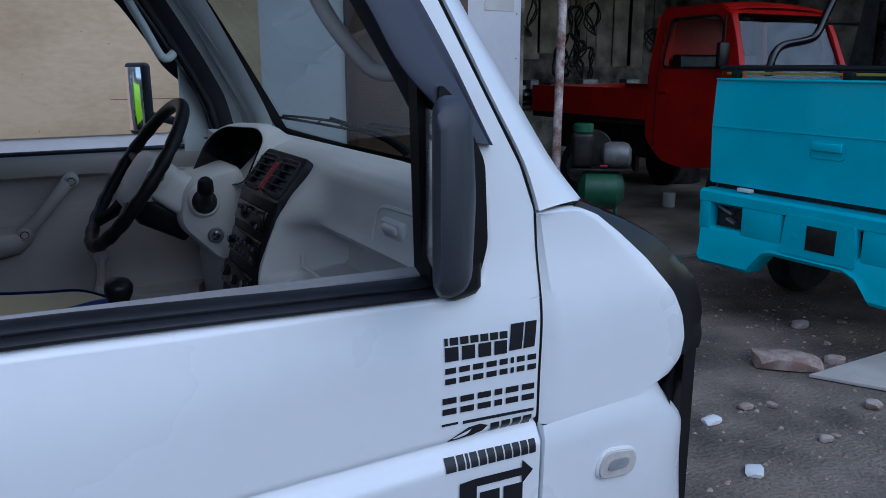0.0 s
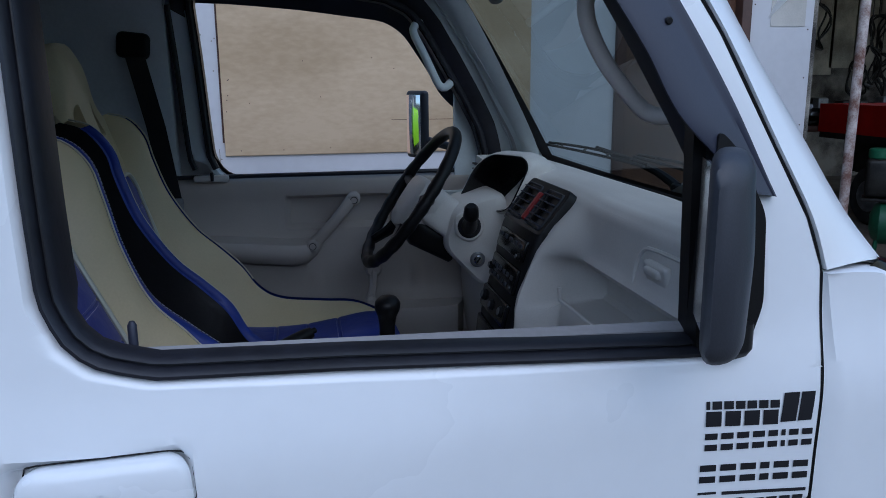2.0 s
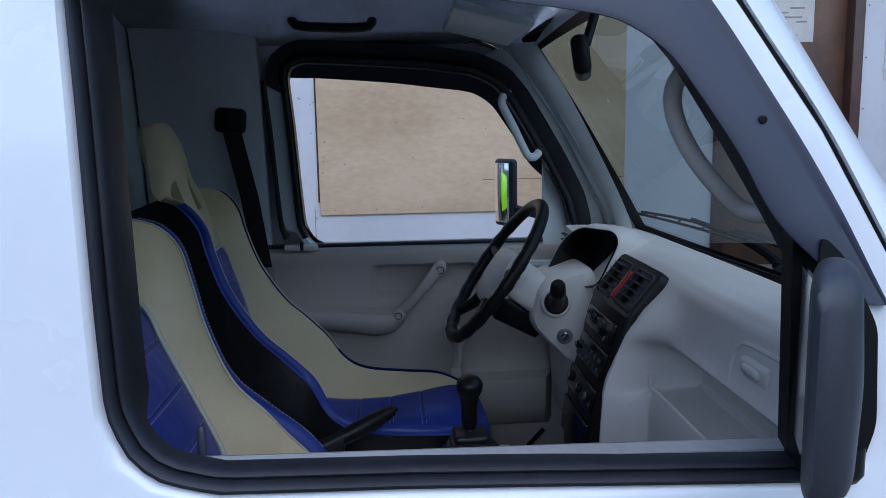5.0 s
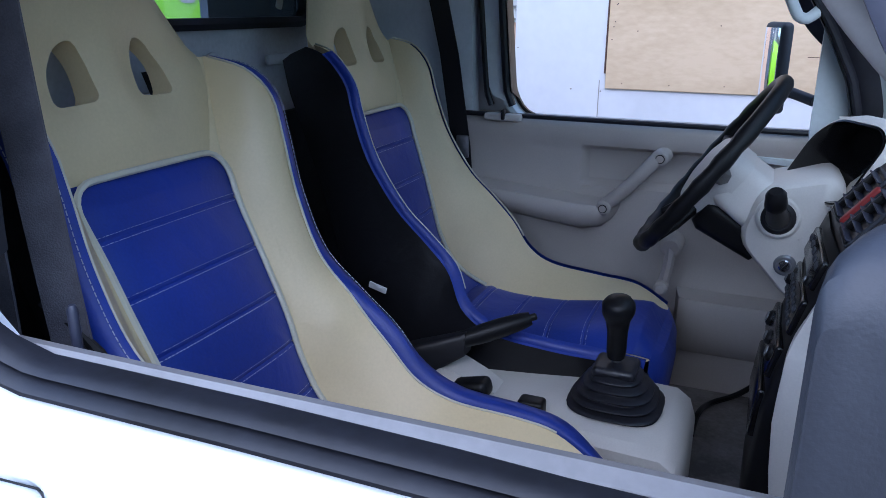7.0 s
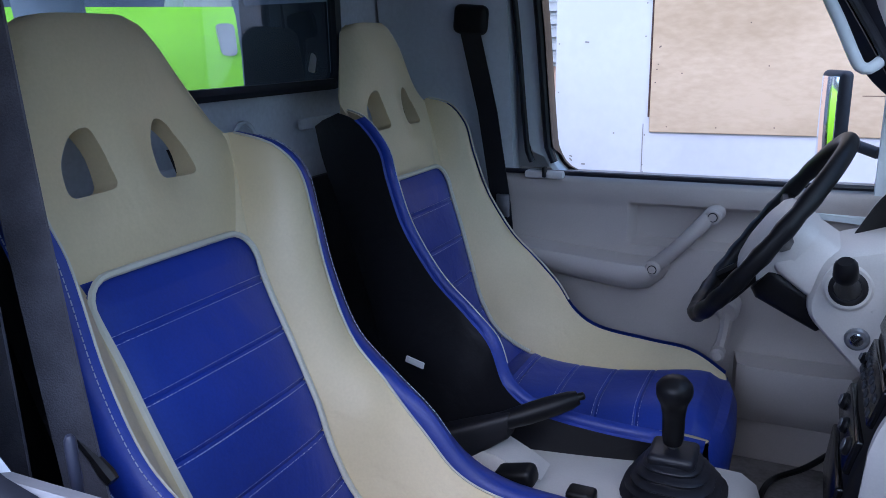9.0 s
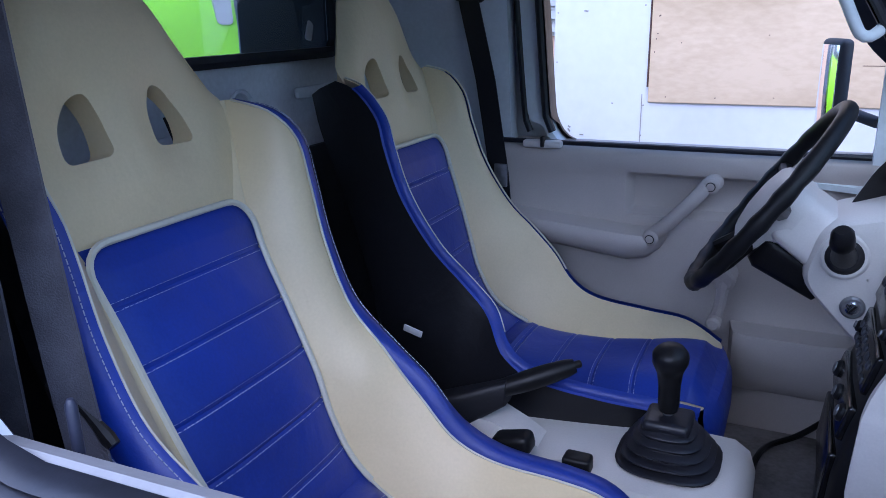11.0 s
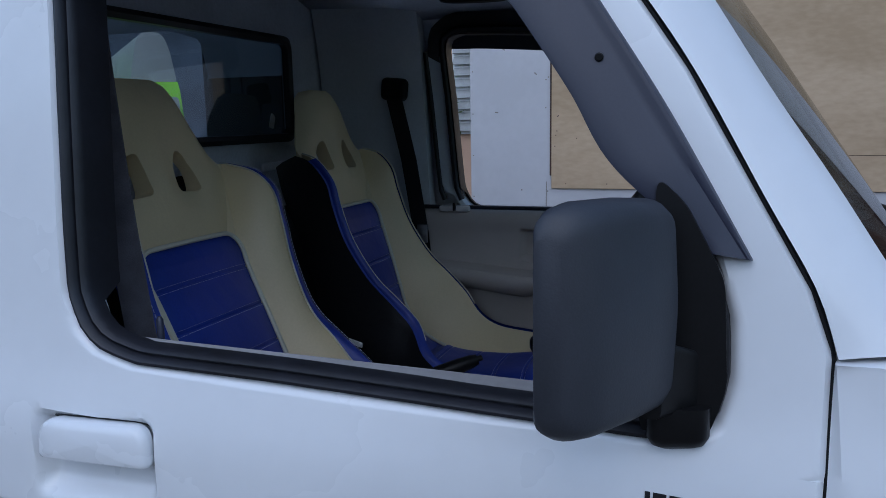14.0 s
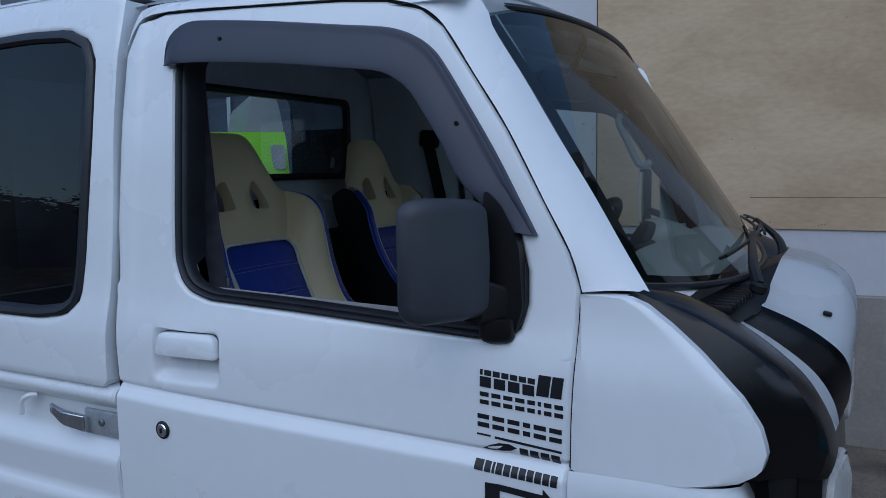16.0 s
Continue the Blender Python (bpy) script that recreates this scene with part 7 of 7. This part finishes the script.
part("seat_back", rloft(rounded([(-0.30, 0.8), (-0.30, 1.45), (-0.2, 1.45), (-0.15, 0.8)], 0.03), 0.2, 1.2), M_GREASE, cabr)
part("door_line", tube([rf(0.42, -0.002, 0.55), rf(0.46, -0.002, 1.0), rf(0.455, 0.005, 1.32), rf(0.40, 0.07, 1.76)], 0.005, 5), M_GREASE, cabr)
part("door_line", tube([rf(-0.28, -0.004, 0.62), rf(-0.28, -0.004, 1.2), rf(-0.26, 0.06, 1.78)], 0.005, 5), M_GREASE, cabr)
part("door_handle", xbox(rf, (-0.19, -0.012, 1.13), (0.12, 0.02, 0.03), 0.006, RYAW), M_REDP, cabr)
part("mirror", xbox(rf, (0.50, -0.06, 1.44), (0.05, 0.12, 0.2), 0.02, RYAW), M_BLACKP, cabr)
part("windshield", loft([[rf(front_at(p.y) - 0.018 - d, p.x, p.y) for p in inset(shield_i, -0.006)] for d in (0.0, 0.005)]), M_BACKGL, cabr)
part("load_bed", rloft([(-2.2, 0.86), (-2.2, 1.14), (-0.42, 1.14), (-0.42, 0.86)], 0.0, 0.03), M_REDP, red)
part("load_bed", rloft([(-2.2, 0.86), (-2.2, 1.14), (-0.42, 1.14), (-0.42, 0.86)], 1.37, 1.40), M_REDP, red)
part("bed_deck", rloft([(-2.2, 0.80), (-2.2, 0.87), (-0.42, 0.87), (-0.42, 0.80)], 0.02, 1.38), M_GREASE, red)
part("tailgate", xbox(rf, (-2.2, 0.7, 1.0), (0.03, 1.36, 0.28), 0.005, RYAW), M_REDP, red)
part("under_frame", rloft([(-2.1, 0.45), (-2.1, 0.78), (0.5, 0.70), (0.5, 0.45)], 0.35, 1.05), M_GREASE, red)
for x in (0.62, -1.4):
    for y in (0.08, 1.32):
        tw = part("wheel", cyl(rf(x, y, 0.30), rf(0, 1, 0) - rf(0, 0, 0), 0.28, 0.15, 32, 0.03), M_TYRE, red)
        part("rim", cyl(rf(x, y + (-0.07 if y < 0.7 else 0.07), 0.30), rf(0, 1, 0) - rf(0, 0, 0), 0.15, 0.02, 24, 0.005), M_STEEL, tw)

# ---- air compressor ----
cf = frame_at(3.93, 4.52, -40)
comp = thing("air_compressor", cf(0, 0, 0), "green tank air compressor with grey motor", "compressor")
part("tank", tube([cf(x, 0, 0.44) for x in (-0.17, -0.15, -0.11, 0.06, 0.12, 0.16, 0.18)], [0.05, 0.11, 0.15, 0.153, 0.15, 0.11, 0.05], 24), M_GREENP, comp, "dark green air tank")
part("motor", tube([cf(x, 0.02, 0.70) for x in (0.0, 0.02, 0.06, 0.16, 0.2, 0.22)], [0.05, 0.085, 0.10, 0.10, 0.085, 0.05], 20), M_GREYM, comp, "grey electric motor")
part("pump", box(cf(-0.14, 0, 0.74), (0.16, 0.16, 0.26), 0.03, 3, rotm(0, 0, -40)), M_GREASE, comp)
part("pump_head", cyl(cf(-0.14, 0, 0.90), (0, 0, 1), 0.075, 0.07, 20, 0.01), M_GREENP, comp)
part("deck", box(cf(0, 0, 0.595), (0.46, 0.20, 0.02), 0.004, 2, rotm(0, 0, -40)), M_GREASE, comp)
part("red_valve", box(cf(0.02, -0.07, 0.625), (0.06, 0.02, 0.02), 0.005, 2, rotm(0, 0, -40)), M_RED, comp)
part("belt_guard", cyl(cf(-0.06, 0.14, 0.74), cf(0, 1, 0) - cf(0, 0, 0), 0.14, 0.03, 28, 0.008), M_GREASE, comp)
for x in (-0.2, 0.2):
    for y in (-0.1, 0.1):
        part("leg", tube([cf(x * 0.55, y * 0.6, 0.38), cf(x * 0.7, y, 0.02)], 0.014, 8), M_GREENP, comp)

# ---- clutter in the shed ----
random.seed(21)
bench = thing("workbench", (5.8, 7.4, 0), "dark wooden workbench under tools and parts", "workbench")
part("top", box((6.0, 7.6, 0.88), (2.4, 0.6, 0.06), 0.01), M_DKBROWN, bench)
for x in (5.0, 7.0):
    for y in (7.4, 7.85):
        part("leg", box((x, y, 0.44), (0.07, 0.07, 0.85), 0.005), M_DKBROWN, bench)
for i in range(16):
    x = 4.9 + 2.2 * random.random()
    sx, sz = random.uniform(0.08, 0.3), random.uniform(0.08, 0.3)
    ob = part("machine_part", add_box(box((x, 7.5 + 0.2 * random.random(), 0.91 + sz / 2), (sx, 0.18, sz), 0.02, 2, rotm(0, 0, random.uniform(-40, 40))), (x + 0.03, 7.48, 0.91 + sz * 0.4), (sx * 0.5, 0.24, sz * 0.5), 0.015), random.choice([M_GREASE, M_GREYM, M_GREASE, M_STEEL]))
    tagged(ob, "greasy dark machine part on the workbench", "part", "parts on the bench")
for i in range(9):
    x = 6.3 + 0.36 * i + 0.1 * random.random()
    tagged(part("wall_panel", box((x, 9.88, 1.75 + 0.3 * random.random()), (0.33 + 0.1 * random.random(), 0.02, 0.9 + 0.5 * random.random()), 0.004), M_SHEDP), "pale board hung on the workshop wall", "board", "boards on the wall")
for i in range(14):
    x, y = 5.2 + 3.4 * random.random(), 8.0 + 1.5 * random.random()
    r, z = random.uniform(0.14, 0.26), random.uniform(1.55, 2.3)
    bm = bmesh.new()
    for q in range(3):
        k0, k1 = random.uniform(0.25, 0.6), random.uniform(0.9, 1.3)
        pts = [(x + r * k0 * math.cos(a) + 0.04 * math.sin(3 * a + i + q), y + 0.05 * math.cos(2 * a + q), z + r * k1 * (math.sin(a) - 1)) for a in [k * math.pi / 12 for k in range(25)]]
        add_tube(bm, pts, 0.013, 5)
    add_tube(bm, [(x, y, z), (x, y, 3.26)], 0.005, 5)
    tagged(part("hanging_hose", bm, M_GREASE), "tangle of black hose hung from the roof", "hose", "hoses under the roof")
for i, (x, y, h, r) in enumerate(((3.25, 6.1, 0.85, 0.28), (3.3, 7.0, 0.6, 0.25), (6.9, 6.6, 0.85, 0.28), (7.6, 5.9, 0.85, 0.28))):
    tagged(part("oil_drum", tube([(x, y, 0.02), (x, y, 0.04), (x, y, h * 0.33), (x, y, h * 0.35), (x, y, h * 0.66), (x, y, h * 0.68), (x, y, h), (x, y, h + 0.01)], [r * 0.97, r, r, r * 1.03, r * 1.03, r, r, r * 0.96], 24), M_GREASE), "dark oil drum with rolled hoops", "drum", "drums in the shed")
tagged(part("paint_can", cyl((5.55, 5.38, 0.09), (0, 0, 1), 0.06, 0.14, 20, 0.006), M_SHEET), "small pale tin on the shed floor", "can")
tagged(part("lamp_bulb", tube([(3.18, 4.6, 1.13), (3.18, 4.6, 1.16), (3.18, 4.6, 1.20), (3.18, 4.6, 1.22)], [0.01, 0.035, 0.03, 0.012], 14), M_WHITEP), "pale round cap on a hook", "cap")
part("hook", tube([(3.18, 4.6, 1.22), (3.18, 4.6, 3.26)], 0.003, 5), M_GREASE, bpy.data.objects["lamp_bulb"])

# ---- rubble on the yard ----
def stone(name, x, y, s, yaw, material, label, flat=0.5, seed=0):
    bm = bmesh.new()
    bmesh.ops.create_icosphere(bm, subdivisions=2, radius=0.5)
    for v in bm.verts:
        k = 1 + 0.35 * noise.noise(v.co * 2.3 + Vector((seed, 0, 0)))
        v.co = Vector((max(-0.42, min(0.42, v.co.x * k)) * s[0] / 0.42 / 2, max(-0.40, min(0.40, v.co.y * k)) * s[1] / 0.40 / 2, max(-0.36, min(0.36, v.co.z * k)) * s[2] / 0.36 / 2))
    bmesh.ops.transform(bm, matrix=Matrix.Translation((x, y, s[2] * 0.46)) @ Matrix.Rotation(radians(yaw), 4, "Z"), verts=bm.verts)
    return tagged(part(name, bm, material), label, name)


stone("rubble_block", 3.05, 2.16, (0.30, 0.15, 0.07), -42, M_STONE, "broken reddish concrete block on the ground", seed=3)
bo = thing("board", (3.3, 1.75, 0), "pale loose board lying on the ground", "board")
bm = slab([(3.02, 2.02), (3.75, 2.02), (3.62, 1.55), (3.25, 1.62)], 0.012, "z", 0.006)
part("sheet", bm, M_SHEET, bo)
random.seed(7)
for i in range(26):
    x, y = random.uniform(2.2, 4.6), random.uniform(1.3, 3.9)
    w = random.uniform(0.02, 0.075)
    stone("pebble", x, y, (w * 1.4, w, w * 0.6), random.uniform(0, 180), M_STONE, "small chip of rubble on the asphalt", seed=i)["group"] = "chips of rubble"
for i, (x, y) in enumerate(((2.3, 1.93), (2.12, 1.58))):
    stone("litter", x, y, (0.08, 0.06, 0.02), 40 * i, M_WHITEP, "crumpled white plastic scrap", seed=50 + i)["group"] = "plastic scraps"
bm = bmesh.new()
for i in range(4200):
    x, y, w = random.uniform(1.8, 6.0), random.uniform(0.8, 5.0), 0.003 + 0.014 * random.random() ** 3
    vs = [bm.verts.new((x + w * math.cos(a) * random.uniform(0.7, 1.2), y + w * math.sin(a) * random.uniform(0.7, 1.2), 0.0005)) for a in (0, 1.6, 3.1, 4.7)]
    t = bm.verts.new((x, y, w * 0.7))
    for k in range(4):
        bm.faces.new((vs[k], vs[(k + 1) % 4], t))
tagged(part("grit", bm, M_STONE, smooth=False), "loose grit over the asphalt", "grit", kind="stuff")

# ---- lime van and yard behind ----
gf = frame_at(-4.038, 4.607, 48)
lime = thing("minibus", gf(0, 0, 0), "lime green high-roof minibus parked behind", "minibus")
LP = [(-1.2, 0.35), (-1.22, 1.40), (-1.12, 1.62), (-1.05, 1.68), (1.6, 1.68), (1.75, 1.55), (2.0, 1.1), (2.0, 0.35)]
part("body", loft([[gf(y, x, z) for x, z in LP] for y in (-0.72, 0.53)]), M_LIME, lime, "lime green body")
part("roof_cap", loft([[gf(p.x, y, p.y) for p in rounded([(0.24, 1.66), (0.285, 1.90), (0.32, 1.99), (0.45, 1.99), (0.49, 1.90), (0.53, 1.66)], 0.05)] for y in (-1.05, -1.0, 0.6, 0.7)]), M_SHEET, lime, "cream raised roof box")
# window panes are matt and pale: the reflected sky is put into their colour
for x0, x1 in ((-1.0, -0.3), (-0.2, 0.6), (0.7, 1.45)):
    pw = part("window", loft([[gf(-0.725 - d, x, z) for x, z in rounded([(x0, 1.47), (x0 + 0.03, 1.61), (x1 - 0.03, 1.61), (x1, 1.47)], 0.04)] for d in (0.0, 0.006)]), M_SHEET, lime, "window pane coloured pale for its reflection")
part("rear_window", loft([[gf(y, -1.225 + 0.0 - d, z) for y, z in rounded([(0.42, 1.40), (0.40, 1.58), (0.50, 1.58), (0.51, 1.40)], 0.03)] for d in (-0.06, 0.006)]), M_SHEET, lime)
for x in (-0.8, 1.4):
    for y in (-0.62, 0.62):
        part("wheel", cyl(gf(y, x, 0.28), gf(1, 0, 0) - gf(0, 0, 0), 0.28, 0.18, 28, 0.03), M_TYRE, lime)
M_SHOP = mat("blue_grey_shop", (0.13, 0.15, 0.19), 0.7, var=0.25, scale=1.2, bump=0.2)
shop = tagged(part("wall_shop", box((-6.5, 9.5, 2.2), (9.0, 0.2, 4.4), 0, rot=rotm(0, 0, 35)), M_SHOP, smooth=False), "blue-grey shop front beyond the yard", "wall", kind="structure")


def on_shop(a, z, w, h, d=0.03):
    """A piece on the shop front, a metres along it from its middle."""
    p = Vector((-6.5, 9.5, z)) + rotm(0, 0, 35) @ Vector((a, -0.1 - d / 2, 0))
    return box(p, (w, d, h), 0.004, 2, rotm(0, 0, 35))


# panes coloured plain white to stand for the daylight in them
for a in (-1.82, -1.70, -1.565, -1.43):
    part("high_window", on_shop(a, 2.58, 0.095, 0.14), M_WHITEP, shop, "small window pane, white for daylight")
part("corner_post", on_shop(-1.33, 2.3, 0.055, 0.9, 0.06), M_WHITEP, shop, "white painted post")
